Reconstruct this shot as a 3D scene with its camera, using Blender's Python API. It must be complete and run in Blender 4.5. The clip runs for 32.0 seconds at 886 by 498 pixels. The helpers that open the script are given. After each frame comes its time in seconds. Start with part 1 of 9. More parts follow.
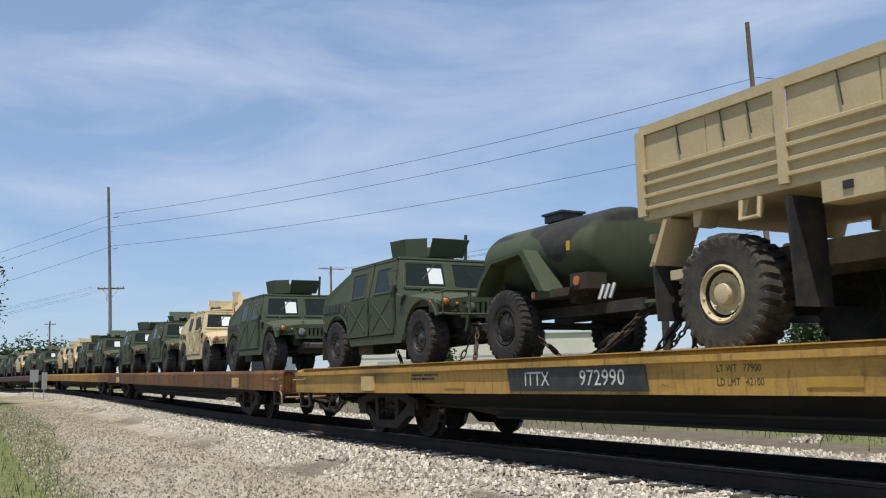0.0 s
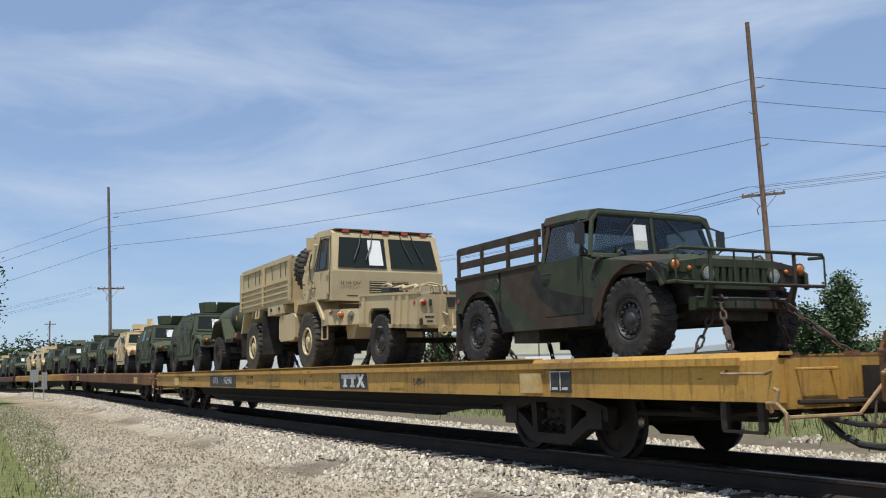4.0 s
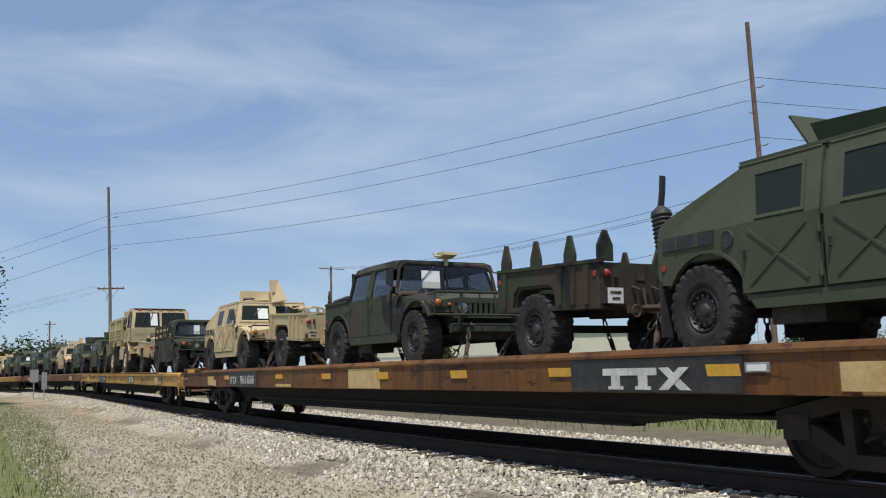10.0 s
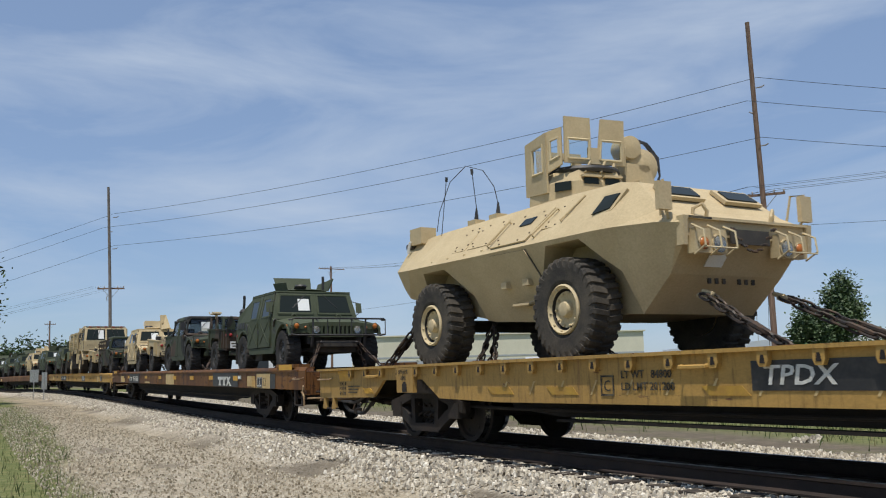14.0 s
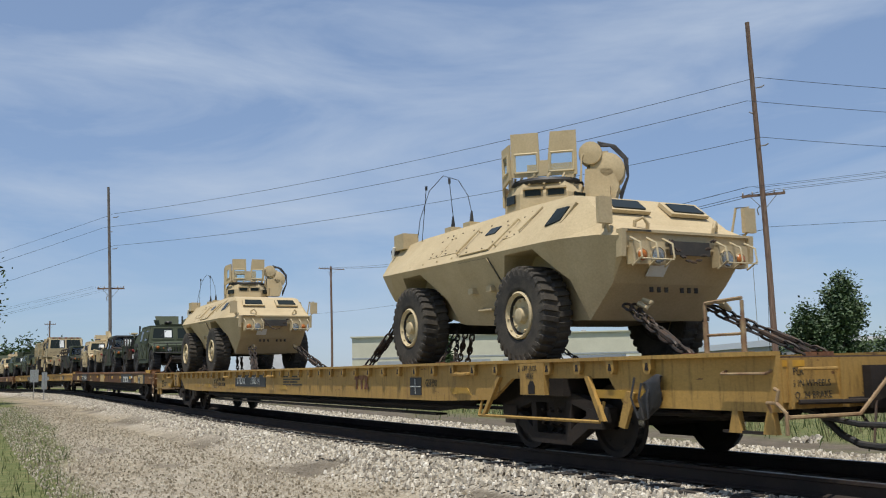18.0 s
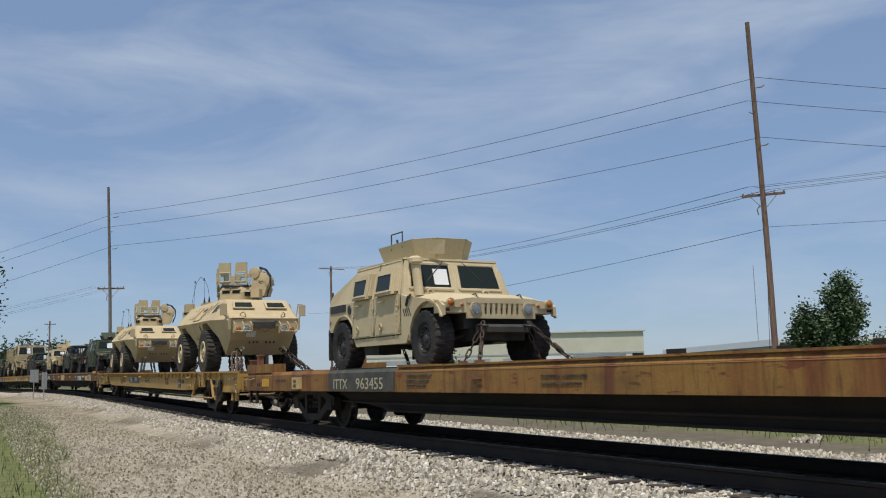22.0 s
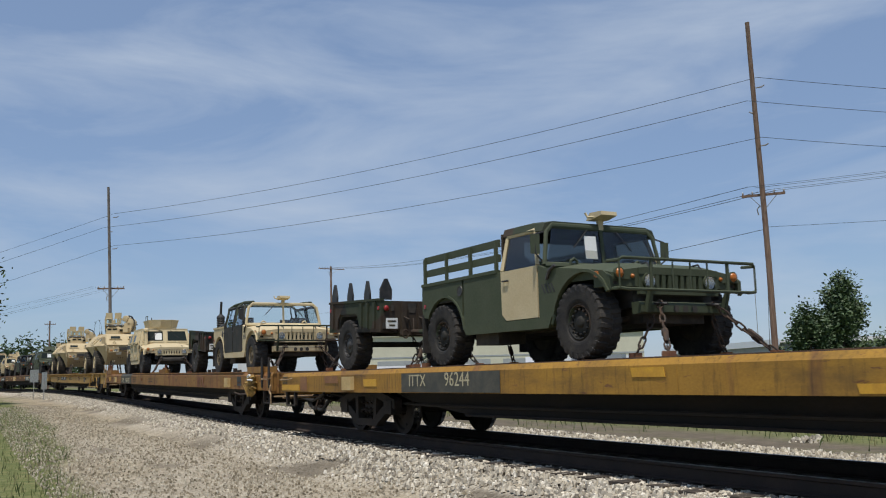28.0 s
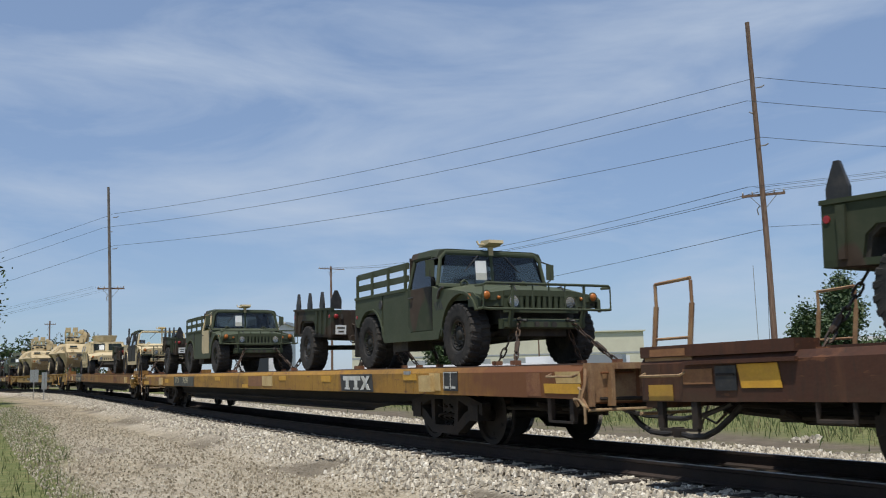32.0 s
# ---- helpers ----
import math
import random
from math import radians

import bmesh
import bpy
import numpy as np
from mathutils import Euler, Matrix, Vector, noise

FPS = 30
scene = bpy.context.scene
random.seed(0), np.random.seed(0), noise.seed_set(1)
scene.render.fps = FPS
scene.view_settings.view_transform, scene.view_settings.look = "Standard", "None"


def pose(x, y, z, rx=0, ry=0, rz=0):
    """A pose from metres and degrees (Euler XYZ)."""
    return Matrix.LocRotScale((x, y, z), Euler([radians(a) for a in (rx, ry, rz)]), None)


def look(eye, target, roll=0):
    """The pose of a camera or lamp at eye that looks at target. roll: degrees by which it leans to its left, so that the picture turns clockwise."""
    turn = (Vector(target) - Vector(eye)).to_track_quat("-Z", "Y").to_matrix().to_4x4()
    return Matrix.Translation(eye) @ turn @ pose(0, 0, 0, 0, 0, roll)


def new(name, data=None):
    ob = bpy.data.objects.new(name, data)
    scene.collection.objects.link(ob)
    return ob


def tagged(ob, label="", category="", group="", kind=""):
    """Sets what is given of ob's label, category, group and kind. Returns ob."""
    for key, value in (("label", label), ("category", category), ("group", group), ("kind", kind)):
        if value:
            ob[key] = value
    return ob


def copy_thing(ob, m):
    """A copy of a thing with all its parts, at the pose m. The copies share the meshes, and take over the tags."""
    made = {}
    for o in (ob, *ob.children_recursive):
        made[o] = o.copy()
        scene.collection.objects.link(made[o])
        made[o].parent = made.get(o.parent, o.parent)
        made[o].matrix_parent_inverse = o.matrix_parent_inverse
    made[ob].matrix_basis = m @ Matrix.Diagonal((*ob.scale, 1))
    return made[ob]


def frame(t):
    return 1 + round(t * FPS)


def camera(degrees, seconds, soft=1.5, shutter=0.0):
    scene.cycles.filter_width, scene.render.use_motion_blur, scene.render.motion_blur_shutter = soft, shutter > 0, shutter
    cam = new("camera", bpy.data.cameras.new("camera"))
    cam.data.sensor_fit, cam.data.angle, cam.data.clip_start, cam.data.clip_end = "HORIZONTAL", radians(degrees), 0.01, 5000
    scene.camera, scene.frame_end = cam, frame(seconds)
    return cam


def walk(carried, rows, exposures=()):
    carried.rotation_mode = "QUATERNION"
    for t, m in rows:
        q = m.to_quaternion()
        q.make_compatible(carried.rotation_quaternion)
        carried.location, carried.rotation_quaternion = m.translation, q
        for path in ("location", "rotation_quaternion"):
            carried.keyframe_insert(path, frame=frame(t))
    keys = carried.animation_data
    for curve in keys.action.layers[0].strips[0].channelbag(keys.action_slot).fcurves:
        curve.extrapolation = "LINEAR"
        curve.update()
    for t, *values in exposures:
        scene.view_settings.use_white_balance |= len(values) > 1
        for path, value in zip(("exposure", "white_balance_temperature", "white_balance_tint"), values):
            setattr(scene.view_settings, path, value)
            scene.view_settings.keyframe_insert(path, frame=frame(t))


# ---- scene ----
# The shot stands still beside a railway; the train runs towards -x.
EYE = Vector((-0.2576, -7.8307, 0.9519))
AIM = Vector((-0.8545127, 0.5007725, 0.1379671))
cam = camera(50.62, 32.0, soft=1.1, shutter=0.1)
walk(cam, [(0.0, look(EYE, EYE + AIM * 10, -1.4072)), (32.0, look(EYE, EYE + AIM * 10, -1.4072))],
     exposures=((0.0, -0.02), (2.0, 0.02), (6.0, -0.10), (9.0, -0.14), (13.0, -0.2), (17.0, -0.32), (18.0, -0.24), (19.0, -0.32), (21.0, -0.3), (23.0, -0.42), (25.0, -0.3), (26.0, -0.34), (30.0, -0.3), (31.0, -0.2), (32.0, -0.26)))

# metres that the train has run at each full second
RUN = [0.0, 3.733, 7.516, 11.347, 15.227, 19.137, 23.06, 26.996, 30.944, 34.905, 38.879, 42.875, 46.902, 50.962,
       55.053, 59.175, 63.33, 67.499, 71.666, 75.831, 79.993, 84.153, 88.311, 92.482, 96.682, 100.912, 105.171,
       109.459, 113.777, 118.092, 122.374, 126.623, 130.838]
MOVING = []      # (object, car start, pose on the car)
ROLLING = []     # wheelsets


def bend(x):
    """The line's gentle curve and gradient: offset in y and z at x."""
    d = max(-30.0, min(79.0, -x))
    r = -x - d
    return (0.00180675 * d * d - 0.0000169003 * d ** 3 + r * (0.00361351 * d - 0.000050701 * d * d),
            0.000347265 * d * d - 0.00000254013 * d ** 3 + r * (0.000694530 * d - 0.0000076204 * d * d))


def run(t):
    i = min(int(t), 31)
    return RUN[i] + (RUN[i + 1] - RUN[i]) * (t - i)


# ---- sky and sun ----
world = bpy.data.worlds.new("sky")
scene.world = world
world.use_nodes = True
wn, wl = world.node_tree.nodes, world.node_tree.links
wn.clear()
SUN_DIR = Vector((0.25, -0.23, 0.94)).normalized()     # towards the sun
sky = wn.new("ShaderNodeTexSky")
sky.sky_type, sky.sun_disc = "NISHITA", False
sky.sun_elevation = math.asin(SUN_DIR.z)
sky.sun_rotation = math.atan2(SUN_DIR.x, SUN_DIR.y)
sky.air_density, sky.dust_density, sky.ozone_density = 1.0, 0.3, 3.0
tc = wn.new("ShaderNodeTexCoord")
mp = wn.new("ShaderNodeMapping")
mp.inputs["Scale"].default_value = (1.6, 1.6, 6.5)
mp.inputs["Rotation"].default_value = (0.25, 0.12, 0.5)
n1 = wn.new("ShaderNodeTexNoise")
n1.inputs["Scale"].default_value, n1.inputs["Detail"].default_value = 1.7, 8
n1.inputs["Roughness"].default_value, n1.inputs["Distortion"].default_value = 0.58, 0.5
ramp = wn.new("ShaderNodeValToRGB")
ramp.color_ramp.elements[0].position, ramp.color_ramp.elements[1].position = 0.36, 0.78
ramp.color_ramp.elements[0].color, ramp.color_ramp.elements[1].color = (0.50, 0.50, 0.50, 1), (0.50, 0.50, 0.50, 1)
mix = wn.new("ShaderNodeMixRGB")
mix.inputs[2].default_value = (2.5, 3.5, 5.3, 1)
tint = wn.new("ShaderNodeMixRGB")
tint.blend_type = "MULTIPLY"
tint.inputs[0].default_value = 1.0
tint.inputs[2].default_value = (0.92, 1.0, 1.12, 1)
bg = wn.new("ShaderNodeBackground")
bg.inputs["Strength"].default_value = 0.126
wo = wn.new("ShaderNodeOutputWorld")
wl.new(tc.outputs["Generated"], mp.inputs["Vector"])
wl.new(mp.outputs[0], n1.inputs["Vector"])
wl.new(n1.outputs["Fac"], ramp.inputs["Fac"])
wl.new(sky.outputs[0], tint.inputs[1])
wl.new(tint.outputs[0], mix.inputs[1])
wl.new(ramp.outputs[0], mix.inputs[0])
# thin drifting cloud over the haze
ramp2 = wn.new("ShaderNodeValToRGB")
ramp2.color_ramp.elements[0].position, ramp2.color_ramp.elements[1].position = 0.44, 0.74
ramp2.color_ramp.elements[0].color, ramp2.color_ramp.elements[1].color = (0.06, 0.06, 0.06, 1), (0.70, 0.70, 0.70, 1)
mix2 = wn.new("ShaderNodeMixRGB")
mix2.inputs[2].default_value = (4.9, 5.7, 6.9, 1)
wl.new(n1.outputs["Fac"], ramp2.inputs["Fac"])
wl.new(ramp2.outputs[0], mix2.inputs[0])
wl.new(mix.outputs[0], mix2.inputs[1])
wl.new(mix2.outputs[0], bg.inputs["Color"])
wl.new(bg.outputs[0], wo.inputs["Surface"])
sun = new("sun", bpy.data.lights.new("sun", "SUN"))
sun.data.energy, sun.data.angle, sun.data.color = 5.0, radians(0.6), (1.0, 0.94, 0.85)
sun.matrix_world = look(SUN_DIR * 60, (0, 0, 0))


# ---- materials ----
def material(name, base, rough=0.6, metal=0.0, second=None, amount=0.5, scale=3.0, detail=6, grain=0.06, grain_scale=40.0,
             bump=0.0, bump_scale=60.0, spec=0.5, vary=0.0, hard=0.25, stretch=(1, 1, 1)):
    """Paint or stuff: a base colour, a second colour in worn patches, fine grain and relief."""
    m = bpy.data.materials.new(name)
    m.use_nodes = True
    n, l = m.node_tree.nodes, m.node_tree.links
    b = n["Principled BSDF"]
    b.inputs["Roughness"].default_value, b.inputs["Metallic"].default_value = rough, metal
    b.inputs["Specular IOR Level"].default_value = spec
    co = n.new("ShaderNodeTexCoord")
    sc = n.new("ShaderNodeMapping")
    sc.inputs["Scale"].default_value = stretch
    l.new(co.outputs["Object"], sc.inputs["Vector"])
    col = n.new("ShaderNodeMixRGB")
    col.inputs[1].default_value = (*base, 1)
    col.inputs[2].default_value = (*(second or base), 1)
    nz = n.new("ShaderNodeTexNoise")
    nz.inputs["Scale"].default_value, nz.inputs["Detail"].default_value, nz.inputs["Roughness"].default_value = scale, detail, 0.62
    l.new(sc.outputs[0], nz.inputs["Vector"])
    rp = n.new("ShaderNodeValToRGB")
    mid = 1.0 - amount
    mid = 0.3 + 0.4 * mid
    rp.color_ramp.elements[0].position, rp.color_ramp.elements[1].position = max(0, mid - hard / 2), min(1, mid + hard / 2)
    l.new(nz.outputs["Fac"], rp.inputs["Fac"])
    l.new(rp.outputs[0], col.inputs[0])
    out = col.outputs[0]
    if grain:
        g = n.new("ShaderNodeTexNoise")
        g.inputs["Scale"].default_value, g.inputs["Detail"].default_value = grain_scale, 4
        l.new(sc.outputs[0], g.inputs["Vector"])
        mr = n.new("ShaderNodeMapRange")
        mr.inputs["From Min"].default_value, mr.inputs["From Max"].default_value = 0.25, 0.75
        mr.inputs["To Min"].default_value, mr.inputs["To Max"].default_value = 1 - grain * 2, 1 + grain * 2
        l.new(g.outputs["Fac"], mr.inputs["Value"])
        mu = n.new("ShaderNodeVectorMath")
        mu.operation = "SCALE"
        l.new(out, mu.inputs[0])
        l.new(mr.outputs[0], mu.inputs["Scale"])
        out = mu.outputs[0]
    if vary:
        oi = n.new("ShaderNodeObjectInfo")
        mr2 = n.new("ShaderNodeMapRange")
        mr2.inputs["To Min"].default_value, mr2.inputs["To Max"].default_value = 1 - vary, 1 + vary
        l.new(oi.outputs["Random"], mr2.inputs["Value"])
        mu2 = n.new("ShaderNodeVectorMath")
        mu2.operation = "SCALE"
        l.new(out, mu2.inputs[0])
        l.new(mr2.outputs[0], mu2.inputs["Scale"])
        out = mu2.outputs[0]
    l.new(out, b.inputs["Base Color"])
    if bump:
        bn = n.new("ShaderNodeTexNoise")
        bn.inputs["Scale"].default_value, bn.inputs["Detail"].default_value = bump_scale, 5
        l.new(co.outputs["Object"], bn.inputs["Vector"])
        bp = n.new("ShaderNodeBump")
        bp.inputs["Strength"].default_value, bp.inputs["Distance"].default_value = bump, 0.02
        l.new(bn.outputs["Fac"], bp.inputs["Height"])
        l.new(bp.outputs[0], b.inputs["Normal"])
    return m


def camouflage(name, colours, scale=0.75, off=0.0, rough=0.8):
    """Woodland pattern in soft-edged blotches of three paints, under a little dust."""
    m = bpy.data.materials.new(name)
    m.use_nodes = True
    n, l = m.node_tree.nodes, m.node_tree.links
    b = n["Principled BSDF"]
    b.inputs["Roughness"].default_value = rough
    b.inputs["Specular IOR Level"].default_value = 0.3
    co = n.new("ShaderNodeTexCoord")
    last = None
    for k, c in enumerate(colours[1:]):
        mpn = n.new("ShaderNodeMapping")
        mpn.inputs["Location"].default_value = (off + 7.3 * k, 3.1 * k + off, 1.7 * k)
        l.new(co.outputs["Object"], mpn.inputs["Vector"])
        z = n.new("ShaderNodeTexNoise")
        z.inputs["Scale"].default_value, z.inputs["Detail"].default_value, z.inputs["Distortion"].default_value = scale, 1.0, 0.6
        l.new(mpn.outputs[0], z.inputs["Vector"])
        r = n.new("ShaderNodeValToRGB")
        r.color_ramp.elements[0].position, r.color_ramp.elements[1].position = 0.525, 0.54
        l.new(z.outputs["Fac"], r.inputs["Fac"])
        x = n.new("ShaderNodeMixRGB")
        l.new(r.outputs[0], x.inputs[0])
        if last is None:
            x.inputs[1].default_value = (*colours[0], 1)
        else:
            l.new(last, x.inputs[1])
        x.inputs[2].default_value = (*c, 1)
        last = x.outputs[0]
    d = n.new("ShaderNodeTexNoise")
    d.inputs["Scale"].default_value, d.inputs["Detail"].default_value = 5.0, 8
    l.new(co.outputs["Object"], d.inputs["Vector"])
    r = n.new("ShaderNodeMapRange")
    r.inputs["From Min"].default_value, r.inputs["From Max"].default_value, r.inputs["To Max"].default_value = 0.45, 0.8, 0.22
    l.new(d.outputs["Fac"], r.inputs["Value"])
    x = n.new("ShaderNodeMixRGB")
    l.new(r.outputs[0], x.inputs[0])
    l.new(last, x.inputs[1])
    x.inputs[2].default_value = (0.14, 0.12, 0.09, 1)
    l.new(x.outputs[0], b.inputs["Base Color"])
    return m


def glass(name, colour, rough=0.03, alpha=1.0):
    m = bpy.data.materials.new(name)
    m.use_nodes = True
    b = m.node_tree.nodes["Principled BSDF"]
    b.inputs["Base Color"].default_value = (*colour, 1)
    b.inputs["Roughness"].default_value, b.inputs["IOR"].default_value = rough, 1.5
    b.inputs["Transmission Weight"].default_value = alpha
    return m


def car_paint(name, base, stain, rust, wear=0.5, streak=0.5, grime=0.55, rusted=None):
    """Old steel-car paint: faded blotches, long runs of rust and small chips; rusted: a stretch of the car where the paint is gone."""
    m = material(name, base, 0.66, second=stain, amount=0.45, scale=0.55, detail=10, grain=0.06, hard=0.35, stretch=(0.7, 1, 1.2), bump=0.12, bump_scale=18, spec=0.3)
    n, l = m.node_tree.nodes, m.node_tree.links
    b = n["Principled BSDF"]
    src = b.inputs["Base Color"].links[0].from_socket
    co = n.new("ShaderNodeTexCoord")
    for scale, stretch, lo, hi, top, col in ((2.2, (1.0, 1.0, 0.07), 0.62 - 0.16 * streak, 0.74 - 0.14 * streak, 0.85, rust),
                                            (7.0, (0.4, 1.0, 1.6), 0.66 - 0.14 * wear, 0.70 - 0.14 * wear, 0.9, rust),
                                            (16.0, (1.0, 1.0, 0.12), 0.52, 0.68, 0.5, (0.03, 0.024, 0.018)), (0.9, (0.5, 1.0, 1.6), 0.50, 0.66, grime, (0.06, 0.042, 0.026))):
        mpn = n.new("ShaderNodeMapping")
        mpn.inputs["Scale"].default_value = stretch
        l.new(co.outputs["Object"], mpn.inputs["Vector"])
        z = n.new("ShaderNodeTexNoise")
        z.inputs["Scale"].default_value, z.inputs["Detail"].default_value, z.inputs["Roughness"].default_value = scale, 8, 0.65
        l.new(mpn.outputs[0], z.inputs["Vector"])
        r = n.new("ShaderNodeMapRange")
        r.inputs["From Min"].default_value, r.inputs["From Max"].default_value, r.inputs["To Max"].default_value = lo, hi, top
        l.new(z.outputs["Fac"], r.inputs["Value"])
        x = n.new("ShaderNodeMixRGB")
        l.new(r.outputs[0], x.inputs[0])
        l.new(src, x.inputs[1])
        x.inputs[2].default_value = (*col, 1)
        src = x.outputs[0]
    if rusted:
        ax = n.new("ShaderNodeSeparateXYZ")
        l.new(co.outputs["Object"], ax.inputs[0])
        z = n.new("ShaderNodeTexNoise")
        z.inputs["Scale"].default_value, z.inputs["Detail"].default_value, z.inputs["Roughness"].default_value = 1.6, 8, 0.6
        l.new(co.outputs["Object"], z.inputs["Vector"])
        wob = n.new("ShaderNodeMath")
        wob.operation, wob.inputs[1].default_value = "MULTIPLY_ADD", 2.4
        l.new(z.outputs["Fac"], wob.inputs[0])
        l.new(ax.outputs["X"], wob.inputs[2])
        r = n.new("ShaderNodeMapRange")
        r.inputs["From Min"].default_value, r.inputs["From Max"].default_value, r.inputs["To Max"].default_value = rusted[0] + 1.2, rusted[1] + 1.2, 0.92
        l.new(wob.outputs[0], r.inputs["Value"])
        x = n.new("ShaderNodeMixRGB")
        l.new(r.outputs[0], x.inputs[0])
        l.new(src, x.inputs[1])
        x.inputs[2].default_value = (0.15, 0.058, 0.028, 1)
        src = x.outputs[0]
    l.new(src, b.inputs["Base Color"])
    return m


TAN = material("tan paint", (0.53, 0.43, 0.26), 0.75, second=(0.43, 0.335, 0.195), amount=0.42, scale=2.2, grain=0.05, hard=0.5, vary=0.03, spec=0.3)
TAN_PALE = material("pale tan paint", (0.56, 0.475, 0.30), 0.75, second=(0.47, 0.375, 0.225), amount=0.4, scale=2.2, grain=0.05, hard=0.5, vary=0.03, spec=0.3)
GREEN = material("green paint", (0.05, 0.064, 0.036), 0.72, second=(0.07, 0.08, 0.05), amount=0.42, scale=2.5, grain=0.06, hard=0.5, vary=0.05, spec=0.3)
CAMO = camouflage("woodland camouflage", [(0.036, 0.047, 0.026), (0.055, 0.038, 0.027), (0.014, 0.015, 0.014)])
CAMO_B = camouflage("woodland camouflage faded", [(0.043, 0.054, 0.034), (0.016, 0.017, 0.017), (0.065, 0.046, 0.034)], off=4.0)
CAMO_DARK = camouflage("dark camouflage", [(0.034, 0.044, 0.026), (0.014, 0.015, 0.015), (0.045, 0.032, 0.023)], off=11.0)
RUBBER = material("tyre rubber", (0.022, 0.022, 0.023), 0.85, second=(0.065, 0.058, 0.05), amount=0.36, scale=3.5, grain=0.08, bump=0.2, spec=0.25, hard=0.4)
RUBBER_DUST = material("dusty tyre rubber", (0.045, 0.042, 0.038), 0.9, second=(0.095, 0.082, 0.065), amount=0.45, scale=3.0, grain=0.08, bump=0.2, spec=0.2, hard=0.3)
BLACK = material("black paint", (0.02, 0.02, 0.021), 0.55, second=(0.05, 0.045, 0.04), amount=0.3, scale=6)
CAMO_TANK = camouflage("tank camouflage", [(0.05, 0.064, 0.036), (0.022, 0.023, 0.021), (0.085, 0.058, 0.038)], off=7.5, scale=0.55)
BLACK_DOOR = camouflage("faded dark door skin", [(0.03, 0.032, 0.03), (0.055, 0.058, 0.045), (0.04, 0.036, 0.03)], off=2.0, scale=1.2)
UNDER = material("grimy chassis and shaded hollows", (0.035, 0.032, 0.028), 0.85, second=(0.07, 0.058, 0.045), amount=0.4, scale=4, bump=0.2)
TAN_UNDER = material("dusty tan chassis", (0.20, 0.155, 0.09), 0.8, second=(0.10, 0.08, 0.05), amount=0.5, scale=3)
GLASS_DARK = glass("thick dark window", (0.020, 0.026, 0.024), 0.12, 0.0)
GLASS_DARK.node_tree.nodes["Principled BSDF"].inputs["IOR"].default_value = 1.24
GLASS = glass("clear window", (0.86, 0.92, 0.90), 0.0, 1.0)
VINYL = glass("smoky vinyl window", (0.30, 0.32, 0.31), 0.05, 1.0)
LENS = glass("headlamp glass", (0.62, 0.62, 0.60), 0.10, 0.8)
LENS.node_tree.nodes["Principled BSDF"].inputs["IOR"].default_value = 1.15
CHROME = material("bright reflector", (0.55, 0.55, 0.54), 0.2, 1.0, grain=0)
AMBER = material("amber lens", (0.42, 0.13, 0.02), 0.3, grain=0.1)
MARKER = material("orange-red lamp lens", (0.32, 0.075, 0.035), 0.35, grain=0.1)
RED = material("red lens", (0.30, 0.02, 0.02), 0.3, grain=0.1)
PAPER = material("white paper", (0.75, 0.76, 0.74), 0.8, grain=0.03)
WHITE = material("white stencil", (0.62, 0.62, 0.58), 0.7, second=(0.42, 0.42, 0.38), amount=0.4, scale=7)
STENCIL = material("black stencil", (0.025, 0.022, 0.018), 0.8, second=(0.12, 0.10, 0.06), amount=0.4, scale=9)
CHAIN = material("rusty chain", (0.10, 0.062, 0.04), 0.75, 0.5, second=(0.05, 0.045, 0.042), amount=0.5, scale=14)
CHAIN_DARK = material("dark chain", (0.045, 0.042, 0.04), 0.6, 0.6, second=(0.09, 0.06, 0.04), amount=0.4, scale=14)
STEEL = material("worn rail steel", (0.13, 0.12, 0.115), 0.35, 0.9, second=(0.10, 0.065, 0.045), amount=0.4, scale=5, stretch=(0.1, 1, 1))
RAIL_RUST = material("rail rust", (0.04, 0.026, 0.02), 0.9, 0.1, second=(0.025, 0.018, 0.015), amount=0.5, scale=3, bump=0.2)
BOGIE = material("grimy cast steel", (0.015, 0.012, 0.010), 0.9, 0.0, second=(0.03, 0.02, 0.014), amount=0.45, scale=3.5, bump=0.3, bump_scale=20)
WHEEL_RUST = material("wheel rust", (0.022, 0.015, 0.011), 0.8, 0.1, second=(0.014, 0.011, 0.01), amount=0.5, scale=4)
TREAD_SHINE = material("polished wheel tread", (0.45, 0.44, 0.43), 0.25, 1.0, grain=0.05)
YELLOW_A = car_paint("clean car yellow", (0.50, 0.29, 0.065), (0.40, 0.235, 0.065), (0.17, 0.085, 0.04), 0.1, 0.25)
YELLOW_B = car_paint("rusted car yellow", (0.20, 0.088, 0.018), (0.095, 0.036, 0.013), (0.045, 0.017, 0.010), 0.55, 0.8)
YELLOW_C = car_paint("tie-down car yellow", (0.44, 0.27, 0.075), (0.37, 0.225, 0.068), (0.16, 0.08, 0.04), 0.12, 0.05, 0.15)
YELLOW_D = car_paint("rust-streaked car yellow", (0.31, 0.17, 0.043), (0.215, 0.10, 0.03), (0.16, 0.05, 0.022), 0.5, 0.8, 0.4)
YELLOW_E = car_paint("faded car yellow", (0.41, 0.225, 0.035), (0.28, 0.145, 0.03), (0.19, 0.085, 0.04), 0.3, 0.4, rusted=(24.2, 25.6))
BROWN_F = car_paint("brown car paint", (0.088, 0.036, 0.020), (0.055, 0.024, 0.015), (0.14, 0.06, 0.03), 0.4, 0.5)
PATCH = material("fresh yellow patch", (0.60, 0.33, 0.03), 0.6, second=(0.5, 0.26, 0.03), amount=0.4, scale=5)
PATCH_DULL = material("dull yellow patch", (0.42, 0.25, 0.035), 0.65, second=(0.34, 0.19, 0.035), amount=0.4, scale=5)
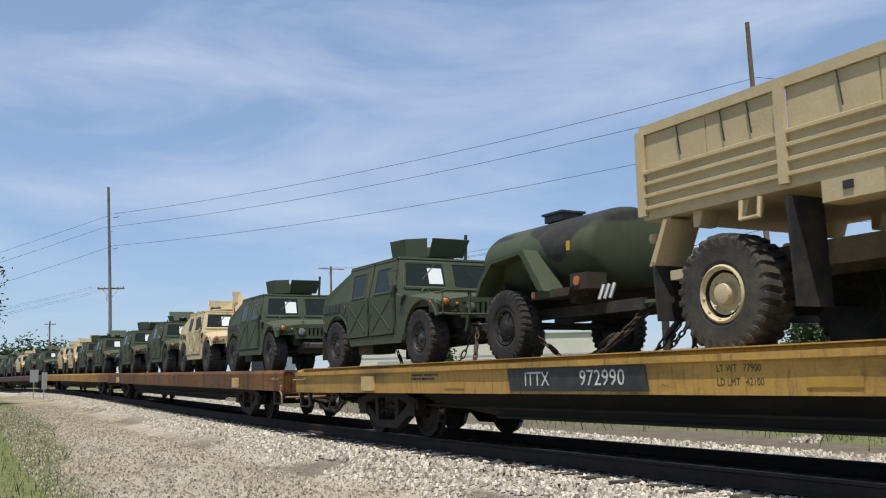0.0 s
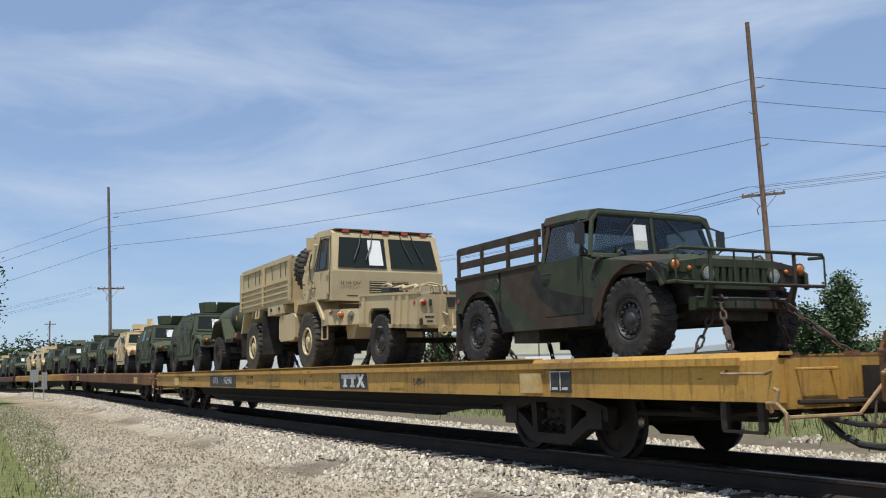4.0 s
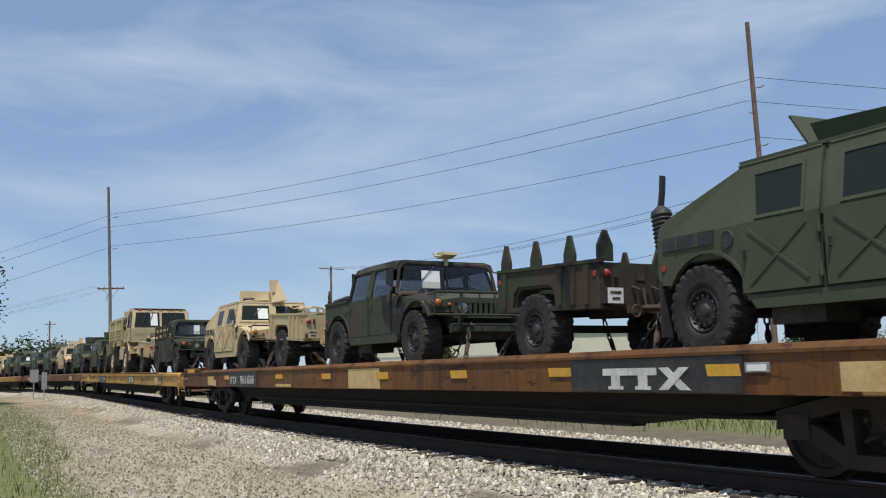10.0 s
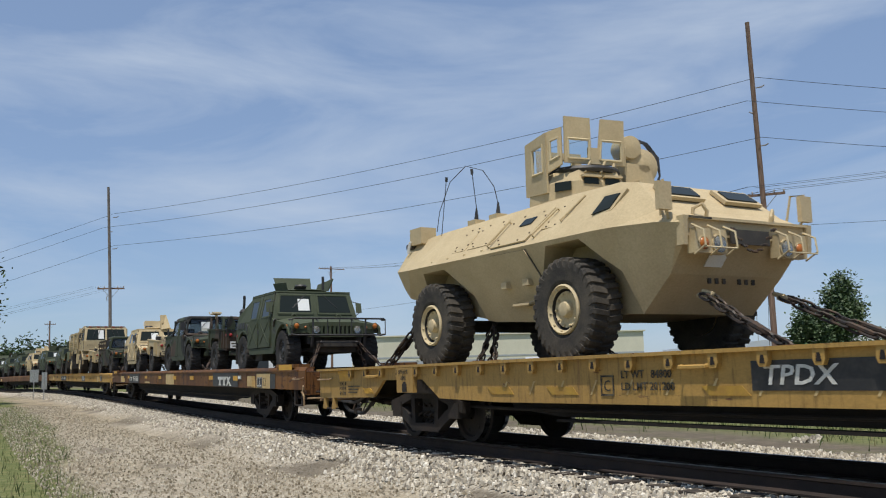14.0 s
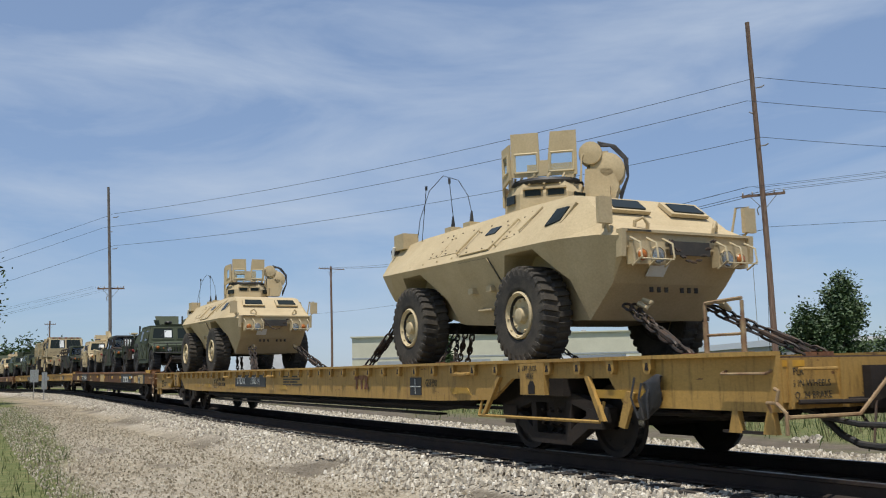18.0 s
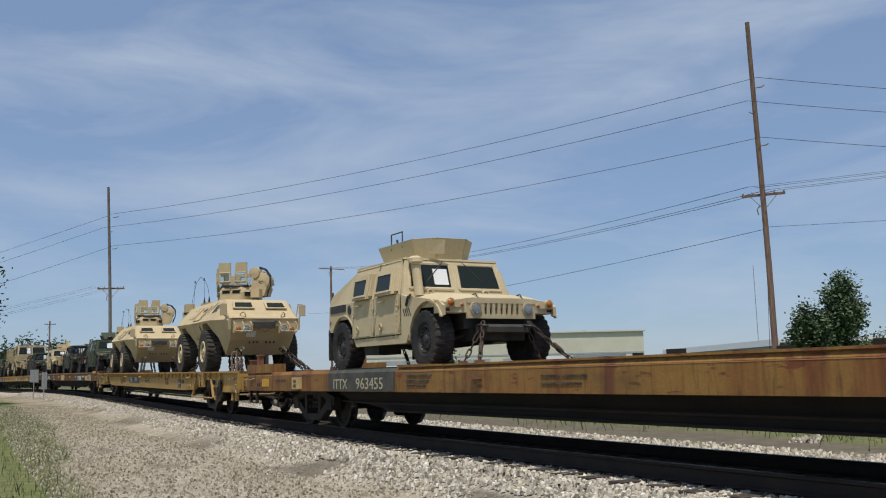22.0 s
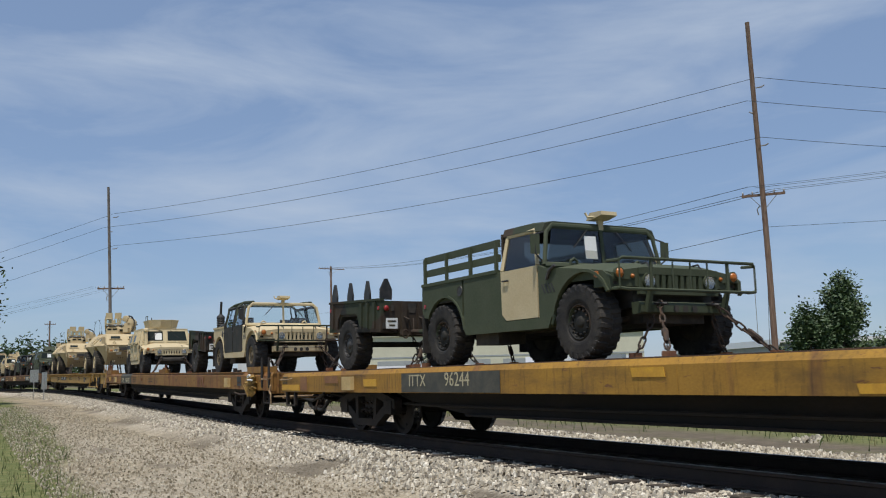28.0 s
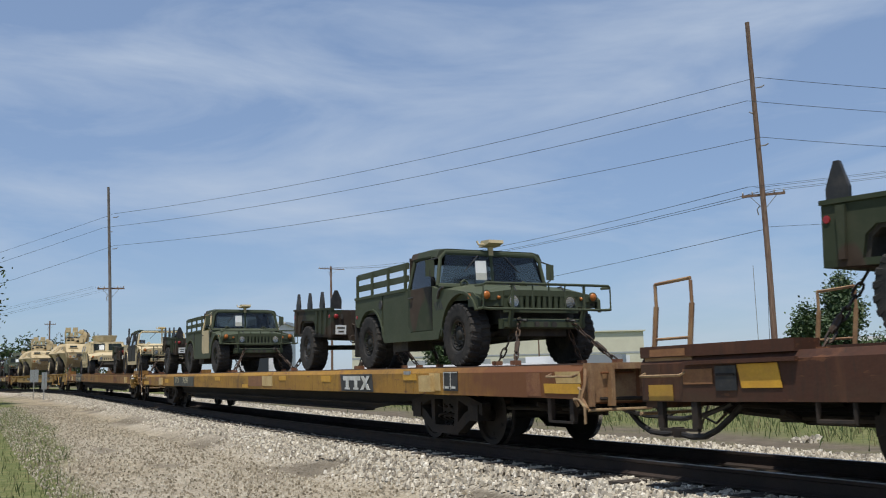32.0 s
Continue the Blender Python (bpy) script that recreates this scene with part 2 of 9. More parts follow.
PATCH_PALE = material("pale primer patch", (0.55, 0.41, 0.19), 0.7, second=(0.45, 0.30, 0.12), amount=0.4, scale=4)
WEBBING = material("dirty yellow webbing", (0.36, 0.23, 0.05), 0.8, second=(0.20, 0.12, 0.04), amount=0.5, scale=9, grain=0.15)
LEVER = material("cream rod paint over rust", (0.40, 0.30, 0.16), 0.7, second=(0.17, 0.085, 0.045), amount=0.55, scale=9, hard=0.5)
CREAM_RUST = material("cream paint flaking to rust", (0.44, 0.29, 0.14), 0.75, second=(0.14, 0.055, 0.03), amount=0.6, scale=4, detail=10, hard=0.6)
RUST = material("deep rust", (0.16, 0.062, 0.033), 0.85, second=(0.24, 0.11, 0.05), amount=0.5, scale=4, bump=0.3)
RUST_FLAT = material("old rust stain", (0.19, 0.085, 0.042), 0.8, second=(0.28, 0.14, 0.055), amount=0.45, scale=5, detail=10, hard=0.4)
# near-black: the shade below the deck is put into this colour
BELLY = material("shade-black underframe", (0.012, 0.010, 0.009), 0.95, second=(0.022, 0.016, 0.013), amount=0.45, scale=2.5, bump=0.2, stretch=(0.4, 1, 1))
DECKING = material("worn deck boards", (0.11, 0.07, 0.045), 0.85, second=(0.06, 0.04, 0.03), amount=0.5, scale=3, bump=0.3, stretch=(1, 6, 1))
POLE = material("weathered pole wood", (0.215, 0.14, 0.095), 0.85, second=(0.14, 0.085, 0.06), amount=0.5, scale=2.5, bump=0.4, stretch=(6, 6, 0.4))
POLE_PALE = material("bleached pole wood", (0.27, 0.185, 0.13), 0.85, second=(0.17, 0.10, 0.07), amount=0.5, scale=2.5, bump=0.4, stretch=(6, 6, 0.4))
# for the far pole: distance haze is put into this grey
POLE_GREY = material("haze-greyed pole wood", (0.25, 0.215, 0.19), 0.85, second=(0.16, 0.13, 0.11), amount=0.5, scale=2.5, bump=0.4, stretch=(6, 6, 0.4))
WIRE = material("wire", (0.06, 0.06, 0.06), 0.5, 0.5)
INSUL = material("grey insulator", (0.22, 0.21, 0.20), 0.3)
GALV = material("galvanised steel", (0.42, 0.42, 0.41), 0.5, 0.6, second=(0.3, 0.3, 0.29), amount=0.5, scale=8)
LEAF = material("tree leaves", (0.035, 0.066, 0.022), 0.6, second=(0.06, 0.10, 0.034), amount=0.5, scale=1.4, grain=0.25, grain_scale=3.0)
BARK = material("bark", (0.11, 0.085, 0.06), 0.9, second=(0.06, 0.045, 0.035), amount=0.5, scale=6, bump=0.5)


# ---- mesh tools ----
def box(bm, x0, x1, y0, y1, z0, z1, m=None):
    v = [bm.verts.new((x, y, z)) for x in (x0, x1) for y in (y0, y1) for z in (z0, z1)]
    if m is not None:
        for q in v:
            q.co = m @ q.co
    for f in ((0, 1, 3, 2), (4, 6, 7, 5), (0, 4, 5, 1), (2, 3, 7, 6), (0, 2, 6, 4), (1, 5, 7, 3)):
        bm.faces.new([v[i] for i in f])
    return bm


def prism(bm, poly, y0, y1, axis="y"):
    """A side outline (x, z) given thickness across y; axis z: an outline (x, y) given height; axis x: an outline (y, z)."""
    put = {"y": lambda p, d: (p[0], d, p[1]), "z": lambda p, d: (p[0], p[1], d), "x": lambda p, d: (d, p[0], p[1])}[axis]
    a = [bm.verts.new(put(p, y0)) for p in poly]
    b = [bm.verts.new(put(p, y1)) for p in poly]
    k = len(poly)
    bm.faces.new(a)
    bm.faces.new(b[::-1])
    for i in range(k):
        bm.faces.new((a[i], b[i], b[(i + 1) % k], a[(i + 1) % k]))
    return bm


def loft(bm, rings, caps=True):
    rows = [[bm.verts.new(p) for p in r] for r in rings]
    k = len(rows[0])
    for a, b in zip(rows, rows[1:]):
        for i in range(k):
            bm.faces.new((a[i], a[(i + 1) % k], b[(i + 1) % k], b[i]))
    if caps:
        bm.faces.new(rows[0][::-1])
        bm.faces.new(rows[-1])
    return bm


def tube(bm, pts, r, n=6):
    """A round bar along points."""
    pts = [Vector(p) for p in pts]
    rings = []
    for i, p in enumerate(pts):
        d = (pts[min(i + 1, len(pts) - 1)] - pts[max(i - 1, 0)]).normalized()
        u = d.orthogonal().normalized() if i == 0 else (rings_u - d * rings_u.dot(d)).normalized()
        rings_u = u
        w = d.cross(u)
        rr = r[i] if isinstance(r, (list, tuple)) else r
        rings.append([p + (u * math.cos(a) + w * math.sin(a)) * rr for a in [2 * math.pi * k / n for k in range(n)]])
    return loft(bm, rings)


def turned(bm, profile, n=24, c=(0, 0, 0), axis="y"):
    """A profile of (radius, along) turned round an axis through c."""
    rings = []
    for r, h in profile:
        ring = []
        for k in range(n):
            a = 2 * math.pi * k / n
            p = {"y": (r * math.cos(a), h, r * math.sin(a)), "z": (r * math.cos(a), r * math.sin(a), h), "x": (h, r * math.cos(a), r * math.sin(a))}[axis]
            ring.append(Vector(p) + Vector(c))
        rings.append(ring)
    return loft(bm, rings)


def finish(name, bm, mat, bevel=0.0, smooth=False):
    if bevel:
        es = [e for e in bm.edges if len(e.link_faces) == 2 and e.calc_face_angle(0) > 0.5]
        bmesh.ops.bevel(bm, geom=es, offset=bevel, segments=1, affect="EDGES", clamp_overlap=True)
    bmesh.ops.recalc_face_normals(bm, faces=bm.faces[:])
    me = bpy.data.meshes.new(name)
    bm.to_mesh(me)
    bm.free()
    for mm in (mat if isinstance(mat, (list, tuple)) else (mat,)):
        me.materials.append(mm)
    if smooth:
        me.shade_smooth()
        me.set_sharp_from_angle(angle=radians(40))
    return me


def part(name, bm, mat, parent=None, label="", bevel=0.0, smooth=False, m=None):
    me = bm if isinstance(bm, bpy.types.Mesh) else finish(name, bm, mat, bevel, smooth)
    ob = new(name, me)
    if parent is not None:
        ob.parent = parent
    if m is not None:
        ob.matrix_basis = m
    if label:
        tagged(ob, label)
    return ob


def bar(name, mat, parent, pts, r, n=6, label=""):
    return part(name, tube(bmesh.new(), pts, r, n), mat, parent, label, smooth=True)


def seam(parent, pts, r=0.006):
    """A dark closed joint round a door or hatch."""
    return bar("seam", UNDER, parent, list(pts) + [pts[0]], r, 4)


def block(name, mat, parent, x0, x1, y0, y1, z0, z1, bevel=0.008, label="", m=None):
    return part(name, box(bmesh.new(), x0, x1, y0, y1, z0, z1), mat, parent, label, bevel, m=m)


def slab(name, mat, parent, poly, y0, y1, bevel=0.008, label="", axis="y"):
    return part(name, prism(bmesh.new(), poly, y0, y1, axis), mat, parent, label, bevel)


def steps_of(x, stops):
    """A value read off a broken line of (from, to)."""
    for (a, p), (b, q) in zip(stops, stops[1:]):
        if x <= b or b == stops[-1][0]:
            return p + (q - p) * (x - a) / (b - a)


def reshape(v, fn, keep=()):
    """Moves every point of a vehicle by fn(x, y, z); wheels keep their shape and only move."""
    for ob in v.children_recursive:
        m = ob.matrix_basis.copy()
        up = ob.parent
        chain_shared = False
        while up is not v:
            m = up.matrix_basis @ m
            chain_shared = chain_shared or up.data.users > 1
            up = up.parent
        if ob.data.users > 1:
            if ob.parent is v:
                p = ob.matrix_basis.translation
                ob.matrix_basis = Matrix.Translation(Vector(fn(*p)) - p) @ ob.matrix_basis
        elif not chain_shared and ob.name.split(".")[0] not in keep:
            inv = m.inverted()
            for q in ob.data.vertices:
                q.co = inv @ Vector(fn(*(m @ q.co)))
    return v


def thing(name, label, category, group="", kind=""):
    return tagged(new(name), label, category, group, kind)


def lettering(name, text, size, mat, parent, m, label="", squeeze=1.0, bold=0.0, slant=0.0):
    cu = bpy.data.curves.new(name, "FONT")
    cu.body, cu.size, cu.extrude, cu.resolution_u, cu.align_x = text, size, 0.0015, 2, "LEFT"
    cu.offset = bold
    tmp = bpy.data.objects.new(name, cu)
    me = bpy.data.meshes.new_from_object(tmp)
    bpy.data.objects.remove(tmp)
    me.materials.append(mat)
    for v in me.vertices:
        v.co.x = v.co.x * squeeze + slant * v.co.y
    return part(name, me, mat, parent, label, m=m)


SIDE = pose(0, 0, 0, 90, 0, 0)       # letters that stand on a face turned to -y


def on_side(x, y, z):
    return Matrix.Translation((x, y, z)) @ SIDE


def aboard(ob, start, x, y=0.0, z=1.09, turn=0.0, dip=0.0):
    """Sets a thing on the car that starts at that place in the train; z over the rail; dip: nose down about the axle."""
    m = Matrix.Translation((0, 0, 0.47)) @ Matrix.Rotation(radians(dip), 4, "Y") @ Matrix.Translation((0, 0, -0.47))
    MOVING.append((ob, start, pose(x, y, z, 0, 0, turn) @ m))
    return ob


# ---- ground ----
def ground_level(x, y):
    b = bend(x)
    d = abs(y - b[0])
    if y > b[0]:
        d = max(1.0, d - 2.0) if d > 1.0 else d
    if d < 1.4:
        h = -0.22
    elif d < 2.4:
        h = -0.22 - (d - 1.4) * 0.38
    else:
        h = -0.60
    return h + b[1] * max(0.0, 1 - max(0.0, d - 40) / 80.0)


def ground_material():
    m = bpy.data.materials.new("gravel, dirt and grass")
    m.use_nodes = True
    n, l = m.node_tree.nodes, m.node_tree.links
    b = n["Principled BSDF"]
    b.inputs["Roughness"].default_value = 0.95
    b.inputs["Specular IOR Level"].default_value = 0.15
    co = n.new("ShaderNodeTexCoord")
    at = n.new("ShaderNodeAttribute")
    at.attribute_name = "cover"
    sp = n.new("ShaderNodeSeparateColor")
    l.new(at.outputs["Color"], sp.inputs["Color"])

    def noise_of(scale, detail=6, rough=0.6):
        z = n.new("ShaderNodeTexNoise")
        z.inputs["Scale"].default_value, z.inputs["Detail"].default_value, z.inputs["Roughness"].default_value = scale, detail, rough
        l.new(co.outputs["Object"], z.inputs["Vector"])
        return z.outputs["Fac"]

    def ramp_of(src, stops):
        r = n.new("ShaderNodeValToRGB")
        while len(r.color_ramp.elements) < len(stops):
            r.color_ramp.elements.new(0.5)
        for e, (p, c) in zip(r.color_ramp.elements, stops):
            e.position, e.color = p, (*c, 1)
        l.new(src, r.inputs["Fac"])
        return r.outputs[0]

    def blend(fac, a, c):
        x = n.new("ShaderNodeMixRGB")
        l.new(fac, x.inputs[0])
        l.new(a, x.inputs[1])
        l.new(c, x.inputs[2])
        return x.outputs[0]

    vo = n.new("ShaderNodeTexVoronoi")
    vo.inputs["Scale"].default_value = 26.0
    l.new(co.outputs["Object"], vo.inputs["Vector"])
    gravel = ramp_of(vo.outputs["Color"], [(0.0, (0.17, 0.145, 0.11)), (0.35, (0.33, 0.295, 0.235)), (0.7, (0.48, 0.435, 0.355)), (1.0, (0.62, 0.575, 0.49))])
    dirt = ramp_of(noise_of(2.2, 10), [(0.3, (0.16, 0.125, 0.08)), (0.5, (0.29, 0.24, 0.16)), (0.7, (0.41, 0.355, 0.255))])
    grass = ramp_of(noise_of(3.5, 10, 0.7), [(0.3, (0.075, 0.095, 0.032)), (0.5, (0.135, 0.15, 0.055)), (0.68, (0.23, 0.205, 0.10))])
    dark = ramp_of(noise_of(2.6, 12, 0.75), [(0.3, (0.065, 0.053, 0.038)), (0.5, (0.11, 0.09, 0.065)), (0.7, (0.19, 0.16, 0.12))])
    c = blend(sp.outputs["Red"], gravel, dirt)
    c = blend(sp.outputs["Blue"], c, dark)
    c = blend(sp.outputs["Green"], c, grass)
    l.new(c, b.inputs["Base Color"])
    bp = n.new("ShaderNodeBump")
    bp.inputs["Strength"].default_value, bp.inputs["Distance"].default_value = 0.7, 0.03
    l.new(vo.outputs["Distance"], bp.inputs["Height"])
    l.new(bp.outputs[0], b.inputs["Normal"])
    return m


def smooth_step(a, b, x):
    t = min(1.0, max(0.0, (x - a) / (b - a)))
    return t * t * (3 - 2 * t)


def cover(x, y):
    """How much dirt, grass and dark soil lies at a place."""
    b = bend(x)[0]
    d = y - b
    w = noise.noise(Vector((x * 0.16, y * 0.4, 0.3)))
    w2 = noise.noise(Vector((x * 0.5, y * 1.1, 5.3)))
    dirt = grass = soil = 0.0
    if d < 0:
        edge = -5.42 + 0.055 * max(0.0, min(21.0, -14.5 - x))
        dirt = 0.75 * smooth_step(-1.9, -2.5, d + 0.3 * w2) * (0.55 + 0.45 * smooth_step(-0.25, 0.25, w + 0.1))
        dirt = max(dirt, 0.95 * smooth_step(-28, -40, x + 5 * w) * smooth_step(-1.9, -2.4, d))
        grass = smooth_step(edge, edge - 0.55, d + 0.35 * w + 0.3 * w2)
        grass = max(grass, smooth_step(-70, -84, x) * smooth_step(-2.6, -3.2, d) * (0.75 + 0.25 * w2))
        soil = 0.8 * smooth_step(0.12, 0.36, w2 + 0.12 * smooth_step(-32, -26, x) * smooth_step(-16, -20, x)) * smooth_step(-1.72, -1.9, d) * smooth_step(-2.75, -2.25, d)
        soil = max(soil, 0.6 * smooth_step(0.25, 0.5, w2) * smooth_step(-2.5, -2.9, d))
    else:
        soil = 0.92 * smooth_step(4.3, 5.1, d + 0.4 * w2)
        dirt = 0.6 * smooth_step(3.8, 4.8, d)
        grass = max(smooth_step(8.4, 10.4, d + 0.8 * w + 0.4 * w2), 0.3 * smooth_step(4.6, 6.0, d + w2) * smooth_step(-0.1, 0.4, w2))
        grass *= 1.0 - 0.75 * smooth_step(16, 22, d) * smooth_step(60, 30, d)
    return dirt, grass, soil


def build_ground():
    def steps(stops):
        out = []
        for (a, b, k) in stops:
            out += [a + (b - a) * i / k for i in range(k)]
        return out + [stops[-1][1]]
    xs = steps([(-1500, -260, 8), (-260, -120, 14), (-120, -60, 40), (-60, -24, 90), (-24, 2, 104), (2, 30, 14), (30, 300, 6)])
    ys = steps([(-700, -60, 5), (-60, -14, 12), (-14, -8, 24), (-8, -1.6, 52), (-1.6, 1.6, 4), (1.6, 10, 28), (10, 40, 20), (40, 150, 8), (150, 1500, 5)])
    verts, faces, cols = [], [], []
    for x in xs:
        for y in ys:
            r = 0.02 * noise.noise(Vector((x * 0.7, y * 0.7, 0)))
            verts.append((x, y, ground_level(x, y) - 0.02 + r))
            cols.append((*cover(x, y), 1.0))
    k = len(ys)
    for i in range(len(xs) - 1):
        for j in range(k - 1):
            faces.append((i * k + j, (i + 1) * k + j, (i + 1) * k + j + 1, i * k + j + 1))
    me = bpy.data.meshes.new("ground")
    me.from_pydata(verts, [], faces)
    at = me.color_attributes.new("cover", "FLOAT_COLOR", "POINT")
    at.data.foreach_set("color", np.array(cols, dtype=np.float32).ravel())
    me.materials.append(ground_material())
    me.shade_smooth()
    tagged(new("ground", me), "pale gravel and dirt lot with grass edges", "ground", kind="structure")


build_ground()


def scatter(name, label, category, spots, make, mat):
    """One object out of many small pieces: spots are (x, y, z, size), make gives a unit piece's corners and faces."""
    verts, faces = [], []
    for s in spots:
        v, f = make()
        k = len(verts)
        ca, sa = math.cos(s[4]), math.sin(s[4])
        verts += [(s[0] + (p[0] * ca - p[1] * sa) * s[3], s[1] + (p[0] * sa + p[1] * ca) * s[3], s[2] + p[2] * s[3]) for p in v]
        faces += [tuple(i + k for i in q) for q in f]
    me = bpy.data.meshes.new(name)
    me.from_pydata(verts, [], faces)
    me.materials.append(mat)
    return tagged(new(name, me), label, category, kind="stuff")


def stone_piece():
    r = random.random
    a = [(-0.5 + 0.2 * r(), -0.4 + 0.3 * r(), -0.3), (0.5 - 0.2 * r(), -0.5 + 0.3 * r(), -0.3), (0.45 - 0.2 * r(), 0.5 - 0.3 * r(), -0.3), (-0.5 + 0.2 * r(), 0.45 - 0.3 * r(), -0.3)]
    b = [(-0.35 + 0.25 * r(), -0.3 + 0.2 * r(), 0.25 + 0.25 * r()), (0.35 - 0.25 * r(), -0.35 + 0.2 * r(), 0.2 + 0.25 * r()),
         (0.3 - 0.2 * r(), 0.35 - 0.2 * r(), 0.2 + 0.3 * r()), (-0.35 + 0.25 * r(), 0.3 - 0.2 * r(), 0.2 + 0.25 * r())]
    j = 0.13
    b = [(p[0] + random.uniform(-j, j), p[1] + random.uniform(-j, j), p[2] + random.uniform(-j, j)) for p in b]
    return a + b, [(4, 5, 6), (4, 6, 7), (0, 1, 5, 4), (1, 2, 6, 5), (2, 3, 7, 6), (3, 0, 4, 7)]


def island_material(name, stops, rough=0.9):
    m = bpy.data.materials.new(name)
    m.use_nodes = True
    n, l = m.node_tree.nodes, m.node_tree.links
    b = n["Principled BSDF"]
    b.inputs["Roughness"].default_value = rough
    b.inputs["Specular IOR Level"].default_value = 0.25
    g = n.new("ShaderNodeNewGeometry")
    r = n.new("ShaderNodeValToRGB")
    while len(r.color_ramp.elements) < len(stops):
        r.color_ramp.elements.new(0.5)
    for e, (p, c) in zip(r.color_ramp.elements, stops):
        e.position, e.color = p, (*c, 1)
    l.new(g.outputs["Random Per Island"], r.inputs["Fac"])
    l.new(r.outputs[0], b.inputs["Base Color"])
    return m


BALLAST = island_material("ballast stone", [(0.0, (0.20, 0.175, 0.14)), (0.2, (0.38, 0.345, 0.285)), (0.55, (0.52, 0.465, 0.37)), (0.85, (0.64, 0.585, 0.48)), (1.0, (0.78, 0.74, 0.65))])
PEBBLE = island_material("road pebble", [(0.0, (0.15, 0.125, 0.085)), (0.4, (0.31, 0.265, 0.19)), (1.0, (0.56, 0.51, 0.41))])


def strew():
    random.seed(5)
    spots = []
    for _ in range(64000):
        x = -4.5 - 80 * random.random() ** 1.9
        d = random.choice((-1, -1, -1, 1)) * (0.85 + 2.6 * random.random() ** 1.1)
        d = d * 1.35 if d > 0 else d
        if d < -1.8 and random.random() < (-1.8 - d) * 1.3 + 0.35:
            continue
        b = bend(x)
        y = b[0] + d
        if d < -1.6 and cover(x, y)[2] > 0.4:
            continue
        spots.append((x, y, ground_level(x, y) + 0.012, random.uniform(0.03, 0.08), random.uniform(0, 6.28)))
    scatter("ballast", "pale angular limestone ballast along the track", "ballast", spots, stone_piece, BALLAST)
    spots = []
    for _ in range(24000):
        x = -6 - 50 * random.random() ** 1.6
        y = random.uniform(-6.2, -1.9) + bend(x)[0]
        if cover(x, y)[2] > 0.5 and random.random() < 0.8:
            continue
        spots.append((x, y, ground_level(x, y), random.uniform(0.015, 0.05), random.uniform(0, 6.28)))
    scatter("road_gravel", "fine tan gravel on the dirt road", "gravel", spots, stone_piece, PEBBLE)


strew()


# ---- track ----
def track_line(x0, x1, dx, y):
    out = []
    x = x0
    while x <= x1 + 1e-6:
        b = bend(x)
        out.append(Vector((x, b[0] + y, b[1])))
        x += dx
    return out


def build_track():
    track = thing("railway_track", "worn steel rails on dark timber sleepers in ballast", "railway track", kind="structure")
    prof = [(-0.07, -0.17), (0.07, -0.17), (0.07, -0.155), (0.012, -0.135), (0.012, -0.045), (0.036, -0.03), (0.036, -0.004), (0.03, 0.0), (-0.03, 0.0), (-0.036, -0.004), (-0.036, -0.03), (-0.012, -0.045), (-0.012, -0.135), (-0.07, -0.155)]
    for y in (-0.7525, 0.7525):
        line = track_line(-260, 40, 3.0, y)
        bm = bmesh.new()
        loft(bm, [[p + Vector((0, a, h)) for a, h in prof] for p in line])
        for f in bm.faces:
            f.material_index = 0
        me = finish("rail", bm, (RAIL_RUST, STEEL))
        for poly in me.polygons:
            if poly.normal.z > 0.7 and poly.center.z > bend(poly.center.x)[1] - 0.02:
                poly.material_index = 1
        part("rail", me, None, track)
    tie = material("creosoted sleeper", (0.04, 0.032, 0.026), 0.9, second=(0.085, 0.068, 0.052), amount=0.45, scale=3, bump=0.5, stretch=(4, 0.6, 1), vary=0.2)
    bm = bmesh.new()
    box(bm, -0.11, 0.11, -1.3, 1.3, -0.33, -0.175)
    me = finish("sleeper", bm, tie, 0.01)
    x = -104.0
    while x < 6:
        b = bend(x)
        part("sleeper", me, None, track, m=pose(x + random.uniform(-0.03, 0.03), b[0] + random.uniform(-0.05, 0.05), b[1], 0, 0, random.uniform(-1.2, 1.2)))
        x += 0.53


build_track()


# ---- poles and wires ----
def utility_pole(x, y, top, arm_z, lean, label, mat, heads, ground=-0.6, r0=0.17, r1=0.11, arm=2.1, turn=0.0):
    p = thing("utility_pole", label, "utility pole")
    p.matrix_basis = pose(x, y, ground, 0, 0, turn)
    h = top - ground
    pts, rr = [], []
    for i in range(9):
        k = i / 8
        pts.append((lean * k * k + 0.05 * math.sin(3 * k), 0.04 * math.sin(5 * k), -0.4 + (h + 0.4) * k))
        rr.append(r0 + (r1 - r0) * k)
    bar("post", mat, p, pts, rr, 10)
    if arm:
        az = arm_z - ground
        block("crossarm", POLE, p, 0.10, 0.20, -arm / 2, arm / 2, az - 0.06, az + 0.06)
        for s in (-1, 1):
            bar("brace", GALV, p, [(0.16, s * arm * 0.3, az - 0.06), (0.14, 0.02 * s, az - 0.75)], 0.018, 5)
            for q in (0.25, 0.47):
                part("insulator", turned(bmesh.new(), [(0.02, 0), (0.05, 0.03), (0.03, 0.06), (0.055, 0.09), (0.02, 0.15)], 8, (0.15, s * arm * q, az + 0.06), "z"), INSUL, p, smooth=True)
        part("transformer_bracket", tube(bmesh.new(), [(0.0, -0.2, az - 0.5), (0.1, -0.35, az - 0.7), (0.05, -0.3, az - 1.0)], 0.03, 6), GALV, p)
    for z, side in heads:
        bar("line_post", INSUL, p, [(0, 0, z - ground), (0, side * 0.28, z - ground + 0.02), (0, side * 0.42, z - ground + 0.1)], [0.03, 0.045, 0.03], 6)
    return p


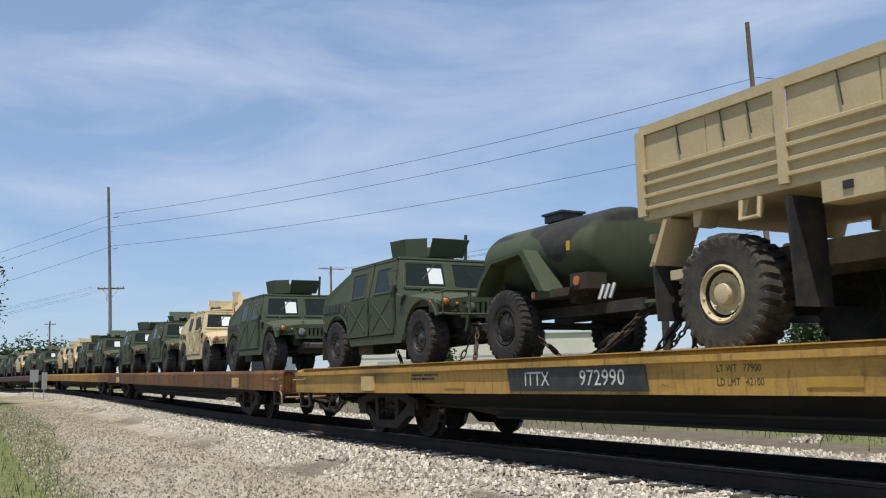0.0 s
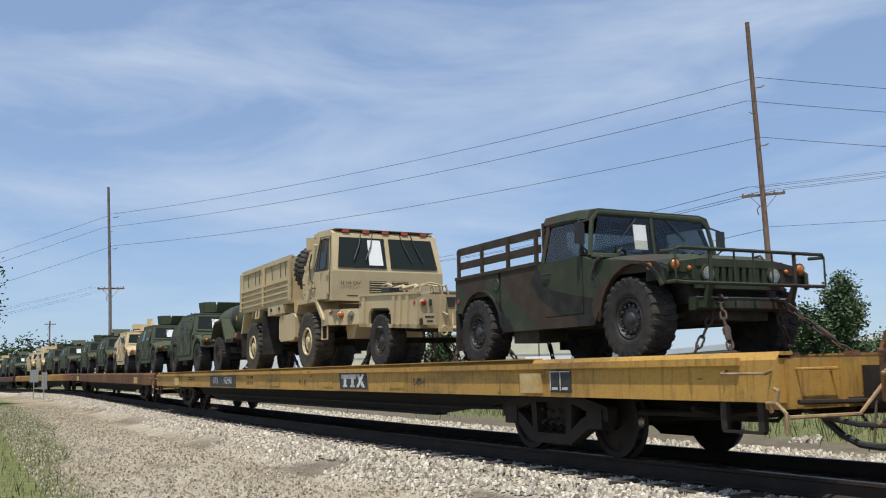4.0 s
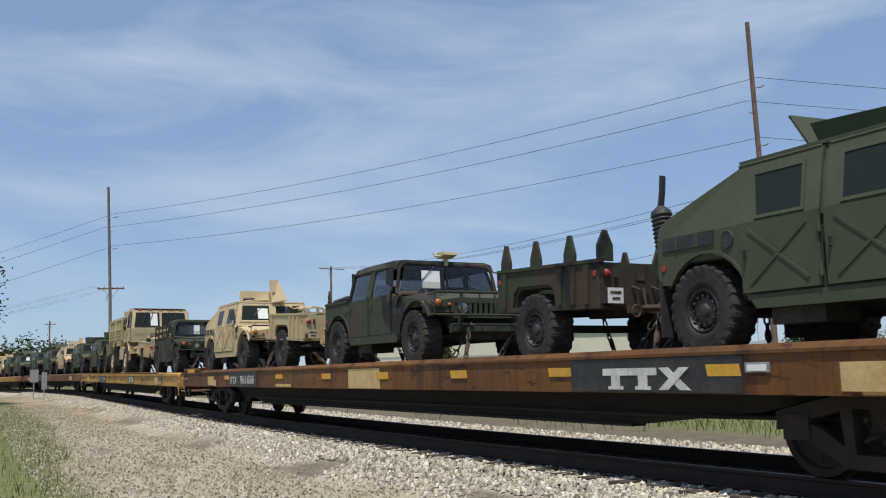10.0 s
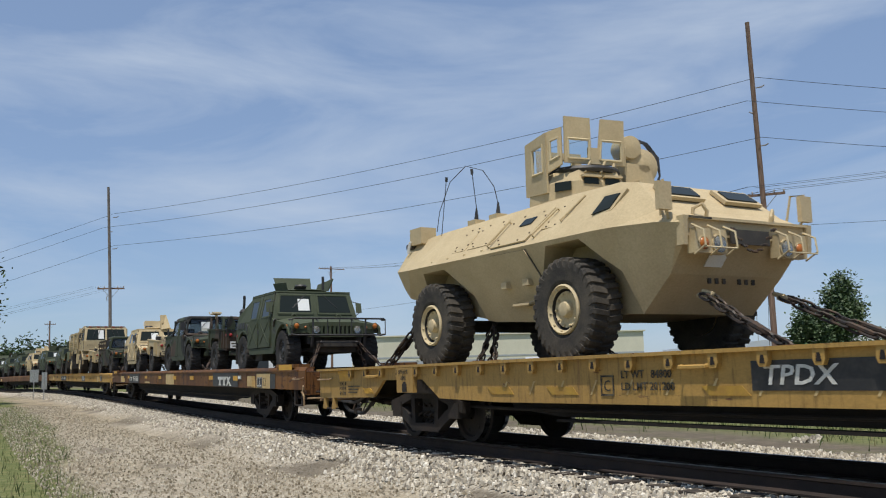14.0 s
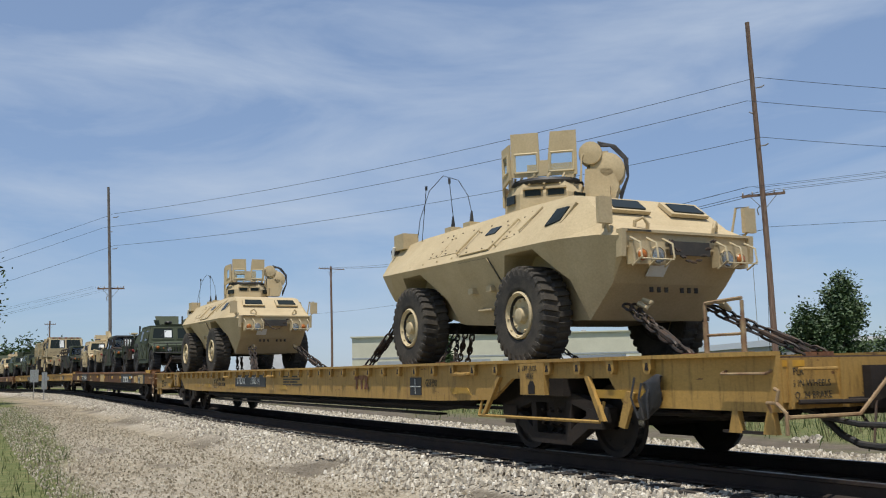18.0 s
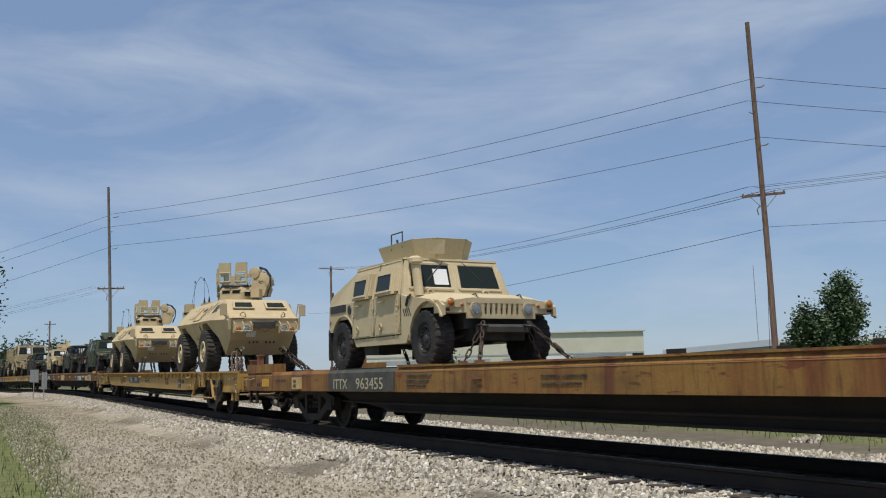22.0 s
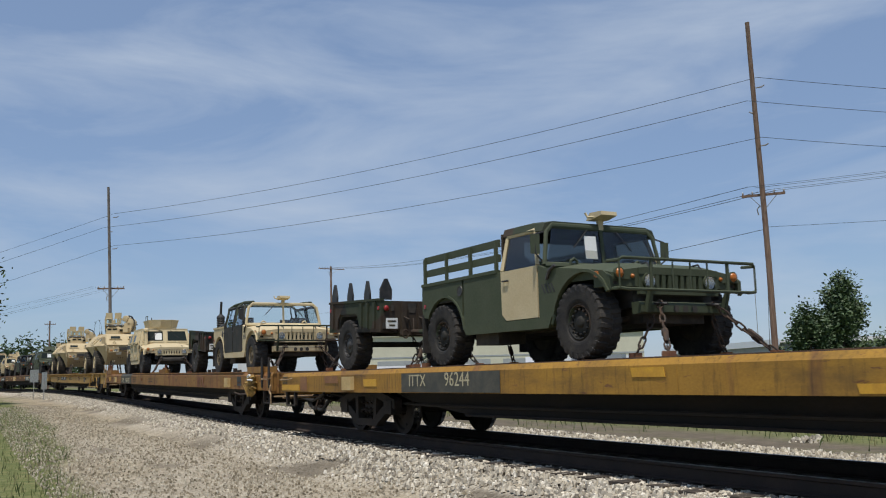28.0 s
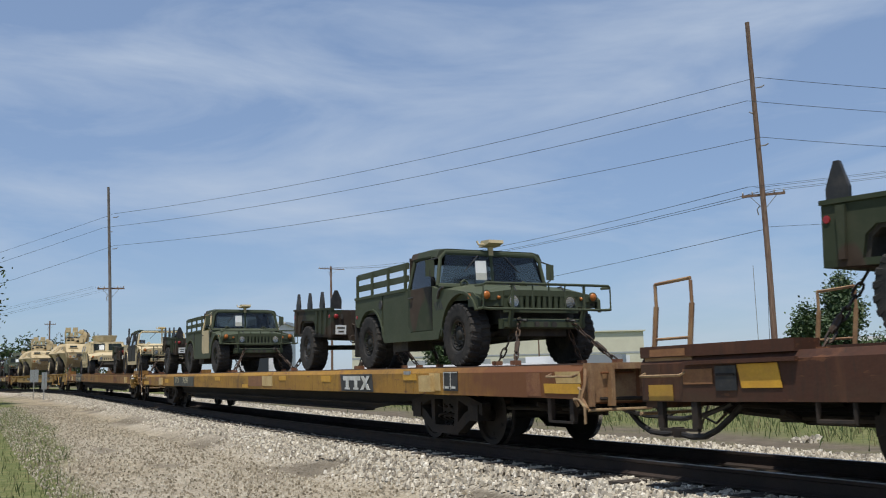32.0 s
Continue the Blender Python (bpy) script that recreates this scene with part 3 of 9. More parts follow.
HEADS_R = ((15.43, 1), (14.11, -1), (12.36, 1))
HEADS_L = ((14.70, 1), (13.50, -1), (12.10, 1))
utility_pole(-32.30, 29.85, 18.28, 9.80, 1.97, "tall weathered wooden utility pole with a low crossarm", POLE_PALE, HEADS_R, turn=-54)
utility_pole(-78.74, 7.06, 16.89, 8.86, 1.65, "tall straight wooden utility pole beside the railway", POLE_GREY, HEADS_L, r0=0.15, r1=0.10, turn=-24)
utility_pole(-128.81, 48.02, 18.13, 17.73, 0.00, "distant wooden pole with a wide crossarm", POLE, (), r0=0.2, r1=0.15, arm=4.2, turn=2)
utility_pole(-114.18, 74.99, 9.95, 9.65, 0.00, "short distant pole with a small crossarm", POLE, (), r0=0.13, r1=0.1, arm=1.5, turn=32)
utility_pole(-172.48, 14.92, 12.51, 11.91, 0.00, "thin far pole with a small crossarm", POLE, (), r0=0.16, r1=0.12, arm=1.8, turn=2)


def wire(a, b, sag, r=0.014, n=16):
    a, b = Vector(a), Vector(b)
    pts = []
    for i in range(n + 1):
        k = i / n
        pts.append(a.lerp(b, k) - Vector((0, 0, sag * 4 * k * (1 - k))))
    w = part("wire", tube(bmesh.new(), pts, r, 4), WIRE, None)
    return tagged(w, "thin dark overhead wire sagging between poles", "wire", "overhead wires")


for (zr, sr), (zl, sl) in zip(HEADS_R, HEADS_L):
    a = Vector((-31.26, 28.38 + 0.42 * sr, zr + 0.1))
    b = Vector((-77.48, 6.51 + 0.42 * sl, zl + 0.1))
    wire(a, b, 0.7)
    wire(a, a + Vector((14.91, 39.67, -0.25)), 0.6)
    wire(b, b + Vector((-30.98, -39.19, -12.26)), 0.5)
for q in (-1.0, -0.5, 0.5, 1.0):
    a, b = Vector((-31.81, 29.18 + q, 9.99)), Vector((-128.72, 47.84 + 1.5 * q, 17.93))
    if q != -0.5:
        wire(a, b, 1.2, 0.016)
    wire(a, a + Vector((14.95, 39.60, 6.05)), 0.3, 0.011)
    wire(Vector((-78.30, 6.76 + q, 9.00)), Vector((-104.74, -27.57 + q, 1.77)), 0.4, 0.008)
wire((-31.97, 29.46, 8.10), (-12.41, 70.23, 11.34), 0.4, 0.012)
wire((-31.97, 29.46, 8.00), (-125.07, 42.83, 10.66), 0.8, 0.016)
wire((-31.86, 29.29, 9.59), (-35.82, 33.89, -0.63), 0.0, 0.012)
wire((-31.97, 29.46, 8.20), (-35.34, 32.88, -0.65), 0.0, 0.012)
bar("antenna_mast", GALV, None, [(-96.71, 102.22, -0.6), (-96.67, 102.13, 16.65)], 0.05, 5)
tagged(bpy.data.objects["antenna_mast"], "thin distant grey radio mast", "mast")


# ---- far buildings ----
WALL_BEIGE = material("beige wall panels", (0.62, 0.60, 0.47), 0.8, second=(0.56, 0.54, 0.42), amount=0.5, scale=0.4)
WALL_WHITE = material("white siding", (0.66, 0.67, 0.66), 0.7, second=(0.55, 0.56, 0.55), amount=0.4, scale=1.0)
WALL_GREY = material("grey shed siding", (0.36, 0.38, 0.39), 0.7, second=(0.30, 0.32, 0.33), amount=0.4, scale=1.0)
ROOF_WHITE = material("bright metal roof", (0.80, 0.81, 0.82), 0.45, 0.0, grain=0.02)
DARK_OPENING = material("dark glazing", (0.03, 0.035, 0.04), 0.2, grain=0)


def facade_hall(name, label, a, b, depth, base, eave, wall, roof, rise=0.6, bands=(), windows=(), doors=()):
    """A long low hall whose front runs from a to b (plan), with doors and windows along it (metres from a)."""
    a, b = Vector((*a, 0)), Vector((*b, 0))
    d = b - a
    L = d.length
    h = thing(name, label, "building")
    h.matrix_basis = Matrix.Translation((a.x, a.y, base)) @ Matrix.Rotation(math.atan2(d.y, d.x), 4, "Z")
    block("wall", wall, h, 0, L, 0, depth, -0.3, eave, 0.02)
    part("roof", prism(bmesh.new(), [(-0.3, eave + 0.003), (depth + 0.3, eave + 0.003), (depth + 0.3, eave + 0.2), (depth / 2, eave + 0.2 + rise), (-0.3, eave + 0.2)], -0.3, L + 0.3, "x"), roof, h)
    for z0, z1, mat in bands:
        block("wall_band", mat, h, 0.0, L, -0.04, -0.004, z0, z1, 0)
    for x0, x1, z0, z1 in windows:
        w = block("window", DARK_OPENING, h, x0, x1, -0.03, 0.05, z0, z1, 0)
        block("sill", WALL_WHITE, w, x0 - 0.1, x1 + 0.1, -0.1, -0.034, z0 - 0.12, z0, 0)
    for x0, x1, z1 in doors:
        block("door", WALL_WHITE, h, x0, x1, -0.06, 0.05, 0, z1, 0.01)
    return h


hall = facade_hall("warehouse", "long low beige warehouse with a flat pale roof edge", (-137.11, 55.14), (-114.07, 95.62), 30, -0.6, 8.47, WALL_BEIGE, WALL_BEIGE, 0.2,
                   bands=((5.02, 5.27, WALL_GREY),), windows=(), doors=((6, 9, 2.8), (22, 24, 2.4)))
for x0, x1 in ((4, 12), (14, 22), (24, 32), (34, 42)):
    block("wall_panel", WALL_GREY, hall, x0, x1, -0.035, -0.004, 2.62, 4.62, 0)
for x in (14, 26, 38):
    part("roof_vent", turned(bmesh.new(), [(0.25, 8.57), (0.25, 8.87), (0.45, 8.92), (0.45, 9.07), (0.1, 9.22)], 10, (x, 6, 0), "z"), RUST if x != 38 else WALL_GREY, hall)
shed = facade_hall("metal_shed", "grey metal shed with a bright white roof", (-86.38, 74.02), (-59.15, 62.40), 14, -0.6, 4.15, WALL_GREY, ROOF_WHITE, 0.3, doors=((4, 7, 2.1), (12, 15, 2.1)))
block("fascia", ROOF_WHITE, shed, -0.3, 29.9, -0.36, -0.31, 3.90, 4.50, 0)
facade_hall("green_barn", "dark green barn half hidden behind the tree", (-46.01, 68.08), (-37.37, 73.89), 12, -0.6, 5.01, material("green siding", (0.07, 0.10, 0.09), 0.6, second=(0.05, 0.08, 0.07), scale=1), WALL_GREY, 1.0, windows=((2, 3, 1.4, 2.2),))
facade_hall("white_office", "white single-storey building with dark doorway", (-107.45, 26.85), (-104.84, 31.49), 10, -0.6, 8.50, WALL_WHITE, WALL_WHITE, 0.2,
            windows=((1.6, 3.6, 2.0, 5.4), (2.4, 3.6, 6.8, 7.6)))
facade_hall("low_shed", "long low grey roofed storage shed behind the railway", (-91.29, 35.14), (-82.85, 53.95), 9, -0.6, 2.47, WALL_GREY, material("weathered grey roof", (0.34, 0.34, 0.33), 0.6, second=(0.45, 0.45, 0.44), scale=2), 0.5, bands=((2.17, 2.42, WALL_WHITE),))


def box_truck(x, y, turn, mat, label):
    v = thing("box_truck", label, "truck", "parked vehicles")
    v.matrix_basis = pose(x, y, -0.6, 0, 0, turn)
    block("cargo_box", mat, v, -4.2, 1.2, -1.2, 1.2, 1.0, 3.9, 0.03)
    slab("cab", mat, v, [(1.25, 0.6), (3.4, 0.6), (3.5, 1.4), (2.9, 1.6), (2.4, 2.6), (1.25, 2.7)], -1.1, 1.1, 0.08)
    slab("windscreen", DARK_OPENING, v, [(2.93, 1.64), (2.44, 2.52), (2.48, 2.55), (2.97, 1.66)], -0.95, 0.95, 0)
    for s in (-1, 1):
        slab("side_window", DARK_OPENING, v, [(2.6, 1.6), (2.2, 2.4), (1.5, 2.4), (1.5, 1.6)], s * 1.105 - 0.01, s * 1.105 + 0.01, 0)
        for wx in (-2.8, 2.4):
            part("wheel", turned(bmesh.new(), [(0.05, -0.14), (0.46, -0.14), (0.5, 0), (0.46, 0.14), (0.05, 0.14)], 16, (wx, s * 1.05, 0.5)), RUBBER, v)
    return v


WHITE_CAR = material("white car paint", (0.72, 0.73, 0.74), 0.3, grain=0.01)
GREY_CAR = material("grey car paint", (0.25, 0.27, 0.29), 0.3, grain=0.01)
box_truck(-86.75, 58.54, 38, WHITE_CAR, "white box truck parked far behind the railway")
box_truck(-82.66, 62.45, 38, GREY_CAR, "grey box truck parked far behind the railway")
box_truck(-88.53, 68.08, 63, WHITE_CAR, "white box truck parked beside the warehouse")


# ---- trees ----
def tree(x, y, base, height, spread, label, leaves=2600, trunk=0.22, cone=False, seed=1, bare=0.25, size=0.28):
    rnd = random.Random(seed)
    t = thing("tree", label, "tree")
    t.matrix_basis = pose(x, y, base)
    bm = bmesh.new()
    tube(bm, [(0, 0, -0.3), (0.05, 0, height * 0.3), (0.0, 0.08, height * 0.6), (0.03, 0.02, height * 0.92)], [trunk, trunk * 0.8, trunk * 0.5, trunk * 0.15], 8)
    tips = []
    for i in range(26):
        k = bare + (0.97 - bare) * rnd.random()
        a = rnd.uniform(0, 6.283)
        r = spread * ((1 - k) * 1.3 if cone else (0.45 + 0.75 * math.sin(math.pi * min(1, (k - bare) / (1 - bare) * 0.85 + 0.15)))) * rnd.uniform(0.55, 1.0)
        q = Vector((math.cos(a) * r, math.sin(a) * r, height * k))
        tube(bm, [(0, 0, height * (k - 0.12)), q * 0.5 + Vector((0, 0, height * (k - 0.1) * 0.5)), q], [trunk * 0.3, trunk * 0.2, 0.015], 5)
        tips.append(q)
    part("trunk", bm, BARK, t)
    verts, faces = [], []
    for i in range(leaves):
        q = rnd.choice(tips)
        s = spread * (0.16 if cone else 0.30)
        c = q * rnd.uniform(0.72, 1.06) + Vector((rnd.gauss(0, s), rnd.gauss(0, s), rnd.gauss(0, s * 0.7)))
        c.z = max(c.z, height * bare * 0.6)
        u = Vector((rnd.gauss(0, 1), rnd.gauss(0, 1), rnd.gauss(0, 0.5))).normalized()
        w = u.orthogonal().normalized()
        z = size * rnd.uniform(0.5, 1.2)
        k = len(verts)
        verts += [c - u * z, c + w * z * 0.5, c + u * z, c - w * z * 0.5]
        faces.append((k, k + 1, k + 2, k + 3))
    me = bpy.data.meshes.new("crown")
    me.from_pydata(verts, [], faces)
    me.materials.append(LEAF)
    part("crown", me, None, t)
    return t


tree(-51.93, 61.36, -0.6, 9.6, 1.5, "bushy dark green tree behind the railway", 15000, 0.2, seed=3, bare=0.12, size=0.18)
tree(-54.08, 59.94, -0.6, 7.15, 1.45, "lower leafy green tree beside the railway", 9000, 0.14, seed=14, bare=0.1, size=0.18)
tree(-57.03, 58.95, -0.6, 3.76, 0.9, "small green bush beside the tree", 700, 0.07, seed=9, bare=0.05, size=0.18)
tree(-50.41, 63.79, -0.6, 4.57, 1.1, "low green bush under the tree", 900, 0.08, seed=10, bare=0.05, size=0.18)
tree(-113.24, 57.48, -0.6, 8.2, 1.6, "round green shrub tree before the warehouse", 9000, 0.2, seed=5, bare=0.06, size=0.25)
tree(-62.26, -4.6, -0.6, 9.9, 1.7, "leafy tree at the edge of the lot", 3600, 0.25, seed=7, bare=0.5, size=0.16)
for i, (x, y, h) in enumerate(((-221.8, 13.8, 10.4), (-235.6, 19.4, 12.5), (-241.9, 9.5, 11.4), (-230.0, 2.2, 11.3), (-245.5, 25.6, 12.6), (-214.9, 5.9, 10.2), (-210.2, -3.2, 10.1), (-205.3, -9.3, 11.0), (-237.4, 31.4, 10.7))):
    tree(x, y, -0.3, h, 4.0, "far green tree on the horizon", 1500, 0.3, seed=20 + i, bare=0.1, size=0.5)


# ---- signs beside the track ----
def track_sign(x, y, w, h, top, label):
    g = ground_level(x, y)
    s = thing("track_sign", label, "sign", "signs beside the track")
    s.matrix_basis = pose(x, y, g, 0, 0, -62)
    bar("post", GALV, s, [(0, 0, -0.2), (0, 0, top)], 0.035, 6)
    block("sign_board", GALV, s, -0.02, 0.0, -w / 2, w / 2, top - h, top + 0.02, 0.004)
    part("bolt", turned(bmesh.new(), [(0.03, 0), (0.03, 0.02)], 6, (0.0, 0, top - h / 2), "x"), GALV, s)


track_sign(-71.57, 0.67, 0.95, 0.85, 2.05, "plain weathered grey square sign on a post")
track_sign(-67.47, 0.81, 0.55, 1.1, 1.78, "plain weathered narrow grey sign on a post")


# ---- weeds ----
def blade_piece():
    r = random.random
    a = r() * 6.28
    lean = 0.25 * r()
    dx, dy = math.cos(a), math.sin(a)
    return [(-0.05 * dy, 0.05 * dx, 0), (0.05 * dy, -0.05 * dx, 0), (lean * dx * 0.6, lean * dy * 0.6, 0.6), (lean * dx * 2, lean * dy * 2, 1.0)], [(0, 1, 2), (2, 1, 3)]


GRASS = island_material("grass blade", [(0.0, (0.045, 0.07, 0.022)), (0.5, (0.085, 0.11, 0.04)), (0.8, (0.15, 0.155, 0.065)), (1.0, (0.28, 0.24, 0.13))], 0.7)


def weeds():
    random.seed(8)
    spots = []
    while len(spots) < 15000:
        x = -12 - 66 * random.random() ** 1.4
        y = random.uniform(-9.5, -1.5)
        c = cover(x, y)
        if random.random() < c[1] * (0.9 if y < -3 else 0.4):
            spots.append((x, y, ground_level(x, y) - 0.02, random.choice((0.04, 0.06, 0.08, 0.11, 0.17)) * random.uniform(0.7, 1.2), 0))
    scatter("verge_grass", "patchy green and dry grass on the verge", "grass", spots, blade_piece, GRASS)
    spots = []
    while len(spots) < 22000:
        x = -6 - 70 * random.random()
        y = random.uniform(8.0, 26)
        c = cover(x, y)
        if random.random() < c[1]:
            spots.append((x, y, ground_level(x, y) - 0.02, random.choice((0.05, 0.09, 0.14, 0.24, 0.32)) * random.uniform(0.7, 1.2), 0))
    scatter("field_grass", "long green grass beyond the railway", "grass", spots, blade_piece, GRASS)
    random.seed(12)
    spots = [(-13.9 + random.gauss(0, 0.16), 9.0 + random.gauss(0, 0.16), -0.6 + 0.16 * random.random(), random.uniform(0.06, 0.14), random.uniform(0, 6)) for _ in range(60)]
    scatter("rubble_heap", "small heap of white broken stone", "rubble", spots, stone_piece, BALLAST)


weeds()


# ---- railway cars ----
LENGTH = 27.55
WHEEL_R = 0.42


def wheelset_mesh():
    bm = bmesh.new()
    for s in (-1, 1):
        prof = [(0.09, 0.70), (0.10, 0.79), (0.16, 0.80), (0.22, 0.765), (0.33, 0.765), (0.35, 0.80), (0.415, 0.80), (0.42, 0.72), (0.45, 0.70), (0.44, 0.675), (0.35, 0.67), (0.33, 0.70), (0.2, 0.71), (0.12, 0.68)]
        turned(bm, [(r, s * h) for r, h in prof], 36)
        for k in range(6):
            a = k * math.pi / 3
            turned(bm, [(0.018, s * 0.765), (0.03, s * 0.775), (0.018, s * 0.785)], 6, (0.27 * math.cos(a), 0, 0.27 * math.sin(a)))
        for q in range(3):
            a = q * 2 * math.pi / 3
            box(bm, -0.035 + 0.045 * math.cos(a), 0.035 + 0.045 * math.cos(a), s * 1.03 - 0.03, s * 1.03 + 0.03, 0.045 * math.sin(a) - 0.035, 0.045 * math.sin(a) + 0.035)
    turned(bm, [(0.075, -1.02), (0.075, 1.02)], 16)
    me = finish("wheelset", bm, (WHEEL_RUST, TREAD_SHINE), smooth=True)
    for p in me.polygons:
        r = math.hypot(p.center.x, p.center.z)
        if 0.405 < r < 0.43 and abs(p.normal.y) < 0.5:
            p.material_index = 1
    return me


WHEELSET = wheelset_mesh()


def side_frame_mesh(s):
    bm = bmesh.new()
    y0, y1 = s * 0.94, s * 1.08
    out = [(-1.12, 0.36), (-1.12, 0.58), (-0.72, 0.66), (-0.42, 0.74), (0.42, 0.74), (0.72, 0.66), (1.12, 0.58), (1.12, 0.36), (0.98, 0.36), (0.96, 0.46), (0.78, 0.46), (0.74, 0.36), (0.40, 0.16), (-0.40, 0.16), (-0.74, 0.36), (-0.78, 0.46), (-0.96, 0.46), (-0.98, 0.36)]
    # the frame as bars round two openings
    prism(bm, [(-1.12, 0.42), (-1.12, 0.58), (-0.42, 0.74), (0.42, 0.74), (1.12, 0.58), (1.12, 0.42), (0.40, 0.62), (-0.40, 0.62)], y0, y1)
    prism(bm, [(-0.78, 0.50), (-0.62, 0.44), (-0.30, 0.24), (-0.40, 0.14), (-0.80, 0.36)], y0, y1)
    prism(bm, [(0.78, 0.50), (0.62, 0.44), (0.30, 0.24), (0.40, 0.14), (0.80, 0.36)], y0, y1)
    prism(bm, [(-0.42, 0.13), (0.42, 0.13), (0.42, 0.25), (-0.42, 0.25)], y0, y1)
    for q in (-1, 1):
        prism(bm, [(q * 0.30, 0.25), (q * 0.40, 0.25), (q * 0.44, 0.64), (q * 0.32, 0.64)], y0, y1)
        box(bm, q * 0.89 - 0.14, q * 0.89 + 0.14, min(y0, y1) - 0.02, max(y0, y1) + 0.02, 0.34, 0.56)
    return finish("side_frame", bm, BOGIE, 0.012)


SIDE_FRAMES = {s: side_frame_mesh(s) for s in (-1, 1)}


def spring_mesh(s):
    bm = bmesh.new()
    for cx in (-0.17, 0.0, 0.17):
        pts = [(cx + 0.065 * math.cos(a), s * 1.01 + 0.065 * math.sin(a), 0.26 + 0.026 * a) for a in [i * math.pi / 4 for i in range(37)] if 0.26 + 0.026 * a < 0.56]
        tube(bm, pts, 0.017, 5)
    return finish("spring_nest", bm, BOGIE, smooth=True)


SPRINGS = {s: spring_mesh(s) for s in (-1, 1)}


def bogie(car, x, start, spin):
    b = part("bogie", box(bmesh.new(), x - 0.2, x + 0.2, -1.0, 1.0, 0.42, 0.66), BOGIE, car, "grimy four-wheeled bogie", 0.02)
    for s in (-1, 1):
        part("side_frame", SIDE_FRAMES[s], None, b, m=pose(x, 0, 0))
        part("spring_nest", SPRINGS[s], None, b, m=pose(x, 0, 0))
        # dark plate added behind the springs, in place of the shade there
        block("spring_seat", BOGIE, b, x - 0.36, x + 0.36, s * 0.9 - 0.02, s * 0.9 + 0.02, 0.16, 0.62, 0.01)
        part("brake_beam", tube(bmesh.new(), [(x + 0.42 * s, -0.8, 0.36), (x + 0.42 * s, 0.8, 0.36)], 0.035, 6), BOGIE, b)
    for q in (-0.885, 0.885):
        w = part("wheelset", WHEELSET, None, b, m=pose(x + q, 0, WHEEL_R))
        if spin:
            ROLLING.append((w, x + q))


def sill_profile(top, bot, y, s):
    f = y
    return [(s * (y - 0.05), top), (s * y, top - 0.07), (s * f, bot), (s * (f - 0.10), bot), (s * (f - 0.10), bot + 0.02), (s * (f - 0.03), bot + 0.03), (s * (f - 0.03), top - 0.03), (s * (y - 0.2), top - 0.03), (s * (y - 0.2), top)]


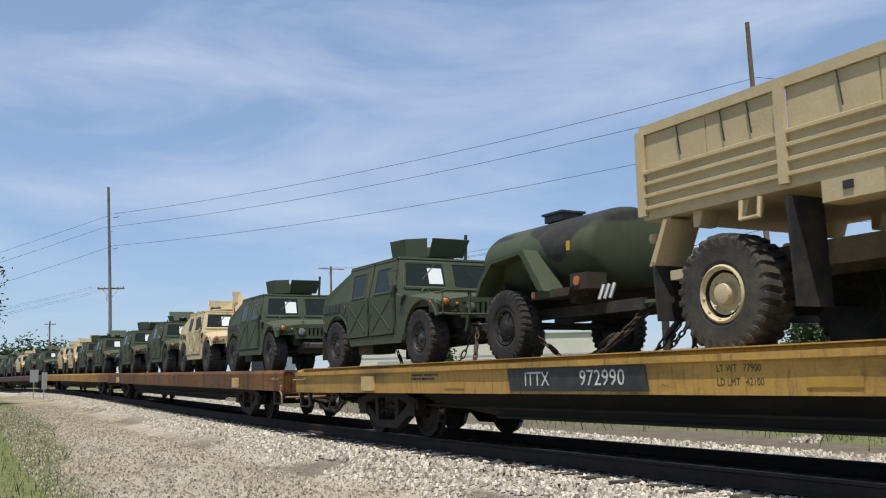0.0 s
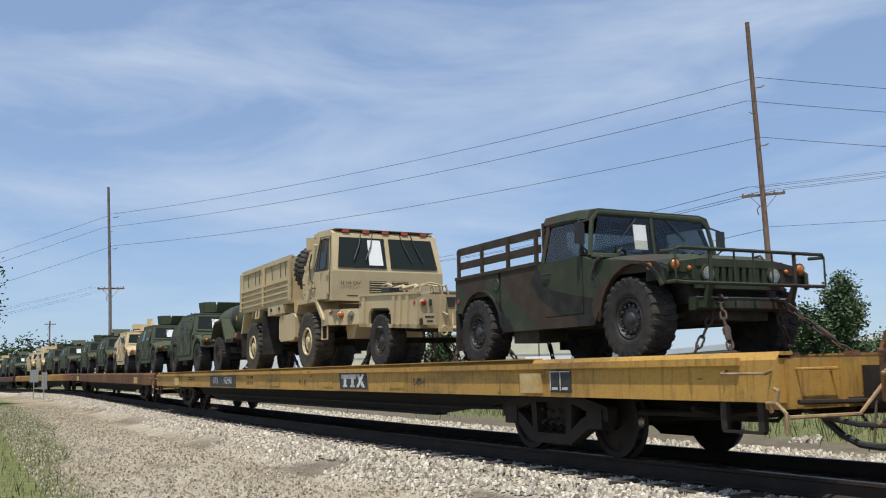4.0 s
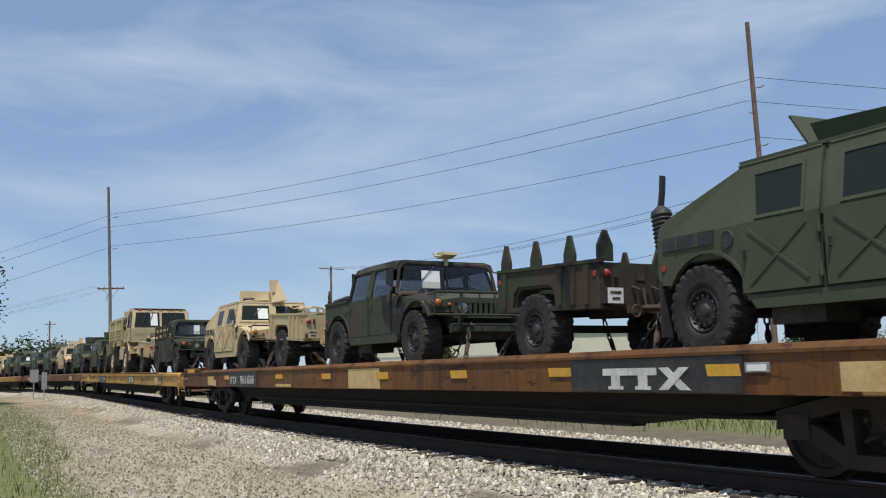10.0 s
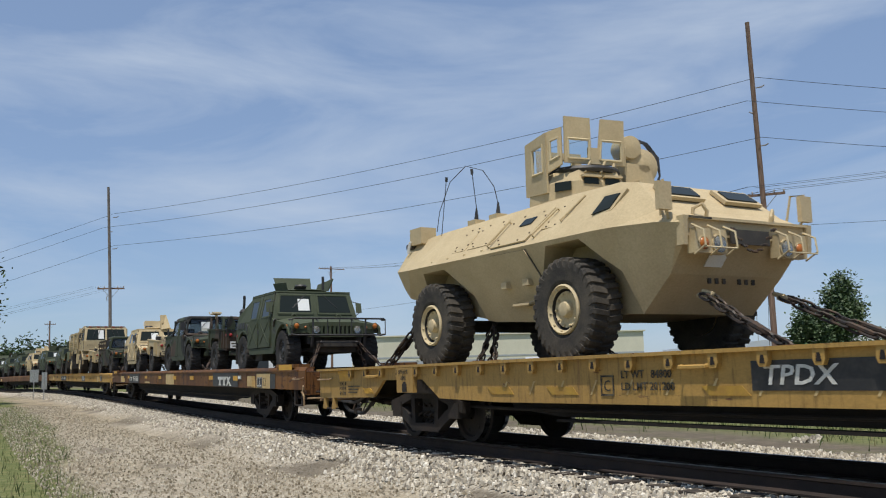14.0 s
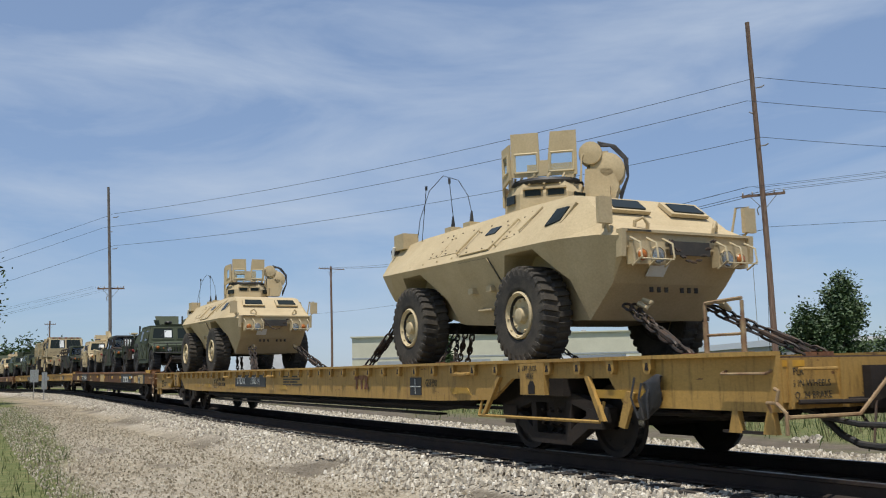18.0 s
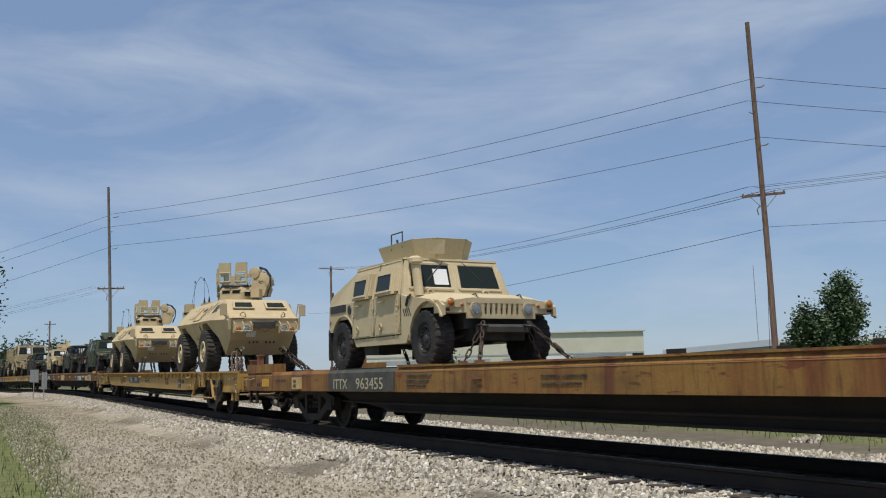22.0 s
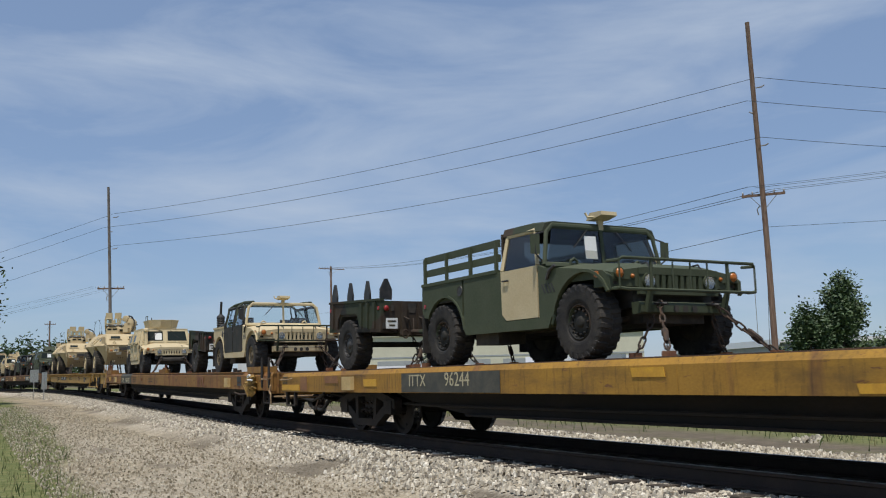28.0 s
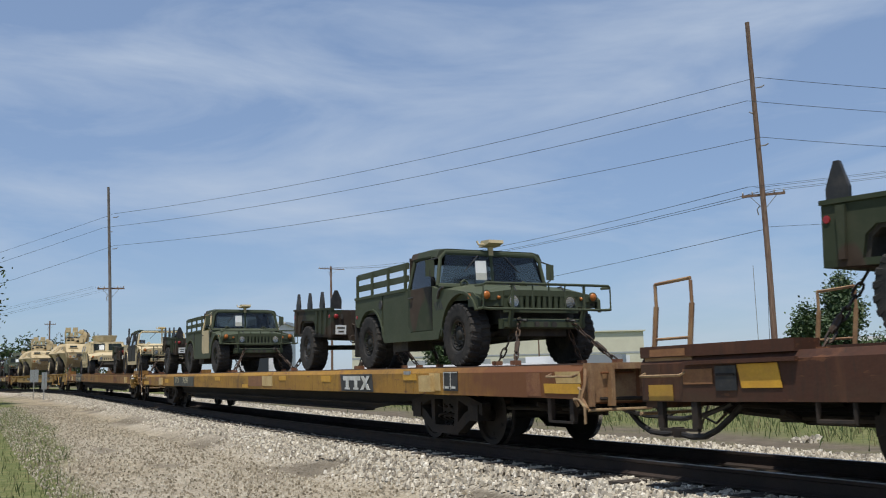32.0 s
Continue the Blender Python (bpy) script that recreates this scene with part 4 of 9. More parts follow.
def coupler(car, x, d, full=True):
    c = part("coupler", box(bmesh.new(), min(x, x + d * 0.42), max(x, x + d * 0.42), -0.09, 0.09, 0.72, 0.92), BOGIE, car, "rusty cast knuckle coupler", 0.02)
    slab("knuckle", RUST, c, [(x + d * 0.40, -0.16), (x + d * 0.60, -0.12), (x + d * 0.64, 0.02), (x + d * 0.55, 0.05), (x + d * 0.51, -0.02), (x + d * 0.45, 0.0), (x + d * 0.45, 0.17), (x + d * 0.38, 0.17)], 0.66, 0.97, 0.02, axis="z")
    if not full:
        return
    # the uncoupling rod across the end, with its bent handle at the corner
    bar("cut_lever", LEVER, car, [(x + d * 0.22, -1.34, 0.58), (x + d * 0.24, -0.5, 0.58), (x + d * 0.3, -0.1, 0.95)], 0.018, 6)
    if d > 0:
        bar("lever_handle", LEVER, car, [(x + d * 0.06, -1.36, 0.62), (x + d * 0.06, -1.41, 0.70), (x + d * 0.18, -1.43, 0.70), (x + d * 0.20, -1.42, 0.80), (x + d * 0.14, -1.40, 0.82)], 0.017, 6)
        bar("lever_handle", LEVER, car, [(x + d * 0.18, -1.43, 0.70), (x + d * 0.28, -1.43, 0.62), (x + d * 0.27, -1.42, 0.44)], 0.017, 6)
    # hoses that sag between the cars
    bar("brake_hose", BLACK, car, [(x - d * 0.30, -0.46, 0.64), (x - d * 0.16, -0.47, 0.52), (x + d * 0.02, -0.48, 0.39), (x + d * 0.20, -0.47, 0.315), (x + d * 0.40, -0.45, 0.30), (x + d * 0.62, -0.43, 0.33)], 0.033, 8)
    bar("brake_hose", BLACK, car, [(x - d * 0.35, -0.66, 0.66), (x + d * 0.00, -0.66, 0.55), (x + d * 0.34, -0.63, 0.50), (x + d * 0.62, -0.58, 0.50)], 0.026, 7)
    block("hose_coupling", BOGIE, car, x + d * 0.60 - 0.05, x + d * 0.60 + 0.05, -0.48, -0.39, 0.29, 0.38, 0.015)
    bar("safety_chain", CHAIN_DARK, car, [(x, -0.25, 0.62), (x + d * 0.2, -0.3, 0.44), (x + d * 0.4, -0.3, 0.52)], 0.014, 6)
    bar("train_pipe", BOGIE, car, [(x - d * 1.5, -0.52, 0.66), (x - d * 0.8, -0.5, 0.63), (x - d * 0.3, -0.46, 0.64)], 0.032, 7)
    bar("hose_hanger", CHAIN, car, [(x + d * 0.32, -0.45, 0.32), (x + d * 0.26, -0.3, 0.70)], 0.012, 5)
    bar("coupler_carrier", BOGIE, car, [(x + d * 0.12, -0.5, 0.70), (x + d * 0.12, 0.5, 0.70)], 0.03, 6)
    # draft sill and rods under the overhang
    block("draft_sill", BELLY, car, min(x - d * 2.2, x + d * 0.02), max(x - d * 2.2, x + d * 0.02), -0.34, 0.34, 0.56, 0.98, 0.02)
    bar("brake_rod", BOGIE, car, [(x - d * 2.4, -0.78, 0.52), (x - d * 1.1, -0.72, 0.54), (x - d * 0.5, -0.68, 0.58)], 0.028, 6)
    bar("brake_rod", BOGIE, car, [(x - d * 2.3, -0.30, 0.45), (x - d * 0.9, -0.28, 0.47), (x - d * 0.8, -0.28, 0.56)], 0.022, 6)
    bar("brake_lever", BOGIE, car, [(x - d * 1.25, -1.05, 0.60), (x - d * 1.15, -0.6, 0.50), (x - d * 1.15, 0.3, 0.52)], 0.03, 6)
    block("slack_adjuster", BOGIE, car, min(x - d * 0.9, x - d * 1.9), max(x - d * 0.9, x - d * 1.9), -0.66, -0.54, 0.49, 0.59, 0.02)


def panel(name, mat, car, x0, x1, z0, z1, y=-1.37, label="", skew=0.0):
    """A thin painted plate on the car's flank."""
    return slab(name, mat, car, [(x0 + skew, z1), (x0, z0), (x1, z0), (x1 + skew, z1)], y - 0.006, y, 0, label)


def flatcar(start, paint, label, style="flat", spin=True, sill_top=1.13, sill_bot=0.70, full=True, raised=(), posts=False):
    car = thing("flatcar", label, "flatcar", "cars of the train")
    aboard(car, start, 0, 0, 0)
    L = LENGTH
    Y = 1.37
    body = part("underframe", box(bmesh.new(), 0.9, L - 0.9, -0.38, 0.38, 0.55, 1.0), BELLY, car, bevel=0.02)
    for s in (-1, 1):
        if style == "flat":
            bm = bmesh.new()
            loft(bm, [[(x, a, b) for a, b in sill_profile(sill_top, sill_bot, Y, s)] for x in (0.30, L + 0.05)])
            part("side_sill", bm, paint, car)
            for x in (0.55, 3.9, 7.8, 11.7, 15.5, 19.4, 23.3, 26.5):
                block("sill_rib", paint, car, x - 0.02, x + 0.02, s * (Y - 0.01) - 0.014, s * (Y - 0.01) + 0.014, sill_bot + 0.004, sill_top - 0.075, 0)
        else:
            t, b = sill_top, sill_bot
            poly = [(0.29, t), (0.29, 0.62), (2.52, 0.64), (2.92, 0.91), (4.2, 0.91), (4.7, 0.64), (6.2, 0.60), (L - 6.2, 0.60), (L - 4.7, 0.64), (L - 4.2, 0.91), (L - 2.25, 0.91), (L - 2.0, 0.62), (L + 0.05, 0.62), (L + 0.05, t)]
            slab("side_sill", paint, car, poly, min(s * Y, s * (Y - 0.05)), max(s * Y, s * (Y - 0.05)), 0.004)
            block("top_flange", paint, car, 0.29, L + 0.05, min(s * (Y + 0.001), s * (Y + 0.07)), max(s * (Y + 0.001), s * (Y + 0.07)), t - 0.035, t + 0.002, 0.004)
            for q, dd in ((22.86, 0.20), (25.05, -0.13)):
                slab("gusset", paint, car, [(q - dd, 0.46), (q - dd + 0.07, 0.46), (q + dd + 0.07, 0.93), (q + dd, 0.93)], min(s * (Y + 0.002), s * (Y + 0.05)), max(s * (Y + 0.002), s * (Y + 0.05)), 0.006)
            for q in (0.49, 0.89, L - 0.47, L - 0.07):
                slab("step_bracket", paint, car, [(q - 0.075, 0.43), (q + 0.075, 0.43), (q + 0.035, 0.65), (q - 0.015, 0.65)], min(s * (Y - 0.06), s * Y), max(s * (Y - 0.06), s * Y), 0.006)
    if style == "flat":
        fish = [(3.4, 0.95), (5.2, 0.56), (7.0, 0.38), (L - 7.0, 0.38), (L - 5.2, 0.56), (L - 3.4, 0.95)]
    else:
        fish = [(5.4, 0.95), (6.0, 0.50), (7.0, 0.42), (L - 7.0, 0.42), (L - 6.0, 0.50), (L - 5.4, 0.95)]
    # webs and flanges carry painted shade in place of the car's own paint
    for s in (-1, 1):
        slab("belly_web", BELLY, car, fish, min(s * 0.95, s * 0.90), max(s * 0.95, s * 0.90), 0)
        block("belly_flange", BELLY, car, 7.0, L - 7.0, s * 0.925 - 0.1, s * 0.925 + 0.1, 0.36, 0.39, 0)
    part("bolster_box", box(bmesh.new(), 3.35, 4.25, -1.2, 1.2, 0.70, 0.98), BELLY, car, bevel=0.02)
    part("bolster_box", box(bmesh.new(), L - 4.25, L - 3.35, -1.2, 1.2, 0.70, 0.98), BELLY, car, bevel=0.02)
    for x, d in ((0.42, -1), (L - 0.08, 1)):
        end = block("end_sill", paint, car, x - 0.11, x + 0.11, -1.33, 1.33, 0.64, 1.075, 0.015)
        if not full:
            continue
        f = x + d * 0.115
        for y in (-1.24, -0.62, 0.62, 1.24):
            block("end_rib", paint, end, min(f, f + d * 0.05), max(f, f + d * 0.05), y - 0.02, y + 0.02, 0.65, 1.06, 0.004)
        block("striker", BOGIE, end, min(f, f + d * 0.09), max(f, f + d * 0.09), -0.30, 0.30, 0.62, 1.0, 0.02)
        bar("end_grab_iron", paint, end, [(f, -1.12, 0.98), (f + d * 0.07, -1.12, 0.98), (f + d * 0.07, -0.70, 0.98), (f, -0.70, 0.98)], 0.013, 6)
        bar("end_pipe", BOGIE, end, [(f + d * 0.03, -1.15, 0.70), (f + d * 0.05, -0.5, 0.69), (f + d * 0.05, 0.9, 0.69)], 0.022, 6)
    # deck boards, a dozen to a bay
    bays = 17
    for i in range(bays):
        x0 = 0.33 + (L - 0.31) * i / bays
        x1 = 0.33 + (L - 0.31) * (i + 1) / bays
        block("deck_panel", DECKING, car, x0 + 0.006, x1 - 0.006, -1.165, 1.165, 1.03, 1.09 - 0.004 * (i % 2), 0.004)
    bogie(car, 3.72, start, spin)
    bogie(car, L - 3.80, start, spin)
    coupler(car, 0.45, -1, full)
    coupler(car, L - 0.10, 1, full)
    if not full:
        return car
    # brake gear under the belly
    bar("brake_pipe", BELLY, car, [(1.0, -0.6, 0.56), (6.0, -1.0, 0.50), (L - 6, -1.0, 0.50), (L - 1, -0.6, 0.56)], 0.022, 6)
    part("air_tank", turned(bmesh.new(), [(0.05, -0.62), (0.2, -0.56), (0.22, -0.5), (0.22, 0.5), (0.2, 0.56), (0.05, 0.62)], 14, (L / 2, 1.05, 0.45), "x"), BELLY, car, smooth=True)
    for x, d in ((0.30, 1), (L + 0.05, -1)):
        # stirrup step and grab irons at each corner
        for s in (-1, 1):
            st = block("stirrup", BOGIE, car, min(x + d * 0.20, x + d * 0.68), max(x + d * 0.20, x + d * 0.68), s * 1.33 - 0.03, s * 1.33 + 0.03, 0.425, 0.45, 0.004)
            if style == "flat":
                for q in (0.22, 0.66):
                    block("hanger", BOGIE, st, x + d * q - 0.035, x + d * q + 0.035, s * 1.33 - 0.028, s * 1.33 + 0.028, 0.452, sill_bot + 0.02, 0.004)
            bar("grab_iron", LEVER, car, [(x + d * 0.06, s * 1.37, 0.97), (x + d * 0.06, s * 1.44, 0.945), (x + d * 0.58, s * 1.44, 0.945), (x + d * 0.58, s * 1.37, 0.97)], 0.014, 6)
    for x0, x1, z in raised:
        for s in (-1, 1):
            part("end_coaming", box(bmesh.new(), x0, x1, s * 1.2 - 0.17, s * 1.2 + 0.17, sill_top - 0.01, z), paint, car, bevel=0.02)
    for x in (3.52, 23.65):
        for s in (-1, 1):
            if style == "flat":
                block("jacking_pad", PATCH_PALE, car, x, x + 0.38, s * 1.40 - 0.045, s * 1.40 + 0.045, sill_bot + 0.04, sill_bot + 0.27, 0.012)
            else:
                p = block("jacking_pad", paint, car, x, x + 0.52, s * 1.408 - 0.036, s * 1.408 + 0.036, 0.72, 1.09, 0.012)
                slab("pad_slot", BELLY, p, [(x + 0.19, 0.73), (x + 0.19, 0.83), (x + 0.23, 0.88), (x + 0.29, 0.88), (x + 0.33, 0.83), (x + 0.33, 0.73)], min(s * 1.445, s * 1.452), max(s * 1.445, s * 1.452), 0)
    return car


def logo_plate(car, x, mat_back, mat_front, w=1.55, z0=0.76, z1=1.04):
    """The owner's mark as plain shapes: two barred posts and a cross."""
    if mat_back is None:
        p = car
    else:
        p = panel("logo_plate", mat_back, car, x, x + w, z0 - 0.03, z1 + 0.03, -1.374, skew=-0.06)
    f = w / 1.55

    def at(q):
        return x + q * f
    for k in (0, 1):
        a = 0.10 + 0.43 * k
        panel("logo_bar", mat_front, p, at(a), at(a + 0.42), z1 - 0.075, z1, -1.381)
        panel("logo_post", mat_front, p, at(a + 0.14), at(a + 0.28), z0 + 0.035, z1 - 0.075, -1.381)
        panel("logo_foot", mat_front, p, at(a + 0.09), at(a + 0.33), z0, z0 + 0.035, -1.381)
    a = 0.98
    slab("logo_cross", mat_front, p, [(at(a), z1), (at(a + 0.14), z1), (at(a + 0.44), z0), (at(a + 0.30), z0)], -1.388, -1.382, 0)
    slab("logo_cross", mat_front, p, [(at(a + 0.30), z1), (at(a + 0.44), z1), (at(a + 0.14), z0), (at(a), z0)], -1.393, -1.389, 0)


def text_bars(name, mat, car, x, z, rows, w, h=0.03, gap=0.055, y=-1.374):
    """Small writing as bars."""
    for r in range(rows):
        k = w * (1.0 - 0.12 * ((r * 7) % 3))
        panel(name, mat, car, x, x + k * 0.42, z - r * gap - h, z - r * gap, y)
        panel(name, mat, car, x + k * 0.48, x + k, z - r * gap - h, z - r * gap, y)


def consolidated_plate(car, x, z0=0.75, z1=1.0):
    p = panel("stencil_plate", BLACK, car, x, x + 0.42, z0, z1, -1.374)
    for k in (0, 1):
        panel("plate_mark", WHITE, p, x + 0.01 + 0.20 * k, x + 0.02 + 0.20 * k, z0 + 0.02, z1 - 0.02, -1.381)
        panel("plate_mark", WHITE, p, x + 0.05 + 0.20 * k, x + 0.16 + 0.20 * k, z0 + 0.03, z0 + 0.06, -1.381)
    panel("plate_mark", WHITE, p, x + 0.01, x + 0.41, z1 - 0.02, z1 - 0.008, -1.381)


CAR_A, CAR_B, CAR_C, CAR_D, CAR_E, CAR_F = -18.0, 10.19, 38.44, 66.75, 94.91, 123.15
CAR_1, CAR_2, CAR_3, CAR_4 = -46.25, -74.5, -102.75, -131.0
Z_TXT = 0.80


def build_cars():
    a = flatcar(CAR_A, YELLOW_A, "clean yellow flatcar with a black number panel")
    panel("number_panel", BLACK, a, 7.88, 10.45, 0.735, 1.01, -1.3745, skew=-0.05)
    lettering("reporting_mark", "ITTX", 0.24, WHITE, a, on_side(8.21, -1.384, Z_TXT))
    lettering("car_number", "972990", 0.25, WHITE, a, on_side(9.30, -1.384, Z_TXT), squeeze=1.05)
    lettering("weight_note", "LT WT   77900", 0.10, STENCIL, a, on_side(11.38, -1.3715, 0.915), squeeze=0.85)
    lettering("weight_note", "LD LMT 142100", 0.10, STENCIL, a, on_side(11.38, -1.3715, 0.79), squeeze=0.85)
    lettering("shop_note", "PH 11A1", 0.15, STENCIL, a, on_side(15.2, -1.3715, 0.80), squeeze=0.82)
    lettering("shop_note", "L-89-4", 0.15, STENCIL, a, on_side(20.52, -1.3715, 0.82), bold=0.003)
    text_bars("small_writing", STENCIL, a, 5.2, 0.98, 2, 0.8)
    logo_plate(a, 17.5, BLACK, WHITE, w=1.26, z0=0.77, z1=0.99)
    consolidated_plate(a, 24.2)
    for x in (6.2, 12.4, 13.4, 16.57, 19.66):
        panel("paint_patch", PATCH_DULL, a, x, x + 0.55, 0.77, 0.86, -1.373)
    for x in range(1, 9):
        block("cap_strip", YELLOW_A, a, 0.6 + 2.9 * x - 2.892, 0.6 + 2.9 * x, -1.386, -1.2, 1.131, 1.145, 0.004)
    block("cap_lip", YELLOW_A, a, 0.36, LENGTH - 0.36, -1.41, -1.371, 1.018, 1.085, 0.008)
    b = flatcar(CAR_B, YELLOW_B, "rust-brown flatcar with faded yellow patches and black panel", sill_top=1.18, sill_bot=0.735, raised=((0.35, 2.35, 1.25), (25.66, 26.88, 1.245)))
    panel("number_panel", BLACK, b, 5.45, 7.74, 0.75, 1.105, -1.3745)
    lettering("reporting_mark", "ITTX", 0.25, WHITE, b, on_side(5.52, -1.384, 0.815), squeeze=1.1)
    lettering("car_number", "961686", 0.28, WHITE, b, on_side(6.40, -1.384, 0.815), squeeze=1.42)
    for x, w, z0, z1, m in ((0.9, 0.85, 1.09, 1.22, PATCH), (5.0, 0.42, 0.92, 1.02, PATCH), (3.77, 0.35, 0.757, 0.912, PATCH_PALE), (11.97, 0.45, 0.91, 1.01, PATCH), (13.27, 1.35, 0.745, 1.08, PATCH_PALE), (14.51, 0.45, 0.90, 1.01, PATCH), (17.08, 0.46, 0.90, 1.01, PATCH), (19.52, 0.44, 0.91, 1.01, PATCH), (22.12, 0.42, 0.90, 1.01, PATCH), (23.79, 0.31, 0.745, 0.90, PATCH_PALE), (25.93, 0.88, 1.115, 1.235, PATCH)):
        panel("paint_patch", m, b, x, x + w, z0, z1, -1.3785 if m is PATCH else -1.3725, skew=-0.02)
    block("cap_lip", YELLOW_B, b, 0.36, LENGTH - 0.36, -1.39, -1.30, 1.095, 1.125, 0.006)
    panel("paint_patch", PATCH, b, 9.15, 9.6, 0.925, 1.015, -1.376, skew=-0.02)
    panel("paint_patch", PATCH_PALE, b, 9.15, 10.15, 0.757, 0.815, -1.3755)
    panel("logo_plate", BLACK, b, 19.95, 22.56, 0.745, 1.085, -1.3745)
    logo_plate(b, 20.44, None, WHITE, w=1.58, z0=0.77, z1=0.99)
    panel("paint_patch", PATCH_PALE, b, 24.2, 25.26, 0.74, 1.06, -1.3725)
    panel("paint_patch", BLACK, b, 25.262, 25.64, 0.74, 1.05, -1.3725)
    consolidated_plate(b, 24.25, 0.75, 0.98)
    for x0, x1, z0, z1 in ((24.76, 24.92, 0.80, 0.812), (24.76, 24.92, 0.955, 0.967), (24.76, 24.772, 0.8125, 0.9545), (24.908, 24.92, 0.8125, 0.9545)):
        panel("letter_box", STENCIL, b, x0, x1, z0, z1, -1.3765)
    tag = block("route_tag", GALV, b, 22.60, 22.88, -1.392, -1.376, 0.93, 1.02, 0.004, "bare metal card holder")
    panel("tag_card", PAPER, tag, 22.63, 22.85, 0.945, 1.0, -1.393)
    c = flatcar(CAR_C, YELLOW_C, "yellow tie-down flatcar with pockets and chain cleats along its sides", style="tie", sill_bot=0.68)
    panel("number_panel", BLACK, c, 10.42, 12.95, 0.745, 1.01, -1.372)
    lettering("reporting_mark", "TPDX", 0.24, WHITE, c, on_side(10.54, -1.382, Z_TXT), squeeze=1.25, bold=0.004, slant=0.2)
    lettering("car_number", "190314", 0.25, WHITE, c, on_side(11.75, -1.382, Z_TXT))
    lettering("weight_note", "LT WT   84800", 0.115, STENCIL, c, on_side(8.64, -1.381, 0.875), squeeze=1.05, bold=0.002)
    lettering("weight_note", "LD LMT 201200", 0.115, STENCIL, c, on_side(8.64, -1.381, 0.75), squeeze=1.05, bold=0.002)
    lettering("jack_note", "LIFT-JACK", 0.09, STENCIL, c, on_side(3.58, -1.449, 1.0), squeeze=0.8)
    lettering("jack_note", "HERE", 0.09, STENCIL, c, on_side(3.66, -1.449, 0.91), squeeze=0.8)
    lettering("jack_note", "LIFT-JACK", 0.09, STENCIL, c, on_side(23.71, -1.449, 1.0), squeeze=0.8)
    lettering("jack_note", "HERE", 0.09, STENCIL, c, on_side(23.79, -1.449, 0.91), squeeze=0.8)
    lettering("shop_note", "EOC 10", 0.085, STENCIL, c, on_side(1.19, -1.374, 0.835))
    lettering("shop_note", "M 921B", 0.085, STENCIL, c, on_side(1.19, -1.374, 0.755))
    lettering("shop_note", "60 CPLR", 0.085, STENCIL, c, on_side(1.19, -1.374, 0.675), squeeze=0.9)
    lettering("shop_note", "GSH90", 0.15, STENCIL, c, on_side(20.93, -1.374, 0.80), squeeze=0.85)
    text_bars("small_writing", STENCIL, c, 1.56, 0.83, 3, 0.46, 0.018, 0.05, y=-1.371)
    text_bars("small_writing", STENCIL, c, 14.2, 0.98, 4, 1.2, y=-1.371)
    plate_c = panel("stencil_plate", BLACK, c, 20.41, 20.80, 0.67, 0.93, -1.372)
    panel("plate_mark", WHITE, plate_c, 20.59, 20.605, 0.69, 0.91, -1.379)
    panel("plate_mark", WHITE, plate_c, 20.43, 20.78, 0.79, 0.803, -1.379)
    for q in (18.18, 18.40):
        panel("logo_bar", RUST, c, q, q + 0.19, 0.90, 0.97, -1.372)
        panel("logo_post", RUST, c, q + 0.06, q + 0.13, 0.74, 0.90, -1.372)
    slab("logo_cross", RUST, c, [(18.61, 0.97), (18.68, 0.97), (18.80, 0.74), (18.73, 0.74)], -1.378, -1.372, 0)
    slab("logo_cross", RUST, c, [(18.73, 0.97), (18.80, 0.97), (18.68, 0.74), (18.61, 0.74)], -1.384, -1.379, 0)
    for x0, x1, z0, z1 in ((8.30, 8.52, 0.69, 0.71), (8.30, 8.52, 0.89, 0.91), (8.30, 8.32, 0.711, 0.889), (8.50, 8.52, 0.711, 0.889)):
        panel("letter_box", STENCIL, c, x0, x1, z0, z1, -1.372)
    lettering("box_letter", "C", 0.17, STENCIL, c, on_side(8.345, -1.374, 0.74))
    # notes stencilled on the end of the car
    plate_end = block("end_note_plate", YELLOW_C, c, LENGTH + 0.051, LENGTH + 0.058, -1.32, -0.55, 0.70, 1.06, 0.002)
    for k, words in enumerate(("CPLR", "36 IN WHEELS", "NO. 24 BRAKE")):
        lettering("end_note", words, 0.085, STENCIL, plate_end, pose(LENGTH + 0.0595, -1.25, 0.93 - 0.10 * k, 90, 0, 90), squeeze=0.95)
    block("end_patch", PATCH, plate_end, LENGTH + 0.0585, LENGTH + 0.0625, -1.31, -1.05, 1.0, 1.055, 0)
    for x, w in ((1.22, 0.44), (2.25, 0.30), (6.1, 0.5), (7.4, 0.5), (9.9, 0.5), (14.0, 0.45), (21.8, 0.5), (25.1, 0.9)):
        panel("paint_patch", PATCH if x < 3 else PATCH_DULL, c, x, x + w, 0.91 if x == 1.22 else 0.70, 1.085 if x == 1.22 else 0.79, -1.3725, skew=-0.1)
    x = 1.66
    while x < LENGTH - 1.2:
        pk = slab("stake_pocket", YELLOW_C, c, [(x, 1.095), (x, 1.0), (x + 0.02, 0.955), (x + 0.10, 0.955), (x + 0.12, 1.0), (x + 0.12, 1.095)], -1.43, -1.371, 0.005)
        slab("pocket_slot", BELLY, pk, [(x + 0.045, 1.06), (x + 0.03, 0.985), (x + 0.09, 0.985), (x + 0.075, 1.06)], -1.4345, -1.4305, 0)
        if int(x * 10) % 3 == 0:
            slab("pocket_streak", PATCH_PALE, c, [(x + 0.04, 0.86), (x - 0.06, 0.70), (x - 0.03, 0.70), (x + 0.07, 0.86)], -1.3745, -1.371, 0)
        x += 0.592
